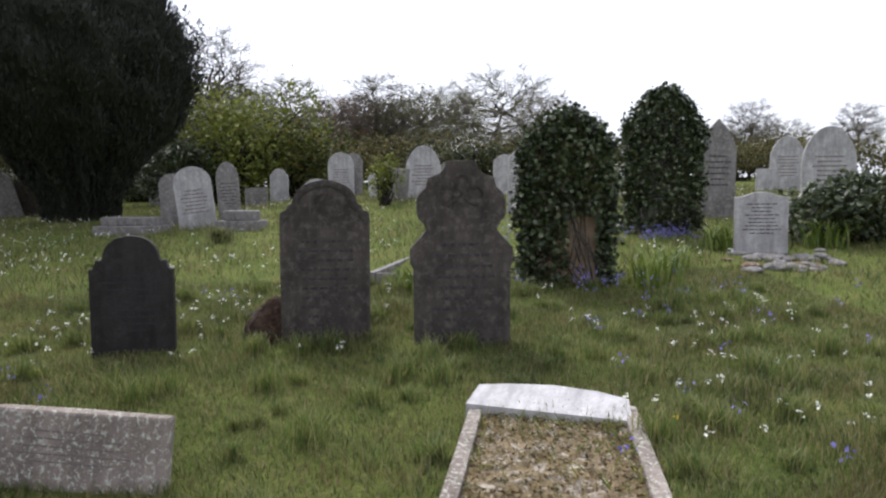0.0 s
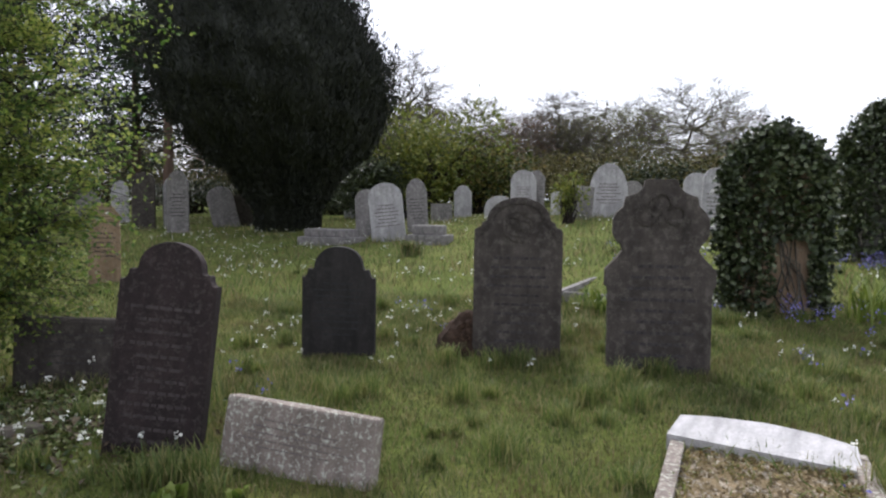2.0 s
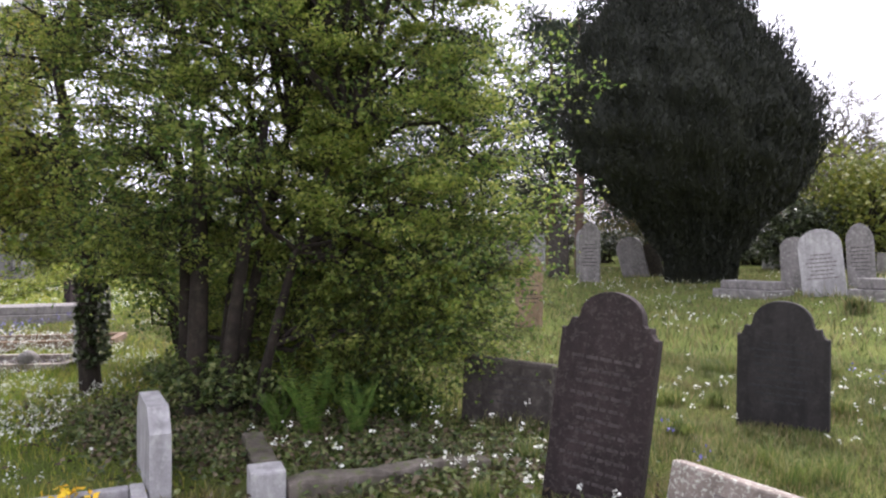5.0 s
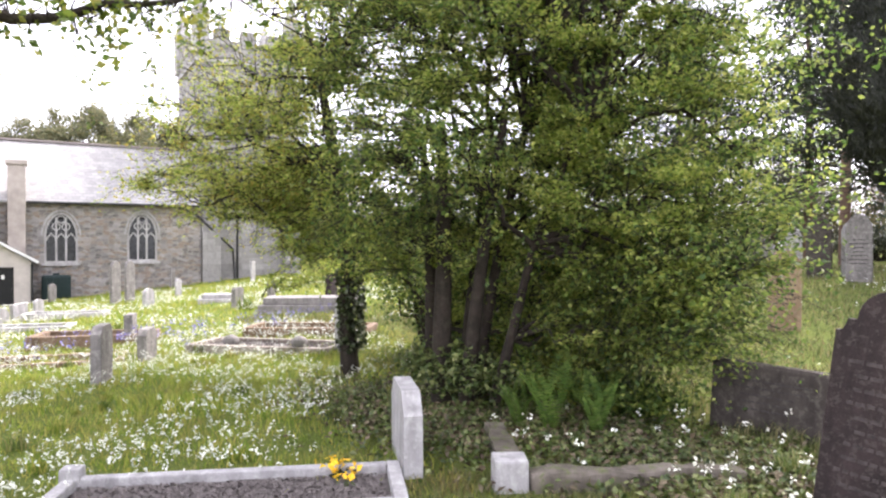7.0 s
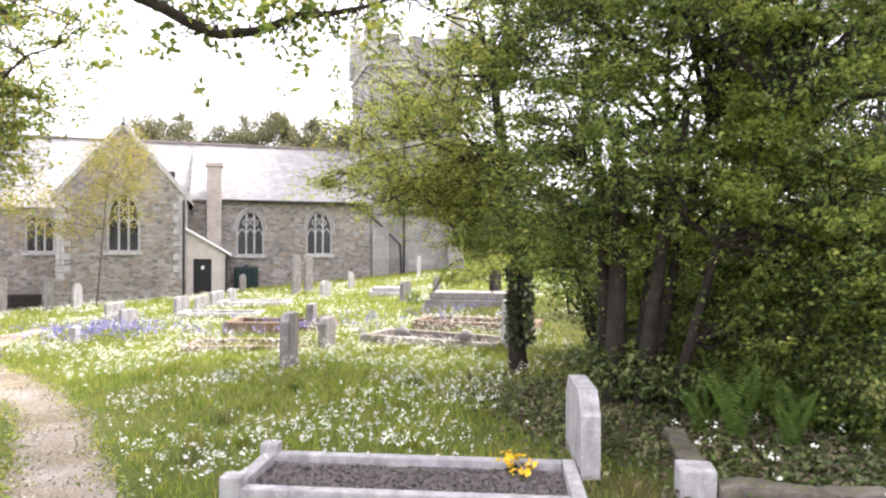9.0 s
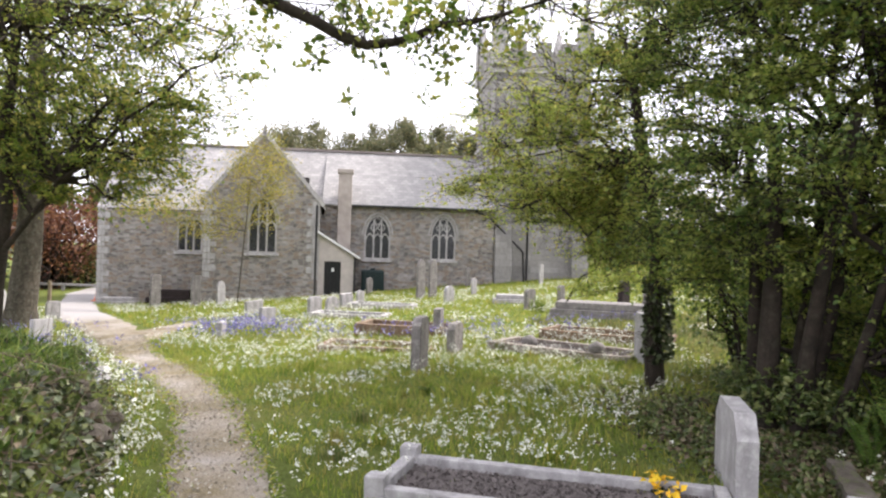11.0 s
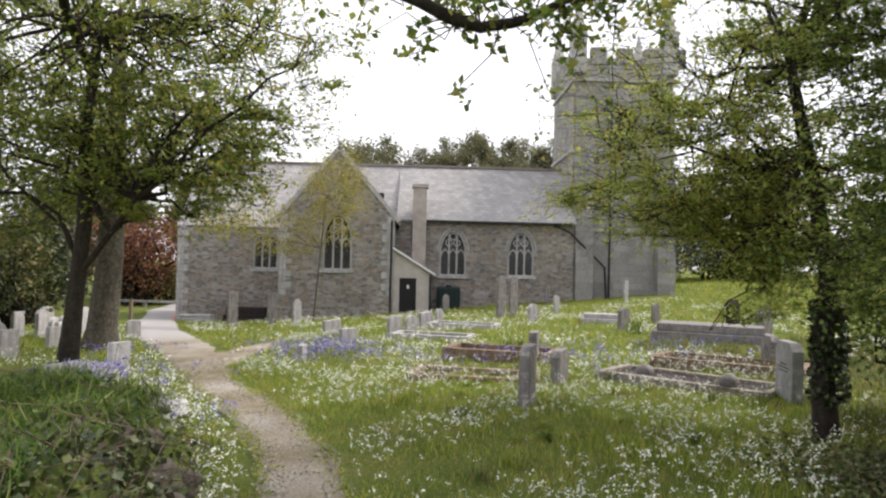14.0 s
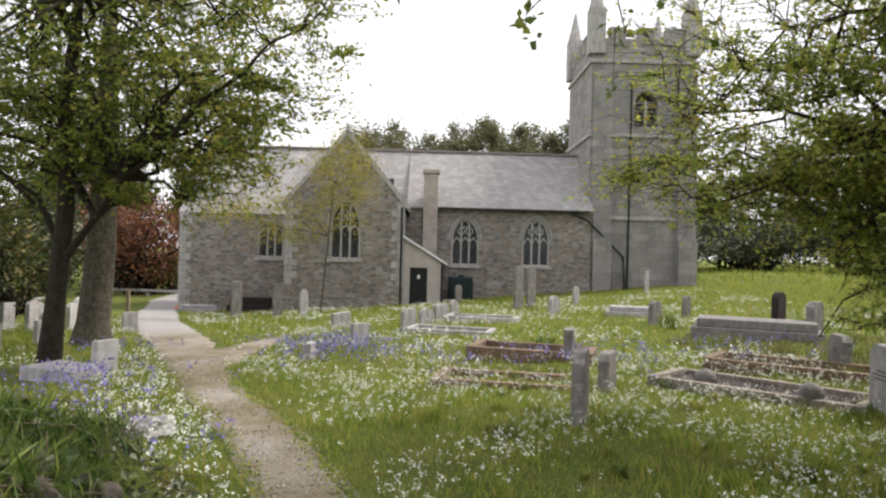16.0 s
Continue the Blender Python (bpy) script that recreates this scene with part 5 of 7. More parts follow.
def make_tree(name, seed, base, trunk, blobs, counts, radii, bark, leaf, per, spread, size, label, category="tree", extra=(), sides=7, shape=0.62, leaf_label="", thin=None, pads=None):
    """A tree built about its base: trunk, limbs, boughs, twigs and a crown of single leaves."""
    rng = np.random.default_rng(seed)
    ob = thing(name, pose(*base), label, category)
    b = np.array(base)
    tr = [np.array([(*(np.array(p[:3]) - b), p[3]) for p in line]) for line in trunk]
    bl = [(np.array(c) - b, np.array(r), w) for c, r, w in blobs]
    spine = np.concatenate(tr)
    levels = grow(rng, spine, bl, counts, radii)
    for line in tr:
        tubes("trunk", [line], sides + 3, bark, ob)
    for line in levels[0]:
        tubes("limb", [line], sides, bark, ob)
    tagged(tubes("branching", levels[1], 4, bark, ob), kind="stuff")
    tagged(tubes("twig_work", levels[2], 3, TWIG if bark is BARK else bark, ob), kind="stuff")
    pos = leaves_on(rng, levels[2], per, spread)
    if len(levels[1]):
        pos = np.concatenate([pos, leaves_on(rng, levels[1], max(1, per // 3), spread * 1.3)])
    if pads:
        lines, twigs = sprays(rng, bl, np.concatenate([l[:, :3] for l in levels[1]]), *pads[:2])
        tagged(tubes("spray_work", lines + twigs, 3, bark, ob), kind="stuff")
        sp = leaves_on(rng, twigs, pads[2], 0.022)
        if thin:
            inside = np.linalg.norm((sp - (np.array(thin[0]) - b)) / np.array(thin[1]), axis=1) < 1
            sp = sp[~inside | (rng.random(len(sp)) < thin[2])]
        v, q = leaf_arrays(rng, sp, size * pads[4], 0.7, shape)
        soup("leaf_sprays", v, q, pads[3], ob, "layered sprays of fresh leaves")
    if thin:
        inside = np.linalg.norm((pos - (np.array(thin[0]) - b)) / np.array(thin[1]), axis=1) < 1
        pos = pos[~inside | (rng.random(len(pos)) < thin[2])]
    v, q = leaf_arrays(rng, pos, size, 0.3, shape)
    soup("crown", v, q, leaf, ob, leaf_label)
    for mat, share, where in extra:
        near = pos[np.linalg.norm((pos - (np.array(where[0]) - b)) / np.array(where[1]), axis=1) < 1]
        if len(near):
            v, q = leaf_arrays(rng, near[rng.choice(len(near), max(1, int(len(near) * share)))] + rng.normal(size=(max(1, int(len(near) * share)), 3)) * spread, size, 0.3, shape)
            soup("young_leaves", v, q, mat, ob, "yellow young leaves")
    return ob


def bush(name, seed, x, y, w, d, h, leaf, n, size, label, bark=BARK_DARK, lift=0.0, category="bush"):
    """An uneven bush of single leaves on stems."""
    rng = np.random.default_rng(seed)
    ob = thing(name, pose(x, y, gz(x, y)), label, category)
    lobes = [(rng.normal(size=3) * np.array([w, d, 0]) * 0.22 + np.array([0, 0, lift + h * rng.uniform(0.35, 0.62)]), np.array([w * 0.34, d * 0.34, h * 0.36]) * rng.uniform(0.7, 1.15)) for _ in range(9)]
    stems = [bend(rng, (rng.normal(0, 0.08 * w), rng.normal(0, 0.08 * d), -0.05), c + r * rng.normal(size=3) * 0.3, 0.02 * h, 0.004 * h, 6, 0.15) for c, r in lobes for _ in range(3)]
    tagged(tubes("stem_work", stems, 5, bark, ob), kind="stuff")
    pick = rng.integers(0, len(lobes), n)
    dd = rng.normal(size=(n, 3))
    dd /= np.linalg.norm(dd, axis=1)[:, None]
    p = np.array([lobes[k][0] for k in pick]) + dd * np.array([lobes[k][1] for k in pick]) * (rng.random(n) ** 0.3)[:, None] * (1 + 0.1 * rng.normal(size=(n, 1)))
    p[:, 2] = np.maximum(p[:, 2], 0.02)
    v, q = leaf_arrays(rng, p, size, 0.4, 0.65)
    soup("crown", v, q, leaf, ob)
    return ob


# hawthorn over the graves, close to the path
hx, hy = -6.55, 3.5
hb = (hx, hy, gz(hx, hy) - 0.05)
stems = [[(hx + dx, hy + dy, hb[2], r), (hx + 1.4 * dx, hy + 1.4 * dy, 0.6, r * 0.8), (hx + 1.8 * dx + 0.05, hy + 1.8 * dy, 1.5, r * 0.65), (hx + 2.8 * dx, hy + 2.8 * dy, 2.7, r * 0.42)]
         for dx, dy, r in ((0, 0, 0.12), (0.22, 0.12, 0.09), (-0.24, 0.05, 0.09), (0.1, 0.3, 0.075), (-0.1, 0.28, 0.075), (0.42, 0.3, 0.06))]
# the two highest crown lobes are added, mostly unseen, to shade the ground
make_tree("hawthorn_tree", 11, hb, stems,
          [((-6.4, 3.9, 3.5), (2.0, 1.7, 2.8), 5), ((-5.3, 4.95, 2.5), (1.7, 1.0, 1.25), 2.8), ((-4.75, 5.6, 2.9), (1.1, 0.7, 0.95), 0.5), ((-6.0, 4.4, 5.0), (1.9, 1.4, 1.5), 2.4), ((-7.0, 3.7, 4.6), (1.5, 1.2, 1.6), 2.4), ((-5.5, 4.9, 4.2), (1.7, 1.3, 1.8), 2.4), ((-7.3, 3.5, 3.6), (1.3, 1.1, 2.4), 2.0), ((-5.75, 4.95, 1.05), (1.2, 0.7, 0.55), 2.0), ((-6.2, 4.8, 0.75), (1.0, 0.6, 0.5), 1.4), ((-4.95, 4.95, 1.25), (1.0, 0.6, 0.55), 1.7), ((-5.1, 4.85, 0.75), (1.05, 0.5, 0.4), 1.8),
           ((-7.2, 4.7, 1.6), (1.6, 1.0, 1.4), 2.6), ((-6.3, 3.2, 2.3), (1.2, 0.6, 0.7), 0.8), ((-7.2, 3.1, 1.6), (0.9, 0.6, 0.5), 0.5), ((-6.4, 5.6, 5.6), (2.3, 1.7, 1.9), 5.0), ((-5.6, 4.4, 6.6), (2.0, 1.8, 1.3), 3.0), ((-5.0, 5.6, 1.8), (1.0, 0.7, 0.8), 1.2)],
          (72, 800, 5600), (0.03, 0.011, 0.004), BARK_DARK, HAW, 4, 0.05, 0.05, "dense leafy hawthorn in fresh green leaf over old graves", leaf_label="fresh green leaves", thin=((-5.75, 3.0, 0.9), (1.0, 0.55, 1.0), 0.3), pads=(660, 0.85, 5, HAW_LIT, 0.85))
bush("ivy_bush", 19, -6.6, 3.8, 2.1, 1.0, 0.7, BANK_IVY, 3600, 0.06, "dark ivy and brambles round the hawthorn stems")
# undergrowth in the darkened leaf colour, painting the shade below the crowns
bush("thorn_bush", 20, -7.7, 5.0, 3.4, 1.7, 2.3, HAW_SHADED, 11000, 0.06, "undergrowth behind the hawthorn stems, its leaves coloured dark for shade")
bush("thorn_bush", 21, -9.6, 5.1, 2.6, 1.8, 2.0, HAW_SHADED, 9000, 0.06, "undergrowth between the two hawthorns, its leaves coloured dark for shade")
bush("ivy_bush", 18, -5.6, 4.7, 2.6, 0.9, 0.45, HAW_SHADED, 4800, 0.06, "trailing ivy carpeting the ground under the hawthorn, coloured dark for shade")
# ivied hawthorn beside it, spreading over the meadow
ib = (-8.57, 3.35, gz(-8.57, 3.35) - 0.05)
# the last, highest crown lobe is added to cast shade on the meadow
ivied = make_tree("ivied_tree", 12, ib, [[(-8.57, 3.35, ib[2], 0.13), (-8.6, 3.3, 0.6, 0.1), (-8.5, 3.3, 1.5, 0.085), (-8.6, 3.15, 2.6, 0.07), (-8.8, 3.05, 3.6, 0.05)]],
          [((-8.5, 3.3, 3.3), (1.5, 1.1, 2.3), 4.6), ((-10.2, 2.5, 3.1), (1.9, 1.7, 1.6), 3.2), ((-9.4, 3.0, 4.6), (2.0, 1.4, 1.4), 1.8), ((-8.7, 3.3, 1.8), (1.2, 1.0, 0.95), 1.6), ((-10.6, 2.7, 4.6), (1.8, 1.7, 1.3), 1.6), ((-9.5, 2.3, 2.8), (1.4, 1.0, 0.8), 2.0), ((-10.0, 3.0, 2.35), (1.4, 0.9, 0.5), 4.0), ((-10.9, 1.6, 2.35), (0.9, 0.7, 0.25), 0.6), ((-9.3, 4.9, 6.0), (2.2, 1.8, 1.7), 4.0)],
          (46, 340, 2700), (0.024, 0.009, 0.0035), BARK_DARK, HAW_BRIGHT, 2, 0.035, 0.048, "thin spreading hawthorn with an ivy-clad trunk", leaf_label="sparse spring leaves",
          extra=((YELLOW_LEAF, 0.45, ((-10.4, 2.2, 3.4), (2.4, 1.9, 2.4))),), thin=((-10.2, 1.35, 4.6), (2.9, 1.5, 1.4), 0.6), pads=(135, 0.95, 4, HAW_BRIGHT, 0.95))
rng = np.random.default_rng(5)
n = 950
hz = 0.3 + 1.0 * rng.random(n) ** 0.8
an = rng.uniform(0, 6.28, n)
rr = 0.1 + 0.08 * rng.random(n)
v, q = leaf_arrays(rng, np.stack([rr * np.cos(an), rr * np.sin(an), hz + 0.1], -1), 0.07, 0.2, 0.9)
soup("ivy", v, q, IVY, ivied, "dark ivy wrapped round the trunk")
# two trees left of the path
ta = (-14.6, -7.1, gz(-14.6, -7.1) - 0.05)
sycamore = make_tree("sycamore_tree", 21, ta, [[(-14.6, -7.1, ta[2], 0.2), (-14.5, -6.95, 0.6, 0.15), (-14.35, -6.75, 2.0, 0.13), (-14.3, -6.75, 3.6, 0.11), (-14.1, -6.5, 5.5, 0.08)], [(-14.4, -6.8, 1.2, 0.07), (-14.2, -6.2, 1.9, 0.05), (-14.0, -5.7, 2.5, 0.04)]],
          [((-14.3, -6.6, 5.2), (3.1, 3.3, 2.6), 5), ((-14.6, -5.6, 3.7), (2.2, 2.4, 1.2), 2.0), ((-14.0, -8.8, 3.6), (2.4, 2.2, 1.8), 2.2), ((-14.6, -4.3, 4.9), (2.0, 2.3, 2.3), 3.6), ((-13.6, -8.4, 6.0), (2.6, 3.0, 2.2), 2.2), ((-14.9, -5.5, 2.75), (2.0, 2.2, 0.8), 1.8)],
          (58, 460, 2000), (0.045, 0.015, 0.0055), BARK_DARK, SYC_LIGHT, 2, 0.07, 0.088, "slender multi-limbed tree in young leaf beside the path", leaf_label="young green leaves", pads=(110, 1.3, 2, SYC_LIGHT, 0.9),
          extra=((YELLOW_LEAF, 0.25, ((-14.6, -3.8, 4.6), (2.5, 1.6, 2.5))),))
limb_line = [(-14.2, -6.6, 4.6, 0.1), (-12.6, -6.3, 5.3, 0.098), (-10.5, -5.4, 5.5, 0.094), (-8.7, -3.6, 4.85, 0.09), (-7.9, -2.2, 4.25, 0.085), (-7.65, -1.5, 3.98, 0.08), (-7.6, -1.1, 3.84, 0.076), (-7.6, -0.72, 3.69, 0.07), (-7.6, -0.45, 3.55, 0.066),
             (-7.6, -0.2, 3.48, 0.062), (-7.6, 0.08, 3.53, 0.056), (-7.6, 0.24, 3.58, 0.052), (-7.6, 0.52, 3.74, 0.045), (-7.65, 0.85, 3.80, 0.038), (-7.7, 1.2, 3.92, 0.028), (-7.8, 1.7, 4.15, 0.018), (-7.9, 2.1, 4.4, 0.008)]
tubes("limb", [[(x - ta[0], y - ta[1], z - ta[2], 0.82 * r) for x, y, z, r in limb_line]], 9, BARK_DARK, sycamore, "long dark crooked overhanging limb")
rng = np.random.default_rng(5)
droop = []
for i in range(95):
    k = rng.integers(3, 16)
    p = np.array(limb_line[k][:3]) - np.array(ta)
    hang = rng.uniform(-0.95, -0.2) if k > 9 and i % 2 else rng.uniform(-0.3, 0.75)
    droop.append(bend(rng, p, p + np.array([rng.normal(0, 0.4), rng.normal(0, 0.42), hang]), 0.009, 0.003, 6, 0.25))
tagged(tubes("twig_work", droop, 4, BARK_DARK, sycamore), kind="stuff")
pos = leaves_on(rng, [l[3:] for l in droop], 7, 0.06)
v, q = leaf_arrays(rng, pos, 0.085, 0.2, 0.75)
soup("leaves", v, q, SYC, sycamore, "sparse broad leaves on hanging twigs")
tb = (-19.1, -8.6, gz(-19.1, -8.6) - 0.05)
make_tree("sycamore_tree", 22, tb, [[(-19.1, -8.6, tb[2], 0.5), (-19.05, -8.55, -0.3, 0.36), (-19.0, -8.4, 1.2, 0.31), (-18.9, -8.3, 3.2, 0.27), (-18.7, -8.2, 5.2, 0.2), (-18.7, -8.2, 7.2, 0.12)]],
          [((-18.8, -8.2, 6.6), (3.6, 4.2, 3.0), 4), ((-19.0, -6.8, 4.2), (2.6, 2.6, 1.3), 1.5), ((-19, -11, 4.5), (3, 2.5, 2), 1.8), ((-18.6, -10.8, 2.8), (2.5, 2.2, 1.2), 1.5)],
          (34, 260, 2000), (0.06, 0.022, 0.007), BARK, SYC, 3, 0.08, 0.10, "stout grey-barked sycamore beside the path", leaf_label="young green leaves")
yb = (-31.3, -5.2, gz(-31.3, -5.2) - 0.05)
make_tree("young_tree", 23, yb, [[(-31.3, -5.4, yb[2], 0.035), (-31.25, -5.15, 2.0, 0.03), (-31.4, -5.0, 4.2, 0.02)]],
          [((-31.3, -4.7, 4.3), (1.2, 1.5, 2.1), 3), ((-31.2, -6.6, 2.7), (1.0, 1.7, 1.3), 1.5), ((-31, -9.0, 3.0), (1.0, 1.4, 0.6), 0.9)],
          (14, 120, 620), (0.014, 0.007, 0.003), BARK, YELLOW_LEAF, 3, 0.16, 0.095, "slight young tree with sparse yellow leaves before the transept", leaf_label="sparse yellow leaves", sides=5)

# the great clipped yew
yw = (-8.05, 20.0, gz(-8.05, 20.0) - 0.1)
yew = thing("yew_tree", pose(*yw), "huge dark columnar yew flaring upwards from a narrow foot", "tree")
YP = np.array([(0, 0.85), (0.8, 1.0), (1.6, 1.5), (2.4, 2.35), (3.3, 3.0), (4.2, 3.3), (5.2, 3.25), (6.2, 2.85), (7.2, 2.3), (8.2, 1.5), (9.0, 0.7), (9.3, 0.05)])
rng = np.random.default_rng(8)
nu, nv = 90, 70
hs, th = np.meshgrid(np.linspace(0, 9.3, nv), np.linspace(0, 2 * np.pi, nu, endpoint=False), indexing="ij")


def yew_radius(h, a):
    r = np.interp(h, YP[:, 0], YP[:, 1])
    return r * (1 + 0.02 * np.maximum(0, h - 5) * np.cos(a - 3.7)) * (1 + 0.045 * np.sin(a * 11 + 1.3 * np.sin(h * 1.2)) + 0.03 * np.sin(a * 23 + h * 2.0) + 0.03 * np.sin(h * 5 + a * 4))


R = yew_radius(hs, th) * 0.93
lean = lambda q: 0.16 * np.maximum(0, q - 2.2)
v = np.stack([R * np.cos(th) - 0.84 * lean(hs), R * np.sin(th) - 0.54 * lean(hs), hs], -1).reshape(-1, 3)
i = np.arange(nu * nv).reshape(nv, nu)
j = np.roll(i, -1, 1)
soup("foliage_body", v, np.stack([i[:-1], j[:-1], j[1:], i[1:]], -1).reshape(-1, 4), YEW, yew, smooth=True)
n = 85000
h, a = rng.uniform(0, 9.25, n), rng.uniform(0, 2 * np.pi, n)
r = yew_radius(h, a) * rng.uniform(0.9, 1.05, n)
p = np.stack([r * np.cos(a) - 0.84 * lean(h), r * np.sin(a) - 0.54 * lean(h), h], -1)
out = np.stack([np.cos(a) * 0.7, np.sin(a) * 0.7, np.full(n, 2.6)], -1)
v, q = leaf_arrays(rng, p, 0.17, 0.0, 0.24, out)
soup("crown", v, q, YEW, yew, "dense dark upright needles")
n = 420
h, a = rng.uniform(0.8, 9.0, n), rng.uniform(0, 2 * np.pi, n)
r = yew_radius(h, a) * rng.uniform(0.98, 1.05, n)
p = np.repeat(np.stack([r * np.cos(a) - 0.84 * lean(h), r * np.sin(a) - 0.54 * lean(h), h], -1), 40, 0)
rise = rng.uniform(0, 1, n * 40)
p += rng.normal(size=p.shape) * (0.13 * (1.1 - rise))[:, None] + np.stack([np.zeros_like(rise), np.zeros_like(rise), 0.75 * rise], -1)
v, q = leaf_arrays(rng, p, 0.16, 0.0, 0.24, np.repeat(np.stack([np.cos(a) * 0.6, np.sin(a) * 0.6, np.full(n, 2.6)], -1), 40, 0))
tagged(soup("tuft_work", v, q, YEW, yew, "ragged upright tufts of needles"), kind="stuff")
tubes("trunk", [[(0.5 * math.cos(k), 0.5 * math.sin(k), -0.1, 0.16), (0.55 * math.cos(k), 0.55 * math.sin(k), 0.7, 0.13), (0.9 * math.cos(k), 0.9 * math.sin(k), 1.9, 0.1)] for k in np.linspace(0, 5.6, 8)], 7, BARK_DARK, yew)


bush("laurel_bush", 31, 8.5, 11.1, 2.3, 1.6, 1.35, IVY, 4200, 0.13, "glossy evergreen shrub beside the headstones")
bush("hazel_bush", 32, -5.6, 27.5, 4.2, 3, 5.2, SPRING, 7000, 0.17, "bright yellow-green spring bush beside the yew")
bush("hazel_bush", 33, -3.2, 29.0, 4, 3, 3.6, GORSE, 5000, 0.17, "mixed green thicket bush")
bush("holly_bush", 34, -7.2, 26.5, 3.2, 2.4, 3.0, IVY, 5000, 0.16, "dark evergreen bush behind the yew")
bush("low_shrub", 35, 1.4, 12.4, 0.9, 0.7, 0.5, IVY, 800, 0.06, "small dark low shrub in the grass")
bush("low_shrub", 36, 0.25, 17.6, 0.8, 0.6, 1.5, SPRING, 800, 0.09, "ivy and young shoots climbing a stone")
bush("copper_bush", 37, -54.0, -23.0, 9, 6, 8.5, COPPER, 5200, 0.3, "copper-red shrubs beyond the lane")
bush("laurel_bush", 38, -53.0, -19.5, 6, 4, 3.2, GORSE, 4200, 0.25, "green shrubs beside the lane")
bush("laurel_bush", 45, -33.0, -22.0, 8, 5, 4.2, IVY, 4200, 0.24, "dark evergreen shrubs beside the lane")
bush("laurel_bush", 46, -27.0, -19.0, 7, 5, 3.6, IVY, 4200, 0.22, "dark evergreen shrubs behind the graves")
bush("laurel_bush", 47, -42.0, -25.0, 9, 6, 5.0, GORSE, 4500, 0.26, "tall mixed shrubs along the lane")
bush("laurel_bush", 48, -21.5, -14.8, 5, 4, 3.0, IVY, 3600, 0.18, "dark shrubs under the trees")
bush("laurel_bush", 49, -24.0, -14.2, 4, 3, 4.5, GORSE, 4200, 0.16, "tall leafy shrub under the sycamores")
bush("laurel_bush", 44, -17.2, -12.4, 3, 3, 3.6, SYC, 4200, 0.12, "low leafy growth behind the graves")
bush("copper_bush", 338, -50.0, -20.5, 7, 5, 7.5, COPPER, 5200, 0.24, "copper-red shrubs at the turn of the lane")
bush("holly_bush", 339, -31.0, -17.6, 6, 4, 5.8, IVY, 5200, 0.2, "dark evergreen shrubs behind the white graves")
bush("hedge_bush", 340, -60.0, 25.0, 7, 16, 5.6, IVY, 9000, 0.26, "dark tall hedge past the tower", category="hedge")
bush("laurel_bush", 39, -58.0, -31.0, 10, 6, 7, GORSE, 5200, 0.35, "tall green shrubs beyond the lane")
for k, (x, y, w, h) in enumerate(((-56, 16, 9, 4.4), (-56, 24, 9, 4.2), (-54, 32, 9, 4.6), (-50, 40, 9, 4.8), (-44, 46, 9, 4.8))):
    bush("hedge_bush", 40 + k, x, y, 6, w * 1.3, h, IVY, 9000, 0.24, "dark hedge along the churchyard edge", category="hedge")
for k, x in enumerate(range(-24, 34, 6)):
    bush("hedge_bush", 50 + k, x + 1.5 * math.sin(k * 2.1), 34 + 2 * math.sin(k), 7.5, 3.5, 2.5 + 0.4 * math.sin(k * 1.7), SCRUB, 6000, 0.15, "brown-green hedge along the back boundary", category="hedge")


for k in range(7):
    bush("hedge_bush", 360 + k, -17.0 + 3.6 * k, 31 + math.sin(k * 1.9), 5.0, 2.2, 1.9 + 0.4 * math.sin(k * 2.3), SCRUB if k % 2 else IVY, 4200, 0.13, "low dark hedge behind the old headstones", category="hedge")
for k in range(9):
    x = -28 + 6.2 * k
    bush("thicket_bush", 140 + k, x + 1.2 * math.sin(k * 3.3), 45 + 2 * math.sin(2.0 * k), 9, 4, (5.6 if x < 6 else 3.6) + 0.6 * math.sin(k * 2.7), SCRUB, 5200, 0.2, "grey-brown leafless thicket beyond the boundary", BARK, category="thicket")


def bare_tree(name, seed, h, w, leaf, label):
    """A spring tree: fine bare branching with a haze of first leaves. Built at the origin."""
    rng = np.random.default_rng(seed)
    ob = thing(name, pose(0, 0, -50), label, "tree", "spring trees along the boundary")
    t = np.array([(0, 0, -0.2, 0.02 * h), (0.05 * w, 0, 0.2 * h, 0.016 * h), (0, 0.04 * w, 0.42 * h, 0.011 * h), (0.02 * w, 0, 0.6 * h, 0.007 * h)])
    levels = grow(rng, t, [(np.array([0, 0, 0.66 * h]), np.array([w / 2, w / 2, 0.36 * h]), 3), (np.array([0, 0, 0.5 * h]), np.array([w * 0.42, w * 0.42, 0.22 * h]), 1)], (24, 260, 2200), (0.0075 * h, 0.0034 * h, 0.0013 * h), 0.14, 0.75)
    tubes("trunk", [t], 8, BARK, ob)
    tagged(tubes("limb_work", levels[0], 5, BARK, ob), kind="stuff")
    tagged(tubes("branching", levels[1], 3, TWIG, ob), kind="stuff")
    tagged(tubes("twig_work", levels[2], 3, TWIG, ob), kind="stuff")
    v, q = leaf_arrays(rng, leaves_on(rng, levels[2], 0.9, 0.15), 0.075, 0.3)
    soup("crown", v, q, leaf, ob, "haze of first spring leaves")
    return ob


kinds = [bare_tree("spring_tree", 61, 8, 7.5, SPRING, "spreading spring tree with a haze of yellow-green leaf"), bare_tree("spring_tree", 62, 8.5, 5, GORSE, "half-bare grey-brown boundary tree"),
         bare_tree("spring_tree", 63, 7.5, 6, COPPER, "half-bare tree with reddish buds"), bare_tree("spring_tree", 64, 9, 6, SPRING, "tall half-bare spring tree")]
rng = np.random.default_rng(66)
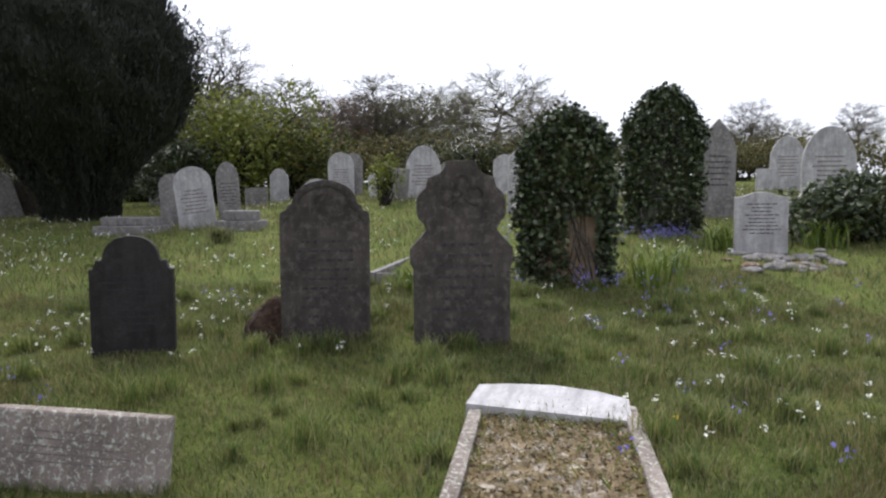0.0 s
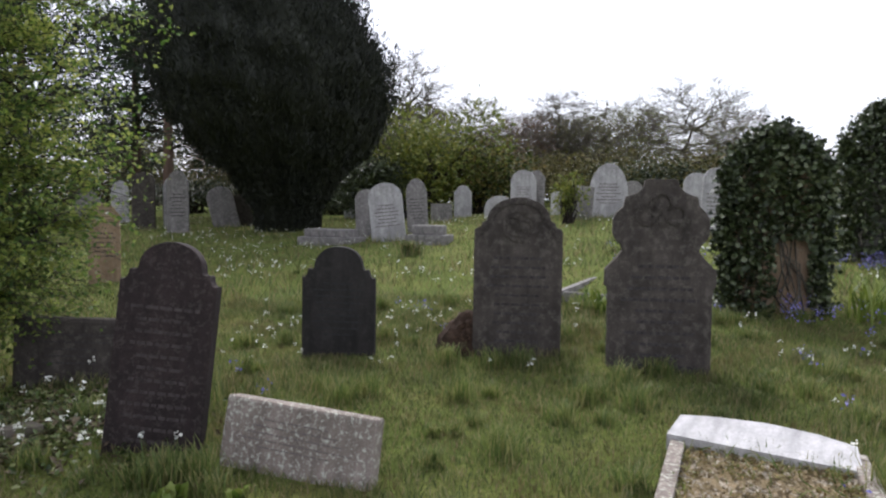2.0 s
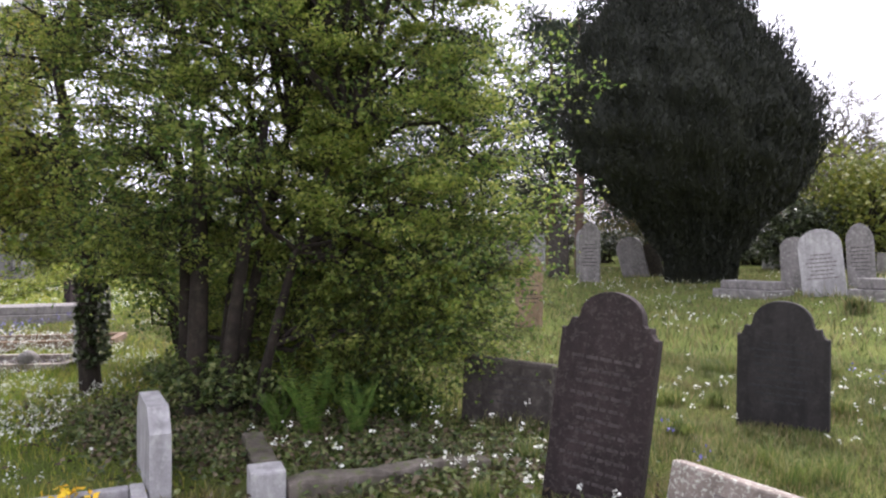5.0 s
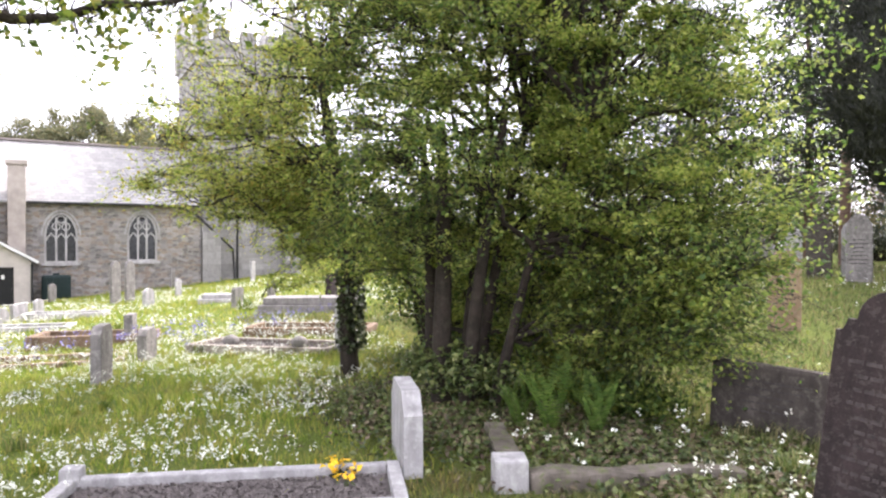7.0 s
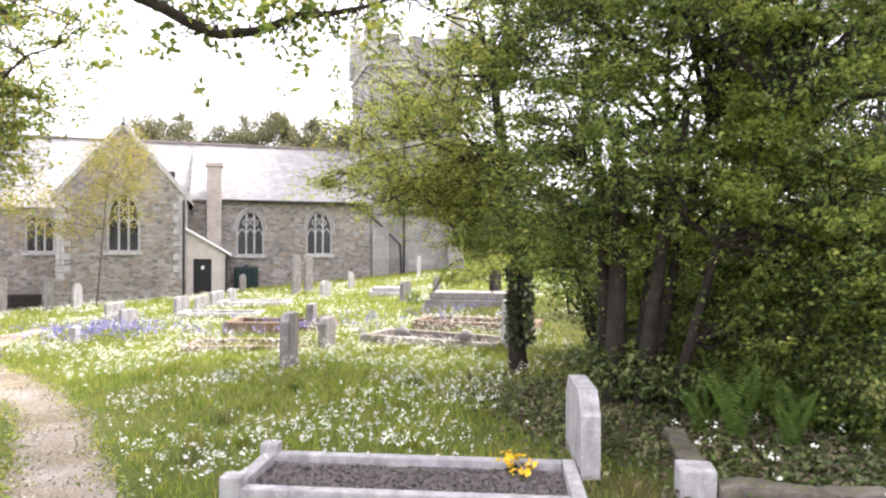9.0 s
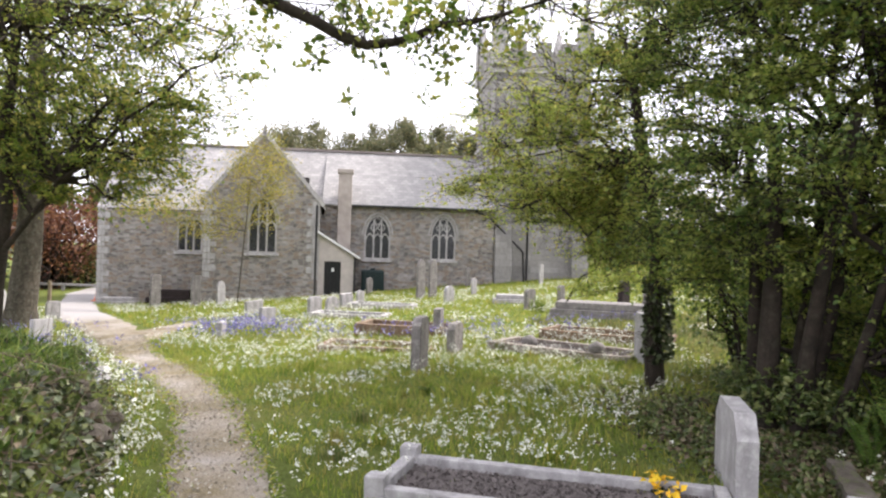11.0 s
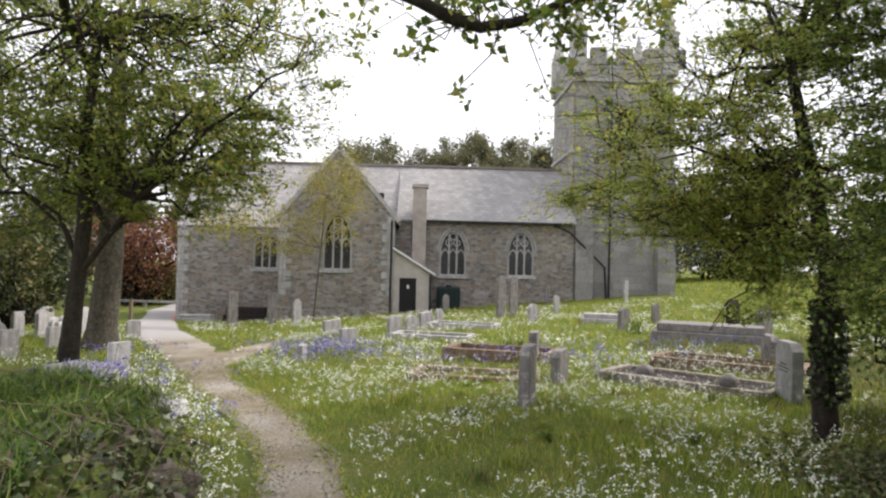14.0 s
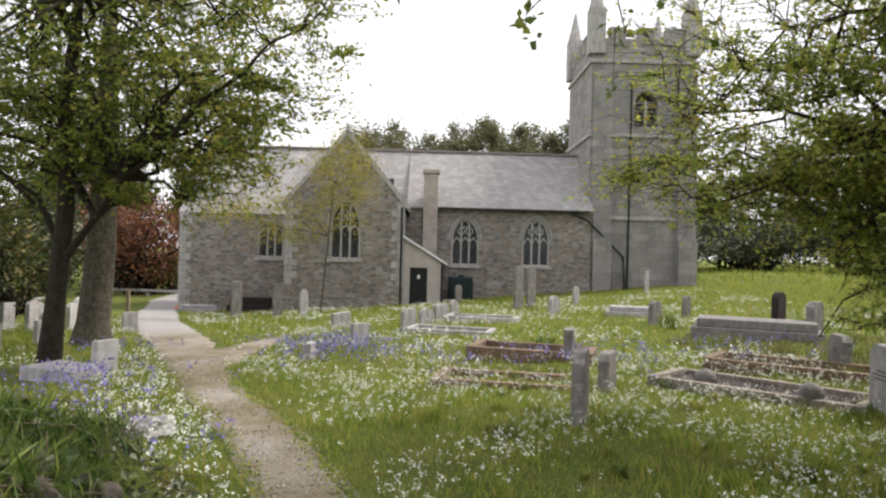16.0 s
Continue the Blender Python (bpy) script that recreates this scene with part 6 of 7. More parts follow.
spots = [(-15.5, 37), (-12.0, 36), (-9.0, 38), (-6.6, 36.5), (-4.3, 38), (-2.2, 37), (0.2, 38), (2.6, 37), (6.5, 35.5), (9.5, 39), (12.5, 42), (16, 38.5), (19, 43), (22.5, 40), (26.5, 43), (31, 42), (-19, 38), (-23, 36), (-27, 40), (-1, 42), (-8, 43), (4.5, 42), (-7.5, 33.5)]
for k, (x, y) in enumerate(spots):
    src = kinds[(0, 1, 2, 3, 1, 2, 1)[k % 7]] if k != 8 else kinds[0]
    o = copy_thing(src, pose(x, y, gz(x, y)) @ pose(0, 0, 0, 0, 0, rng.uniform(0, 360)))
    s = (rng.uniform(0.58, 0.74) if k not in (8, 22) else 0.74 if k == 8 else 0.9) * (1.0 if x < 10 else 0.8)
    o.scale = (s * 1.25, s * 1.25, s)
for o in kinds:
    for c in list(o.children_recursive) + [o]:
        bpy.data.objects.remove(c)


def round_tree(name, seed, x, y, h, w, leaf, label, n=6500):
    rng = np.random.default_rng(seed)
    z = gz(x, y) - 0.2
    return make_tree(name, seed, (x, y, z), [[(x, y, z, 0.3), (x + 0.1, y, z + 0.3 * h, 0.24), (x, y, z + 0.6 * h, 0.14)]],
                     [((x, y, z + 0.68 * h), (w / 2, w / 2, 0.32 * h), 3), ((x, y - w * 0.25, z + 0.55 * h), (w * 0.3, w * 0.3, 0.24 * h), 1), ((x, y + w * 0.28, z + 0.6 * h), (w * 0.3, w * 0.3, 0.24 * h), 1)],
                     (18, 150, 1300), (0.1, 0.04, 0.015), BARK, leaf, 6, 0.34, 0.24, label, sides=5)


for k, (x, y, h, w, leaf) in enumerate(((-66, -6, 15.2, 8, WOOD_HAZE), (-68, -0.5, 14.2, 7, WOOD_HAZE), (-66, 3.0, 15.2, 8, WOOD_HAZE), (-67, 7.5, 14.6, 8, WOOD_HAZE), (-66, 13.5, 15.4, 8, WOOD_HAZE), (-68, 22, 8.5, 8, GORSE), (-66, -20, 12, 10, GORSE), (-66, -32, 12, 10, IVY))):
    round_tree("woodland_tree", 70 + k, x, y, h, w, leaf, "round-headed tree rising beyond the church")


def pine(seed, x, y, h):
    rng = np.random.default_rng(seed)
    z = gz(x, y) - 0.1
    ob = thing("pine_tree", pose(x, y, z), "tall dark pine with bare reddish trunk", "tree", "pines behind the yew")
    t = [(0, 0, 0, 0.22), (0.1, 0, h * 0.4, 0.17), (0, 0.1, h * 0.75, 0.11), (0, 0, h, 0.03)]
    tubes("trunk", [t], 9, plain("pine_bark", (0.13, 0.085, 0.065), 0.95), ob)
    lines, pos = [], []
    for i in range(80):
        f = rng.uniform(0.25, 1.0)
        a = rng.uniform(0, 6.28)
        L = (1.25 - f) * h * 0.34 + 0.4
        line = bend(rng, (0, 0, f * h), (L * math.cos(a), L * math.sin(a), f * h + rng.uniform(-0.1, 0.12) * h), 0.04, 0.01, 6, 0.12)
        lines.append(line)
        for p in line[2:, :3]:
            pos.append(p + rng.normal(size=(40, 3)) * np.array([0.42, 0.42, 0.16]))
    tagged(tubes("limb_work", lines, 4, BARK_DARK, ob), kind="stuff")
    v, q = leaf_arrays(rng, np.concatenate(pos), 0.26, 0.3, 0.25)
    soup("crown", v, q, PINE, ob, "dark needle tufts")
    return ob


for k, (x, y, h) in enumerate(((-15.5, 26, 11), (-18.5, 28.5, 12), (-22, 26, 11), (-13.2, 31, 10.5), (-26, 29, 12), (-31, 26, 12))):
    pine(90 + k, x, y, h)


# ---- ivy on the two tall stones ----
def ivy_coat(parent, w, h, d, n, seed, gap=None):
    rng = np.random.default_rng(seed)
    a = rng.uniform(0, 2 * np.pi, n)
    z = h * rng.random(n) ** 0.85
    taper = np.clip((h - z) / (0.24 * h), 0.0, 1) ** 0.5
    lump = 1 + 0.13 * np.sin(z * 7 + a * 3) * np.sin(a * 5) + 0.1 * np.sin(z * 17 + a * 7)
    x = w / 2 * np.cos(a) * taper * lump * 1.12
    y = (d / 2) * np.sin(a) * (0.5 + 0.5 * taper) * lump
    p = np.stack([x, y, z + 0.03], -1) + rng.normal(size=(n, 3)) * 0.05
    if gap:
        u0, u1, z0, z1 = gap
        p = p[~((p[:, 0] > u0) & (p[:, 0] < u1) & (p[:, 2] > z0) & (p[:, 2] < z1) & (p[:, 1] < 0))]
    out = p * np.array([0.9, 2.0, 0]) + np.array([0, 0, -0.4])
    v, q = leaf_arrays(rng, p, 0.072, 0.1, 0.9, out * 0.6)
    soup("ivy", v, q, IVY, parent, "glossy dark ivy leaves")
    stems = [bend(rng, (rng.uniform(-w / 2, w / 2), -d * 0.3, 0), (rng.uniform(-w / 3, w / 3), -d * 0.3, h * 0.8), 0.012, 0.004, 8, 0.08) for _ in range(14)]
    tagged(tubes("ivy_stem", stems, 5, BARK, parent), kind="stuff")


ivy_coat(ivy_a, 0.97, 2.1, 0.46, 12500, 1, (-0.02, 0.34, -0.1, 0.85))
ivy_coat(ivy_b, 1.14, 2.56, 0.55, 14000, 2)


# ---- grass, flowers and ground plants ----
GRAVES = ((0.86, 3.22, -14, 0.95, 2.2), (1.1, 4.42, -20, 1.0, 0.45), (-4.95, 1.05, -21.7, 0.72, 2.1), (-12.1, 3.35, -43, 0.9, 2.3), (-1.55, 3.58, -13, 0.98, 0.14))


def on_grave(x, y):
    hit = np.zeros(len(x), bool)
    for cx, cy, rz, w, l in GRAVES:
        c, s = math.cos(radians(rz)), math.sin(radians(rz))
        u, t = (x - cx) * c + (y - cy) * s, -(x - cx) * s + (y - cy) * c
        hit |= (np.abs(u) < w / 2) & (np.abs(t) < l / 2)
    return hit


def blades(name, seed, x, y, height, width, material, label, full=True, keep=None, base=None):
    rng = np.random.default_rng(seed)
    ok = on_path(x, y, 0.0) < -0.12 * rng.random(len(x)) ** 2 + 0.1 * (rng.random(len(x)) > 0.86)
    side = (x < -15.0) & (x > -20.6) & (np.abs(y + 4.75) < np.interp(-x, [15, 18, 20.6], [0.6, 0.42, 0.15]))
    ok &= ~side
    ok &= ~((x < -38.3) & (x > -46) & (y > -13.6) & (y < 12.7)) & ~((x < -35.9) & (x > -40) & (y > -7.9) & (y < -0.4))
    ok &= ~(on_grave(x, y) & (rng.random(len(x)) > 0.07))
    ok &= ~((((x + 5.9) / 2.3) ** 2 + ((y - 3.7) / 1.4) ** 2 < 1) & (rng.random(len(x)) > 0.2))
    ok &= ~((((x + 3.75) / 1.0) ** 2 + ((y - 4.0) / 0.95) ** 2 < 1) & (rng.random(len(x)) > 0.4))
    if keep is not None:
        ok &= keep
    x, y = x[ok], y[ok]
    n = len(x)
    clump = 0.5 + 0.5 * np.sin(x * 3.3 + 2 * np.sin(y * 2.1)) * np.sin(y * 3.7 + 1.7 * np.sin(x * 1.9))
    clump = clump * (0.6 + 0.4 * np.sin(x * 0.9 + 2) * np.sin(y * 1.1))
    tuft = np.clip(np.sin(x * 1.7 + 3 * np.sin(y * 1.3 + 0.5)) * np.sin(y * 2.3 + 2 * np.sin(x * 1.1)) - 0.35, 0, 1)
    hh = height * rng.uniform(0.35, 1.15, n) * (0.42 + 0.95 * clump + 1.1 * tuft)
    ww = width * rng.uniform(0.6, 1.3, n)
    a = rng.uniform(0, 2 * np.pi, n)
    lean = hh * rng.uniform(0.15, 0.9, n)
    b = a + rng.normal(0, 0.8, n) + np.pi / 2
    p = np.stack([x, y, ground(x, y) - 0.008], -1)
    w = np.stack([np.cos(a), np.sin(a), np.zeros(n)], -1) * ww[:, None] / 2
    t = np.stack([np.cos(b) * lean, np.sin(b) * lean, hh], -1)
    if full:
        mid = p + t * np.array([0.35, 0.35, 0.62])
        v = np.stack([p - w, p + w, mid + w * 0.8, mid - w * 0.8, p + t], 1).reshape(-1, 3)
        k = np.arange(n)[:, None] * 5
        f = np.concatenate([k + np.array([[0, 1, 2]]), k + np.array([[0, 2, 3]]), k + np.array([[3, 2, 4]])])
    else:
        v = np.stack([p - w, p + w, p + t], 1).reshape(-1, 3)
        f = np.arange(3 * n).reshape(-1, 3)
    return tagged(soup(name, v, f, material), label, "grass", kind="stuff")


def scatter(seed, n, x0, x1, y0, y1):
    r = np.random.default_rng(seed)
    return r.uniform(x0, x1, n), r.uniform(y0, y1, n)


blades("grass", 1, *scatter(1, 180000, -4.6, 5.2, 1.9, 9.2), 0.105, 0.0065, GRASS, "tufted spring grass among the slate headstones")
blades("grass", 2, *scatter(2, 90000, -18, 17, 9.2, 26), 0.17, 0.02, GRASS, "rough grass rising to the back of the churchyard", False)
mx, my = scatter(3, 115000, -15, -3.0, -6.5, 6.0)
blades("grass", 3, mx, my, 0.105, 0.0085, GRASS_LIGHT, "flowery meadow grass beside the path", keep=~((mx > -7.2) & (my > 2.5)))
blades("grass", 4, *scatter(4, 95000, -38.5, -15, -14, 22), 0.16, 0.03, GRASS_LIGHT, "meadow grass running down to the church", False)
blades("grass", 5, *scatter(5, 30000, -18, -4.6, 4.0, 9.4), 0.17, 0.016, GRASS, "shaded grass under the hawthorns", False)
blades("grass", 7, *scatter(7, 45000, -4.5, 12, -9, 2.4), 0.12, 0.014, GRASS, "mown-looking grass beside the footpath", False)
blades("grass", 8, *scatter(8, 30000, 5.2, 16, -2, 9.2), 0.14, 0.018, GRASS, "rough churchyard grass", False)
blades("grass", 6, *scatter(6, 14000, -70, -38, 8, 45), 0.3, 0.09, GRASS_LIGHT, "distant grass slope past the tower", False)


def clumps(seed, n, x0, x1, y0, y1, sharp=0.45):
    """Places gathered into drifts, off the path."""
    x, y = scatter(seed, n * 5, x0, x1, y0, y1)
    f = 0.5 + 0.5 * np.sin(x * 1.1 + 1.5 * np.sin(y * 0.8 + seed)) * np.sin(y * 1.3 + seed + 1.2 * np.sin(x * 0.7))
    ok = (np.random.default_rng(seed + 9).random(len(x)) < np.clip((f - sharp) * 2.2, 0.03, 1)) & (on_path(x, y, 0.04) < 0) & ~on_grave(x, y) & ((seed == 104) | (((x + 5.9) / 2.4) ** 2 + ((y - 3.8) / 1.5) ** 2 > 1)) & ~((x < -35.8) & (y > -13.8) & (y < 12.8))
    return x[ok][:n], y[ok][:n]


def flowers(name, seed, x, y, high, bloom, size, petals, material, label, stem=True):
    """Flowers in bloom: a thin stem each, with a loose head of petals."""
    rng = np.random.default_rng(seed)
    n = len(x)
    z = ground(x, y)
    hh = high * rng.uniform(0.6, 1.25, n)
    lx, ly = rng.normal(0, 0.03, n), rng.normal(0, 0.03, n)
    ob = thing(name, Matrix.Identity(4), label, "flowers", kind="stuff")
    if stem:
        w = 0.004
        v = np.stack([np.stack([x - w, y, z - 0.01], -1), np.stack([x + w, y, z - 0.01], -1), np.stack([x + lx, y + ly, z + hh], -1)], 1).reshape(-1, 3)
        tagged(soup("stems", v, np.arange(3 * n).reshape(-1, 3), IRIS, ob), kind="stuff")
    p = np.repeat(np.stack([x + lx, y + ly, z + hh], -1), petals, 0) + rng.normal(size=(n * petals, 3)) * bloom
    v, q = leaf_arrays(rng, p, size, 0.6, 0.7)
    tagged(soup("petals", v, q, material, ob), kind="stuff")
    return ob


flowers("white_flowers", 101, *clumps(101, 4600, -15, -5.2, -5.5, 5.0, 0.12), 0.15, 0.014, 0.022, 6, PETAL, "drifts of white wild garlic flowers in the meadow")
flowers("white_flowers", 102, *clumps(102, 3000, -34, -14, -13, 11), 0.17, 0.035, 0.045, 5, PETAL, "white wild flowers spreading towards the church")
flowers("white_flowers", 103, *clumps(103, 190, -4, 5, 3.5, 9, 0.3), 0.13, 0.014, 0.026, 6, PETAL, "scattered white flowers in the grass")
flowers("white_flowers", 104, *clumps(104, 34, -5.2, -2.6, 3.0, 5.2, 0.2), 0.22, 0.016, 0.03, 7, PETAL, "white flowers under the hawthorn")
flowers("white_flowers", 105, *clumps(105, 900, -17, 12, 10, 24, 0.3), 0.12, 0.03, 0.045, 3, PETAL, "tiny white daisies in the far grass")
ex = -np.random.default_rng(7).uniform(4.6, 13.5, 170)
ey = np.interp(-ex, -PX[:, 0], PX[:, 1]) - np.interp(-ex, -PX[:, 0], PX[:, 2]) / 2 - 0.12 - np.abs(np.random.default_rng(8).normal(0, 0.34, 170))
flowers("white_flowers", 106, ex, ey, 0.18, 0.02, 0.032, 6, PETAL, "white flowers crowding the edge of the path")


def patch(seed, places):
    r = np.random.default_rng(seed)
    xs = np.concatenate([r.normal(x, s, k) for x, y, s, k in places])
    ys = np.concatenate([r.normal(y, s, k) for x, y, s, k in places])
    return xs, ys


flowers("bluebells", 111, *patch(1, ((-17.2, -3.0, 0.7, 130), (-15.6, -2.6, 0.5, 70), (-14.6, -1.0, 0.9, 70), (-14.4, 2.0, 0.7, 50), (-15.5, 4.6, 1.0, 50), (-13.2, -5.9, 0.4, 36), (-12.6, -5.4, 0.4, 22), (-16.8, -6.9, 0.5, 30))), 0.24, 0.04, 0.045, 8, BLUEBELL, "bluebells in bloom in the meadow")
flowers("bluebells", 112, *patch(2, ((2.6, 8.1, 0.35, 25), (4.9, 11.5, 0.35, 70), (3.4, 7.6, 0.8, 22), (-1.6, 7.4, 0.5, 6), (2.8, 4.5, 1.2, 14), (1.9, 12.0, 0.5, 40), (-2.7, 5.2, 0.4, 3))), 0.19, 0.03, 0.032, 8, BLUEBELL, "bluebells among the headstones")
flowers("bluebells", 114, *patch(4, ((-8.4, -3.6, 0.5, 60), (-9.3, -4.4, 0.6, 60), (-11.0, -5.0, 0.6, 50), (-7.6, -4.0, 0.4, 30))), 0.26, 0.035, 0.04, 8, BLUEBELL, "bluebells beside the footpath")
flowers("yellow_weeds", 113, *patch(3, ((2.9, 3.6, 0.4, 2), (-7.2, -3.4, 0.6, 12), (-13.9, -6.3, 0.3, 20))), 0.09, 0.012, 0.03, 4, YELLOW_PETAL, "small yellow flowers in the grass")


def strap_clump(x, y, n, high, seed, material=IRIS, label="clump of long strap-shaped green leaves", width=0.03):
    rng = np.random.default_rng(seed)
    ob = thing("leaf_clump", pose(x, y, gz(x, y)), label, "plant")
    lines = []
    V, F = [], []
    for k in range(n):
        a, l = rng.uniform(0, 6.28), high * rng.uniform(0.6, 1.1)
        o = rng.normal(size=2) * high * 0.22
        sp = rng.uniform(0.15, 0.65) * l
        s = np.array([-math.sin(a), math.cos(a), 0]) * width / 2
        for i, (f, w) in enumerate(((0, 0.8), (0.4, 1.0), (0.75, 0.8), (1.0, 0.08))):
            c = np.array([o[0] + math.cos(a) * sp * f ** 1.8, o[1] + math.sin(a) * sp * f ** 1.8, l * (f - 0.22 * f ** 3) - 0.02])
            V += [c - s * w, c + s * w]
            if i:
                b = len(V) - 4
                F.append((b, b + 1, b + 3, b + 2))
    soup("leaves", V, F, material, ob)
    return ob


for k, (x, y, n, h) in enumerate(((3.45, 8.3, 60, 0.62), (5.55, 10.7, 60, 0.55), (7.25, 10.6, 70, 0.6), (0.35, 8.6, 40, 0.35), (4.0, 9.0, 40, 0.5), (-20.5, 5.0, 50, 0.6), (-16, 1.2, 60, 0.5))):
    strap_clump(x, y, n, h, 200 + k)
strap_clump(-2.92, 13.4, 260, 0.42, 220, GRASS, "dense round tuft of dull grass", 0.02)
for k in range(40):
    r = random.Random(k)
    x, y = -4.3 - 4.2 * r.random(), 0
    y = float(np.interp(-x, -PX[:, 0], PX[:, 1])) - 0.7 - 2.2 * r.random()
    strap_clump(x, y, 26, 0.3, 300 + k, GRASS_LIGHT, "clump of broad grassy leaves on the bank", 0.016)


def fern(x, y, n, high, seed):
    rng = np.random.default_rng(seed)
    ob = thing("fern", pose(x, y, gz(x, y)), "green fern with arching fronds under the hawthorn", "fern")
    for k in range(n):
        a = rng.uniform(0, 6.28)
        V, F = [], []
        l = high * rng.uniform(0.75, 1.15)
        side = np.array([-math.sin(a), math.cos(a), 0])
        for i in range(26):
            f = i / 25
            c = np.array([math.cos(a) * l * 0.5 * f ** 1.6, math.sin(a) * l * 0.5 * f ** 1.6, l * (f - 0.2 * f ** 3)])
            wd = 0.15 * l * math.sin(math.pi * min(1, 0.12 + 0.88 * f)) + 0.008
            for sd in (-1, 1):
                b = len(V)
                tip = c + side * sd * wd + np.array([0, 0, 0.03 * l])
                mid = (c + tip) / 2
                V += [c, mid + np.array([0, 0, 0.006]), tip, mid - np.array([0, 0, 0.006])]
                F.append((b, b + 3, b + 2, b + 1))
        tagged(soup("frond", V, F, FERN, ob), kind="stuff")
    return ob


# litter and ivy under the hawthorn, spread wide to darken its shaded ground
rng = np.random.default_rng(83)
n = 20000
lx_ = np.select([np.arange(n) % 4 == 0, np.arange(n) % 4 == 1], [rng.normal(-5.3, 0.85, n), rng.normal(-3.75, 0.5, n)], rng.normal(-6.3, 0.95, n))
ly_ = np.where(np.arange(n) % 4 < 2, rng.normal(3.95, 0.45, n), rng.normal(3.1, 0.4, n))
fv, fq = leaf_arrays(rng, np.stack([lx_, ly_, ground(lx_, ly_) + rng.uniform(0.01, 0.09, n)], -1), 0.055, 0.8, 0.6)
tagged(soup("leaf_litter", fv[:28000], fq[:7000], DEAD), "brown dead leaves and stalks, spread to deepen the shade under the hawthorn", "leaf litter", kind="stuff")
tagged(soup("ground_ivy", fv[28000:], fq[7000:] - 28000, BANK_IVY), "dark ivy creeping under the hawthorn, spread to deepen its shade", "ivy", kind="stuff")
fern(-5.12, 3.72, 11, 0.8, 1)
fern(-4.8, 3.95, 9, 0.62, 2)
fern(-5.4, 3.6, 6, 0.55, 3)


for k, (x, y, n, h, w) in enumerate(((-2.05, 3.15, 16, 0.16, 0.05), (-1.7, 3.2, 14, 0.13, 0.05), (-2.9, 4.1, 14, 0.15, 0.045), (-3.4, 10.6, 20, 0.12, 0.06), (-4.6, 11.6, 20, 0.12, 0.06), (2.9, 4.6, 20, 0.12, 0.04), (3.5, 3.8, 20, 0.12, 0.04), (0.45, 8.2, 24, 0.3, 0.03), (-8.6, 0.6, 20, 0.16, 0.05), (-9.4, 1.6, 22, 0.16, 0.05))):
    strap_clump(x, y, n, h, 400 + k, IRIS, "low clump of broad weed leaves in the grass", w)
for k in range(150):
    r = random.Random(900 + k)
    x, y = r.uniform(-3.6, 4.6), r.uniform(3.0, 8.8)
    if not on_grave(np.array([x]), np.array([y]))[0]:
        strap_clump(x, y, 130, r.uniform(0.12, 0.31), 500 + k, GRASS_MID, "tussock of long spring grass", 0.006)


for k in range(60):
    r = random.Random(1500 + k)
    x, y = r.uniform(-14, -5.2), r.uniform(-1.0, 4.6)
    if not on_grave(np.array([x]), np.array([y]))[0] and on_path(np.array([x]), np.array([y]))[0] < -0.3:
        strap_clump(x, y, 60, r.uniform(0.13, 0.26), 1600 + k, GRASS_LIGHT if k % 3 else GRASS_MID, "tussock of meadow grass", 0.01)


# ---- the ivied bank left of the path ----
def bank_mesh():
    xs, ds = np.meshgrid(np.linspace(-8.6, -2.6, 70), np.linspace(0, 3.4, 40))
    edge = np.interp(-xs, -PX[:, 0], PX[:, 1]) - np.interp(-xs, -PX[:, 0], PX[:, 2]) / 2 - 0.22
    y = edge - ds
    s = np.clip(ds / 0.75, 0, 1)
    s = s * s * (3 - 2 * s)
    win = np.clip((xs + 8.5) / 1.6, 0, 1) * np.clip((-2.9 - xs - 0.3 * ds) / 1.3, 0, 1)
    win = win * win * (3 - 2 * win)
    fall = np.clip((3.4 - ds) / 1.8, 0, 1)
    lump = 0.09 * np.sin(xs * 2.3 + 1.1) * np.sin(ds * 2.7 + 0.6) + 0.05 * np.sin(xs * 5 + 2 * np.sin(ds * 4)) + 0.04 * np.sin(ds * 9 + xs * 3)
    h = (0.66 + lump) * s * win * np.sqrt(fall)
    return xs, y, ground(xs, y) + h - 0.05 + 0.04 * (h > 0.05)


bx, by, bz = bank_mesh()
v = np.stack([bx, by, bz], -1).reshape(-1, 3)
i = np.arange(bx.size).reshape(bx.shape)
bank = tagged(soup("bank", v, np.stack([i[:-1, :-1], i[:-1, 1:], i[1:, 1:], i[1:, :-1]], -1).reshape(-1, 4), TURF, smooth=True), "earth bank overgrown with ivy beside the path", "bank", kind="structure")
rng = np.random.default_rng(14)
pick = rng.integers(0, len(v), 30000)
keep = (v[pick, 2] - ground(v[pick, 0], v[pick, 1])) > 0.03
p = v[pick][keep] + rng.normal(size=(keep.sum(), 3)) * np.array([0.06, 0.06, 0.03]) + np.array([0, 0, 0.05])
p = p[(p[:, 0] > -6.1) | (rng.random(len(p)) < 0.25)]
dead = rng.random(len(p)) < 0.2 * (p[:, 0] > -5.9)
lv, lq = leaf_arrays(rng, p[dead], 0.06, 0.4, 0.6)
tagged(soup("dead_ivy", lv, lq, DEAD), "withered brown ivy and stalks on the bank", "ivy", kind="stuff")
half = ~dead & (rng.random(len(p)) < np.where(p[:, 0] > -5.9, 0.6, 0.25))
lv, lq = leaf_arrays(rng, p[half], 0.058, 0.5, 0.85)
tagged(soup("ivy_cover", lv, lq, IVY), "tangled dark ivy leaves over the bank", "ivy", kind="stuff")
lv, lq = leaf_arrays(rng, p[~dead & ~half], 0.058, 0.5, 0.85)
tagged(soup("young_ivy", lv, lq, BANK_IVY), "fresh green ivy leaves over the bank", "ivy", kind="stuff")
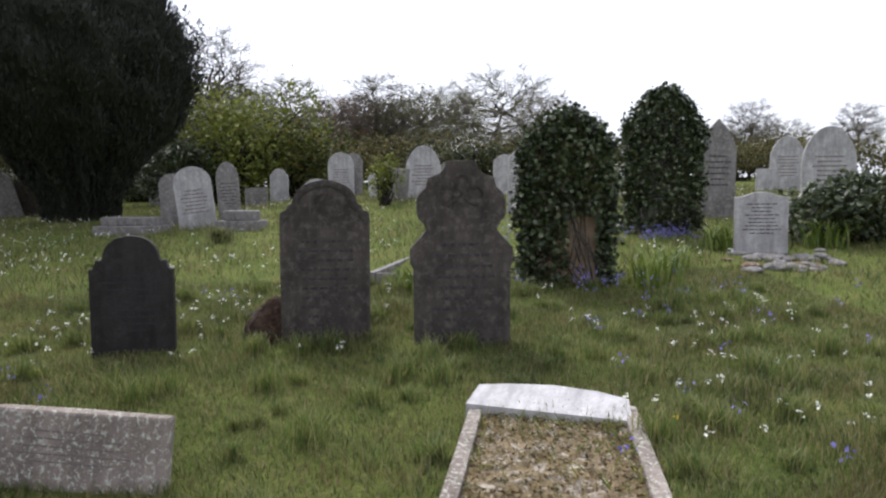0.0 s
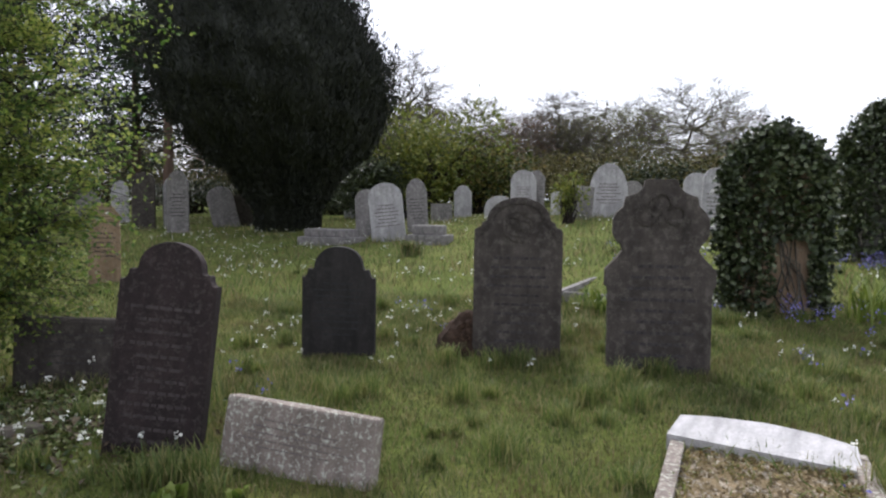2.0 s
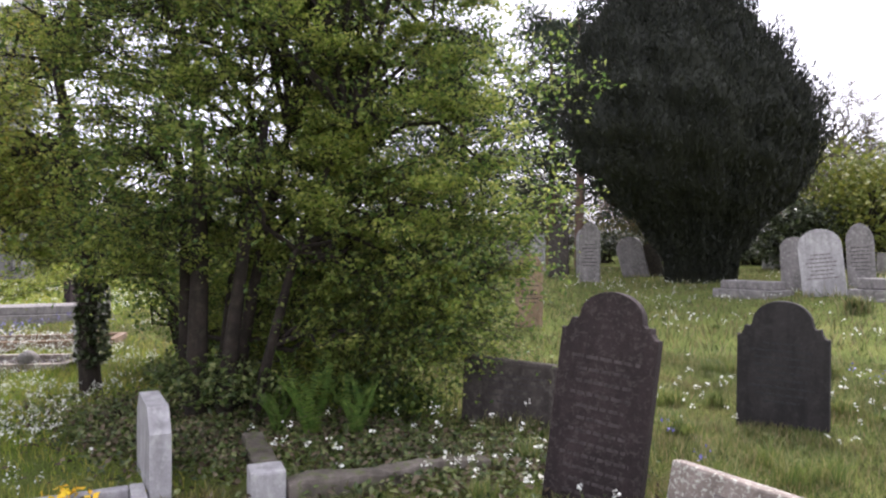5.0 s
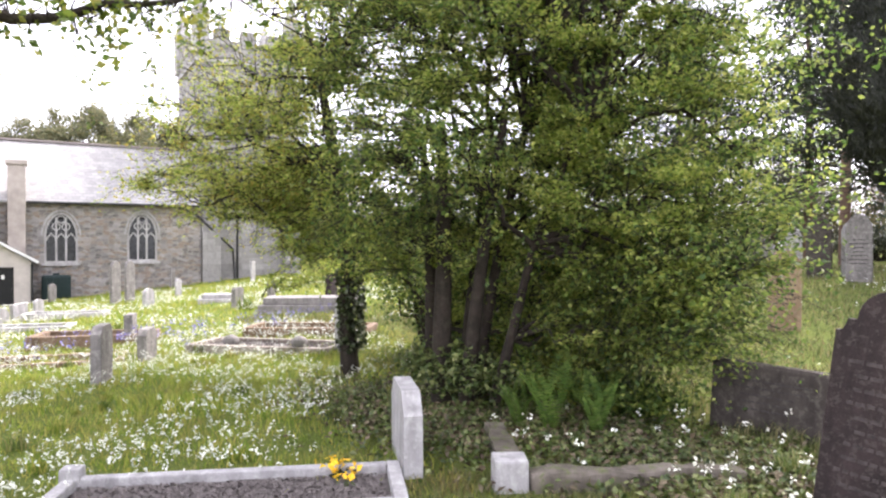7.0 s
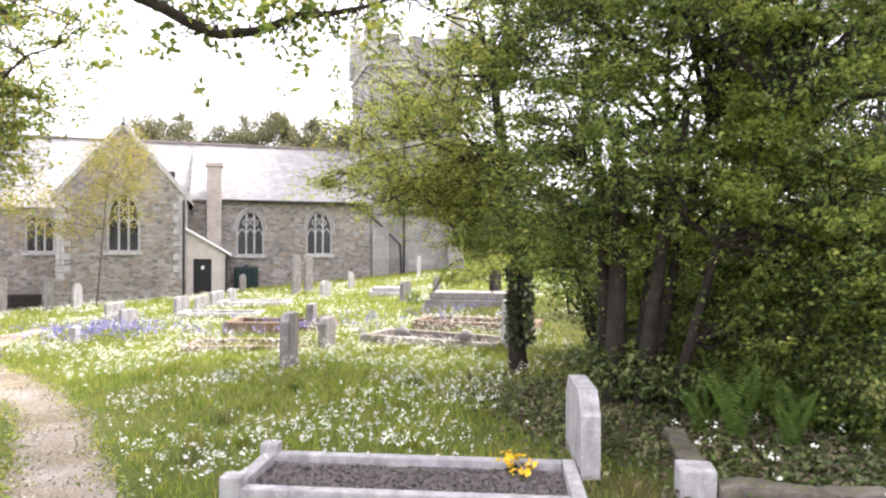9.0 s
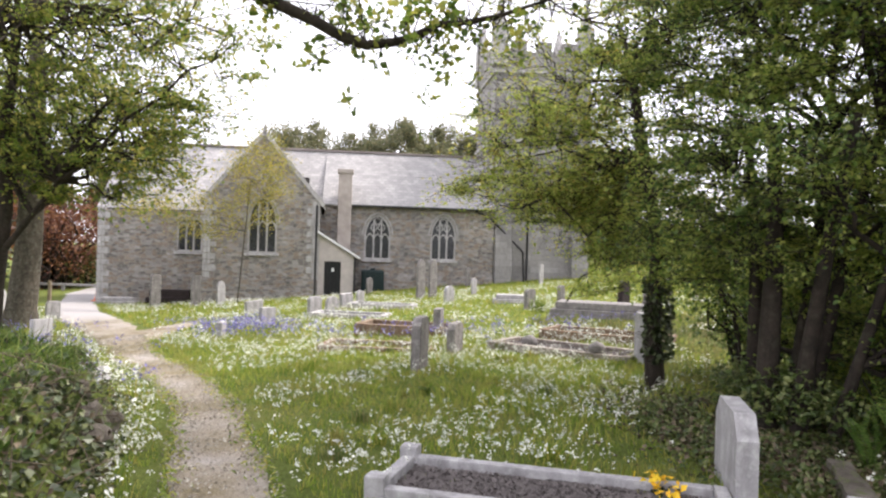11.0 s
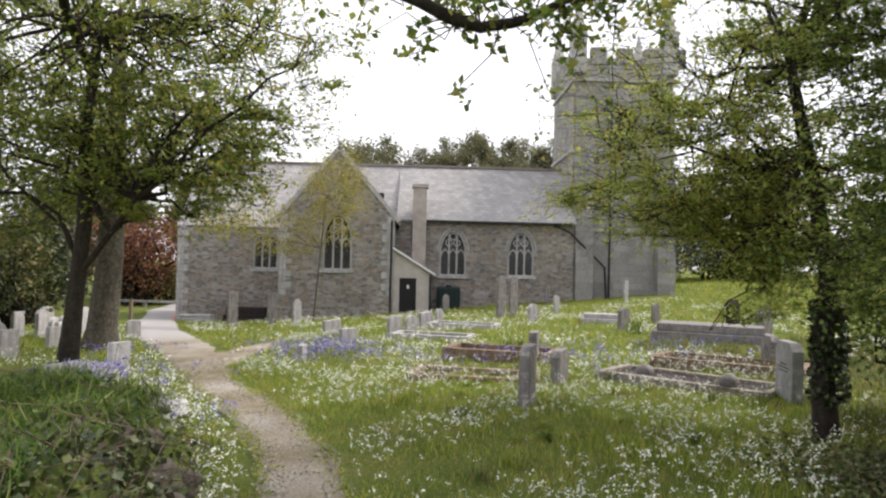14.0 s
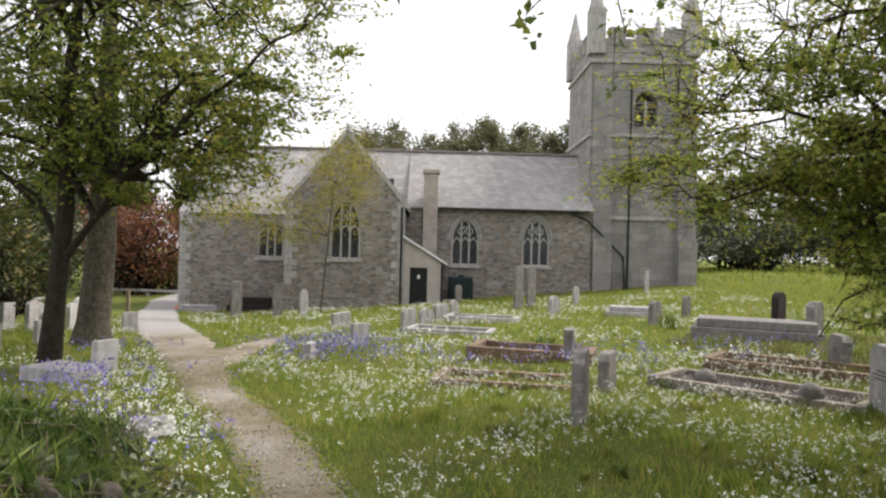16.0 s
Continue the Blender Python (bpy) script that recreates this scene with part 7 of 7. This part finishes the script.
pick = rng.integers(len(v) // 6, len(v), 34000)
keep = ((v[pick, 2] - ground(v[pick, 0], v[pick, 1])) > 0.03) & ((v[pick, 0] < -6.0) | (rng.random(len(pick)) < np.where(by.ravel()[pick] < -2.4, 1.0, 0.4)))
p = v[pick][keep] + rng.normal(size=(keep.sum(), 3)) * np.array([0.06, 0.06, 0.02]) + np.array([0, 0, 0.07])
lv, lq = leaf_arrays(rng, p, 0.24, 0.0, 0.045, np.array([[0, 0, 1.6]]))
tagged(soup("bank_grass", lv, lq, BANK_GRASS), "long grass growing through the ivy", "grass", kind="stuff")
rng = np.random.default_rng(29)
stalks = []
face = np.flatnonzero((bx.ravel() > -7.6) & (bz.ravel() - ground(bx.ravel(), by.ravel()) > 0.12) & (bx.ravel() < -3.4))
for k in rng.choice(face, 380):
    c = v[k] + np.array([0, 0, 0.06])
    stalks.append(bend(rng, c, c + np.array([rng.normal(0.05, 0.16), rng.normal(0.12, 0.16), rng.uniform(-0.22, 0.12)]), 0.0045, 0.002, 5, 0.5))
tagged(tubes("dead_stalks", stalks, 4, plain("dry_stalk", (0.11, 0.085, 0.06), 0.95, 0, 0.4, 30)), "tangle of dry brown stalks over the bank", "stalks", kind="stuff")
for k, (x, d, s) in enumerate(((-4.45, 0.8, 0.09), (-4.2, 0.62, 0.10), (-4.05, 0.9, 0.09), (-6.15, 0.35, 0.15), (-6.3, 0.75, 0.13), (-6.0, 0.6, 0.12), (-6.45, 0.25, 0.12), (-5.8, 0.3, 0.14), (-5.6, 0.7, 0.12), (-6.7, 0.5, 0.11), (-9.85, 0.45, 0.2))):
    e = float(np.interp(-x, -PX[:, 0], PX[:, 1]) - np.interp(-x, -PX[:, 0], PX[:, 2]) / 2 - 0.22)
    kk = np.argmin((bx - x) ** 2 + (by - (e - d)) ** 2)
    z = float(bz.ravel()[kk]) if x > -8.5 else gz(x, e - d)
    rock = bmesh.new()
    bmesh.ops.create_icosphere(rock, subdivisions=3, radius=s)
    for w in rock.verts:
        w.co = Vector((w.co.x, w.co.y * 0.8, w.co.z * 0.7)) * (1 + 0.7 * noise.noise(w.co * 9 + Vector((k, 0, 0))))
    o = part("rock", rock, MOSSY if k < 10 else PALE_STONE)
    o.matrix_world = pose(x, e - d, z + s * 0.2, 10 * k, 0, 47 * k)
    tagged(o, "rough mossy field stone in the bank" if k < 10 else "pale stone lying in the flowers", "rock", "stones in the bank")

for k, (x, y, w, h) in enumerate(((-17.0, -9.6, 0.5, 0.6), (-17.9, -10.4, 0.55, 0.75), (-16.4, -10.0, 0.45, 0.55), (-19.5, -11.6, 0.55, 0.8), (-21.2, -12.6, 0.6, 0.8), (-15.6, -9.3, 0.5, 0.5), (-23.5, -13.2, 0.55, 0.8), (-22.6, -11.6, 0.5, 0.7), (-25.5, -13.4, 0.6, 0.9), (-20.9, -10.5, 0.45, 0.6), (-22.0, -11.0, 0.5, 0.75), (-24.2, -11.7, 0.5, 0.8), (-19.6, -10.0, 0.45, 0.55), (-26.4, -12.6, 0.55, 0.9), (-23.2, -12.3, 0.5, 0.85))):
    headstone(("flat", "round", "chamfer")[k % 3], w, h, 0.12, at(x, y, -12 + 5 * (k % 4), (k % 3) - 1), MARBLE if k % 2 else PALE_STONE, "white marble headstone under the trees" if k % 2 else "pale stone headstone under the trees", group="pale graves under the sycamores")
slabs = thing("grave_slab", lay(-13.6, -6.3, -20), "dark kerbed grave edge with flower pots", "grave slab")
part("slab", box_bm(-0.35, 0.35, -0.5, 0.5, -0.1, 0.2, 0.03), PALE_STONE, slabs)
rng = np.random.default_rng(77)
n = 9000
px_ = -rng.uniform(3.5, 16, n) ** 1.0
py_ = np.interp(-px_, -PX[:, 0], PX[:, 1]) + rng.uniform(-0.5, 0.5, n) * np.interp(-px_, -PX[:, 0], PX[:, 2]) * 1.05
gv, gq2 = leaf_arrays(rng, np.stack([px_, py_, ground(px_, py_) + 0.034], -1), 0.022, 2.0, 0.9)
tagged(soup("loose_gravel", gv, gq2, PEBBLE), "loose grey grit on the footpath", "gravel", kind="stuff")
n = 2500
px_ = -rng.uniform(3.5, 14, n)
sd = rng.choice([-1, 1], n)
py_ = np.interp(-px_, -PX[:, 0], PX[:, 1]) + sd * (0.5 * np.interp(-px_, -PX[:, 0], PX[:, 2]) - np.abs(rng.normal(0, 0.09, n)))
gv, gq2 = leaf_arrays(rng, np.stack([px_, py_, ground(px_, py_) + 0.04], -1), 0.06, 0.5, 0.2)
tagged(soup("edge_grass", gv, gq2, GRASS_LIGHT), "short grass creeping over the path edge", "grass", kind="stuff")

# soil heap behind the middle headstone, rubble by the pale stone, pansies, far marker
heap = bmesh.new()
bmesh.ops.create_icosphere(heap, subdivisions=4, radius=0.31)
for w in heap.verts:
    w.co = Vector((w.co.x * (1.15 - 0.9 * max(0, w.co.z)), w.co.y * 0.8, max(-0.05, w.co.z) * 1.25)) * (1 + 0.25 * noise.noise(w.co * 4) + 0.12 * noise.noise(w.co * 19))
tagged(part("earth_mound", heap, plain("red_brown_soil", (0.05, 0.032, 0.022), 1.0, 0, 0.6, 15)), "red-brown heap of earth and dead moss against a headstone", "soil heap").matrix_world = pose(-0.90, 6.62, gz(-0.90, 6.62) - 0.02)
rng = np.random.default_rng(16)
hd = rng.normal(size=(2600, 3))
hd /= np.linalg.norm(hd, axis=1)[:, None]
hd = hd[hd[:, 2] > 0] * np.array([0.33, 0.25, 0.4])
hv, hq = leaf_arrays(rng, hd * np.array([1, 1, 1]) * (1 - 0.25 * hd[:, 2:3]) + np.array([-0.9, 6.62, gz(-0.9, 6.62)]), 0.07, 0.0, 0.12, np.array([[0, -0.3, -0.5]]))
tagged(soup("dead_moss", hv, hq, leaf_mat("red_brown_moss", [(0.04, 0.022, 0.014), (0.075, 0.042, 0.026), (0.11, 0.065, 0.04)], 0.95, 0.1)), "dead red-brown moss over a soil heap", "moss", kind="stuff")
rng = np.random.default_rng(15)
for k in range(46):
    x, y = 5.9 + rng.normal(0, 0.5), 9.5 + rng.normal(0, 0.35)
    r = rng.uniform(0.05, 0.13)
    b = bmesh.new()
    bmesh.ops.create_icosphere(b, subdivisions=2, radius=r)
    for w in b.verts:
        w.co = Vector((w.co.x * 1.5, w.co.y, w.co.z * 0.5)) * (1 + 0.4 * noise.noise(w.co * 9 + Vector((k, 3, 0))))
    tagged(part("stone", b, GREY_STONE if k % 4 else BROWN_KERB), "broken grey stone from a collapsed grave edging", "stone", "rubble round the pale headstone").matrix_world = pose(x, y, gz(x, y) + r * 0.15, 0, 0, rng.uniform(0, 360))
pot = thing("pansies", pose(-4.98, 1.78, gz(-4.98, 1.78) + 0.05), "orange and yellow pansies planted on a grave", "flowers")
p = rng.normal(size=(60, 3)) * np.array([0.09, 0.05, 0.03]) + np.array([0, 0, 0.04])
soup("bloom", *leaf_arrays(rng, p, 0.05, 0.6, 0.95), YELLOW_PETAL, pot, "orange-yellow petals")["kind"] = "stuff"
soup("leaves", *leaf_arrays(rng, p * np.array([1.1, 1.1, 0.5]) - np.array([0, 0, 0.02]), 0.05, 0.5, 0.7), IVY, pot)
cone = thing("traffic_cone", pose(-39.6, -14.0, gz(-39.6, -14.0) + 0.03), "orange plastic marker standing on the lane", "traffic cone")
b = bmesh.new()
bmesh.ops.create_cone(b, cap_ends=True, segments=20, radius1=0.26, radius2=0.06, depth=0.72)
for w in b.verts:
    w.co.z += 0.4
part("body", b, ORANGE, cone)
part("base", box_bm(-0.3, 0.3, -0.3, 0.3, 0, 0.05, 0.02), ORANGE, cone)
far_wall = thing("low_wall", pose(-48, -19.2, gz(-48, -19.2), 0, 0, 80), "low pale rail along the lane", "wall")
part("rail", box_bm(-3, 3, -0.1, 0.1, 0.3, 0.45, 0.02), PALE_STONE, far_wall)
for u in (-2.6, 0, 2.6):
    part("post", box_bm(u - 0.08, u + 0.08, -0.08, 0.08, -0.3, 0.3, 0.01), PALE_STONE, far_wall)
post = thing("wooden_post", pose(-25.5, -10.6, gz(-25.5, -10.6)), "thin wooden post beside the lane", "post")
part("shaft", box_bm(-0.05, 0.05, -0.05, 0.05, -0.2, 1.2, 0.01), plain("old_wood", (0.2, 0.16, 0.11)), post)
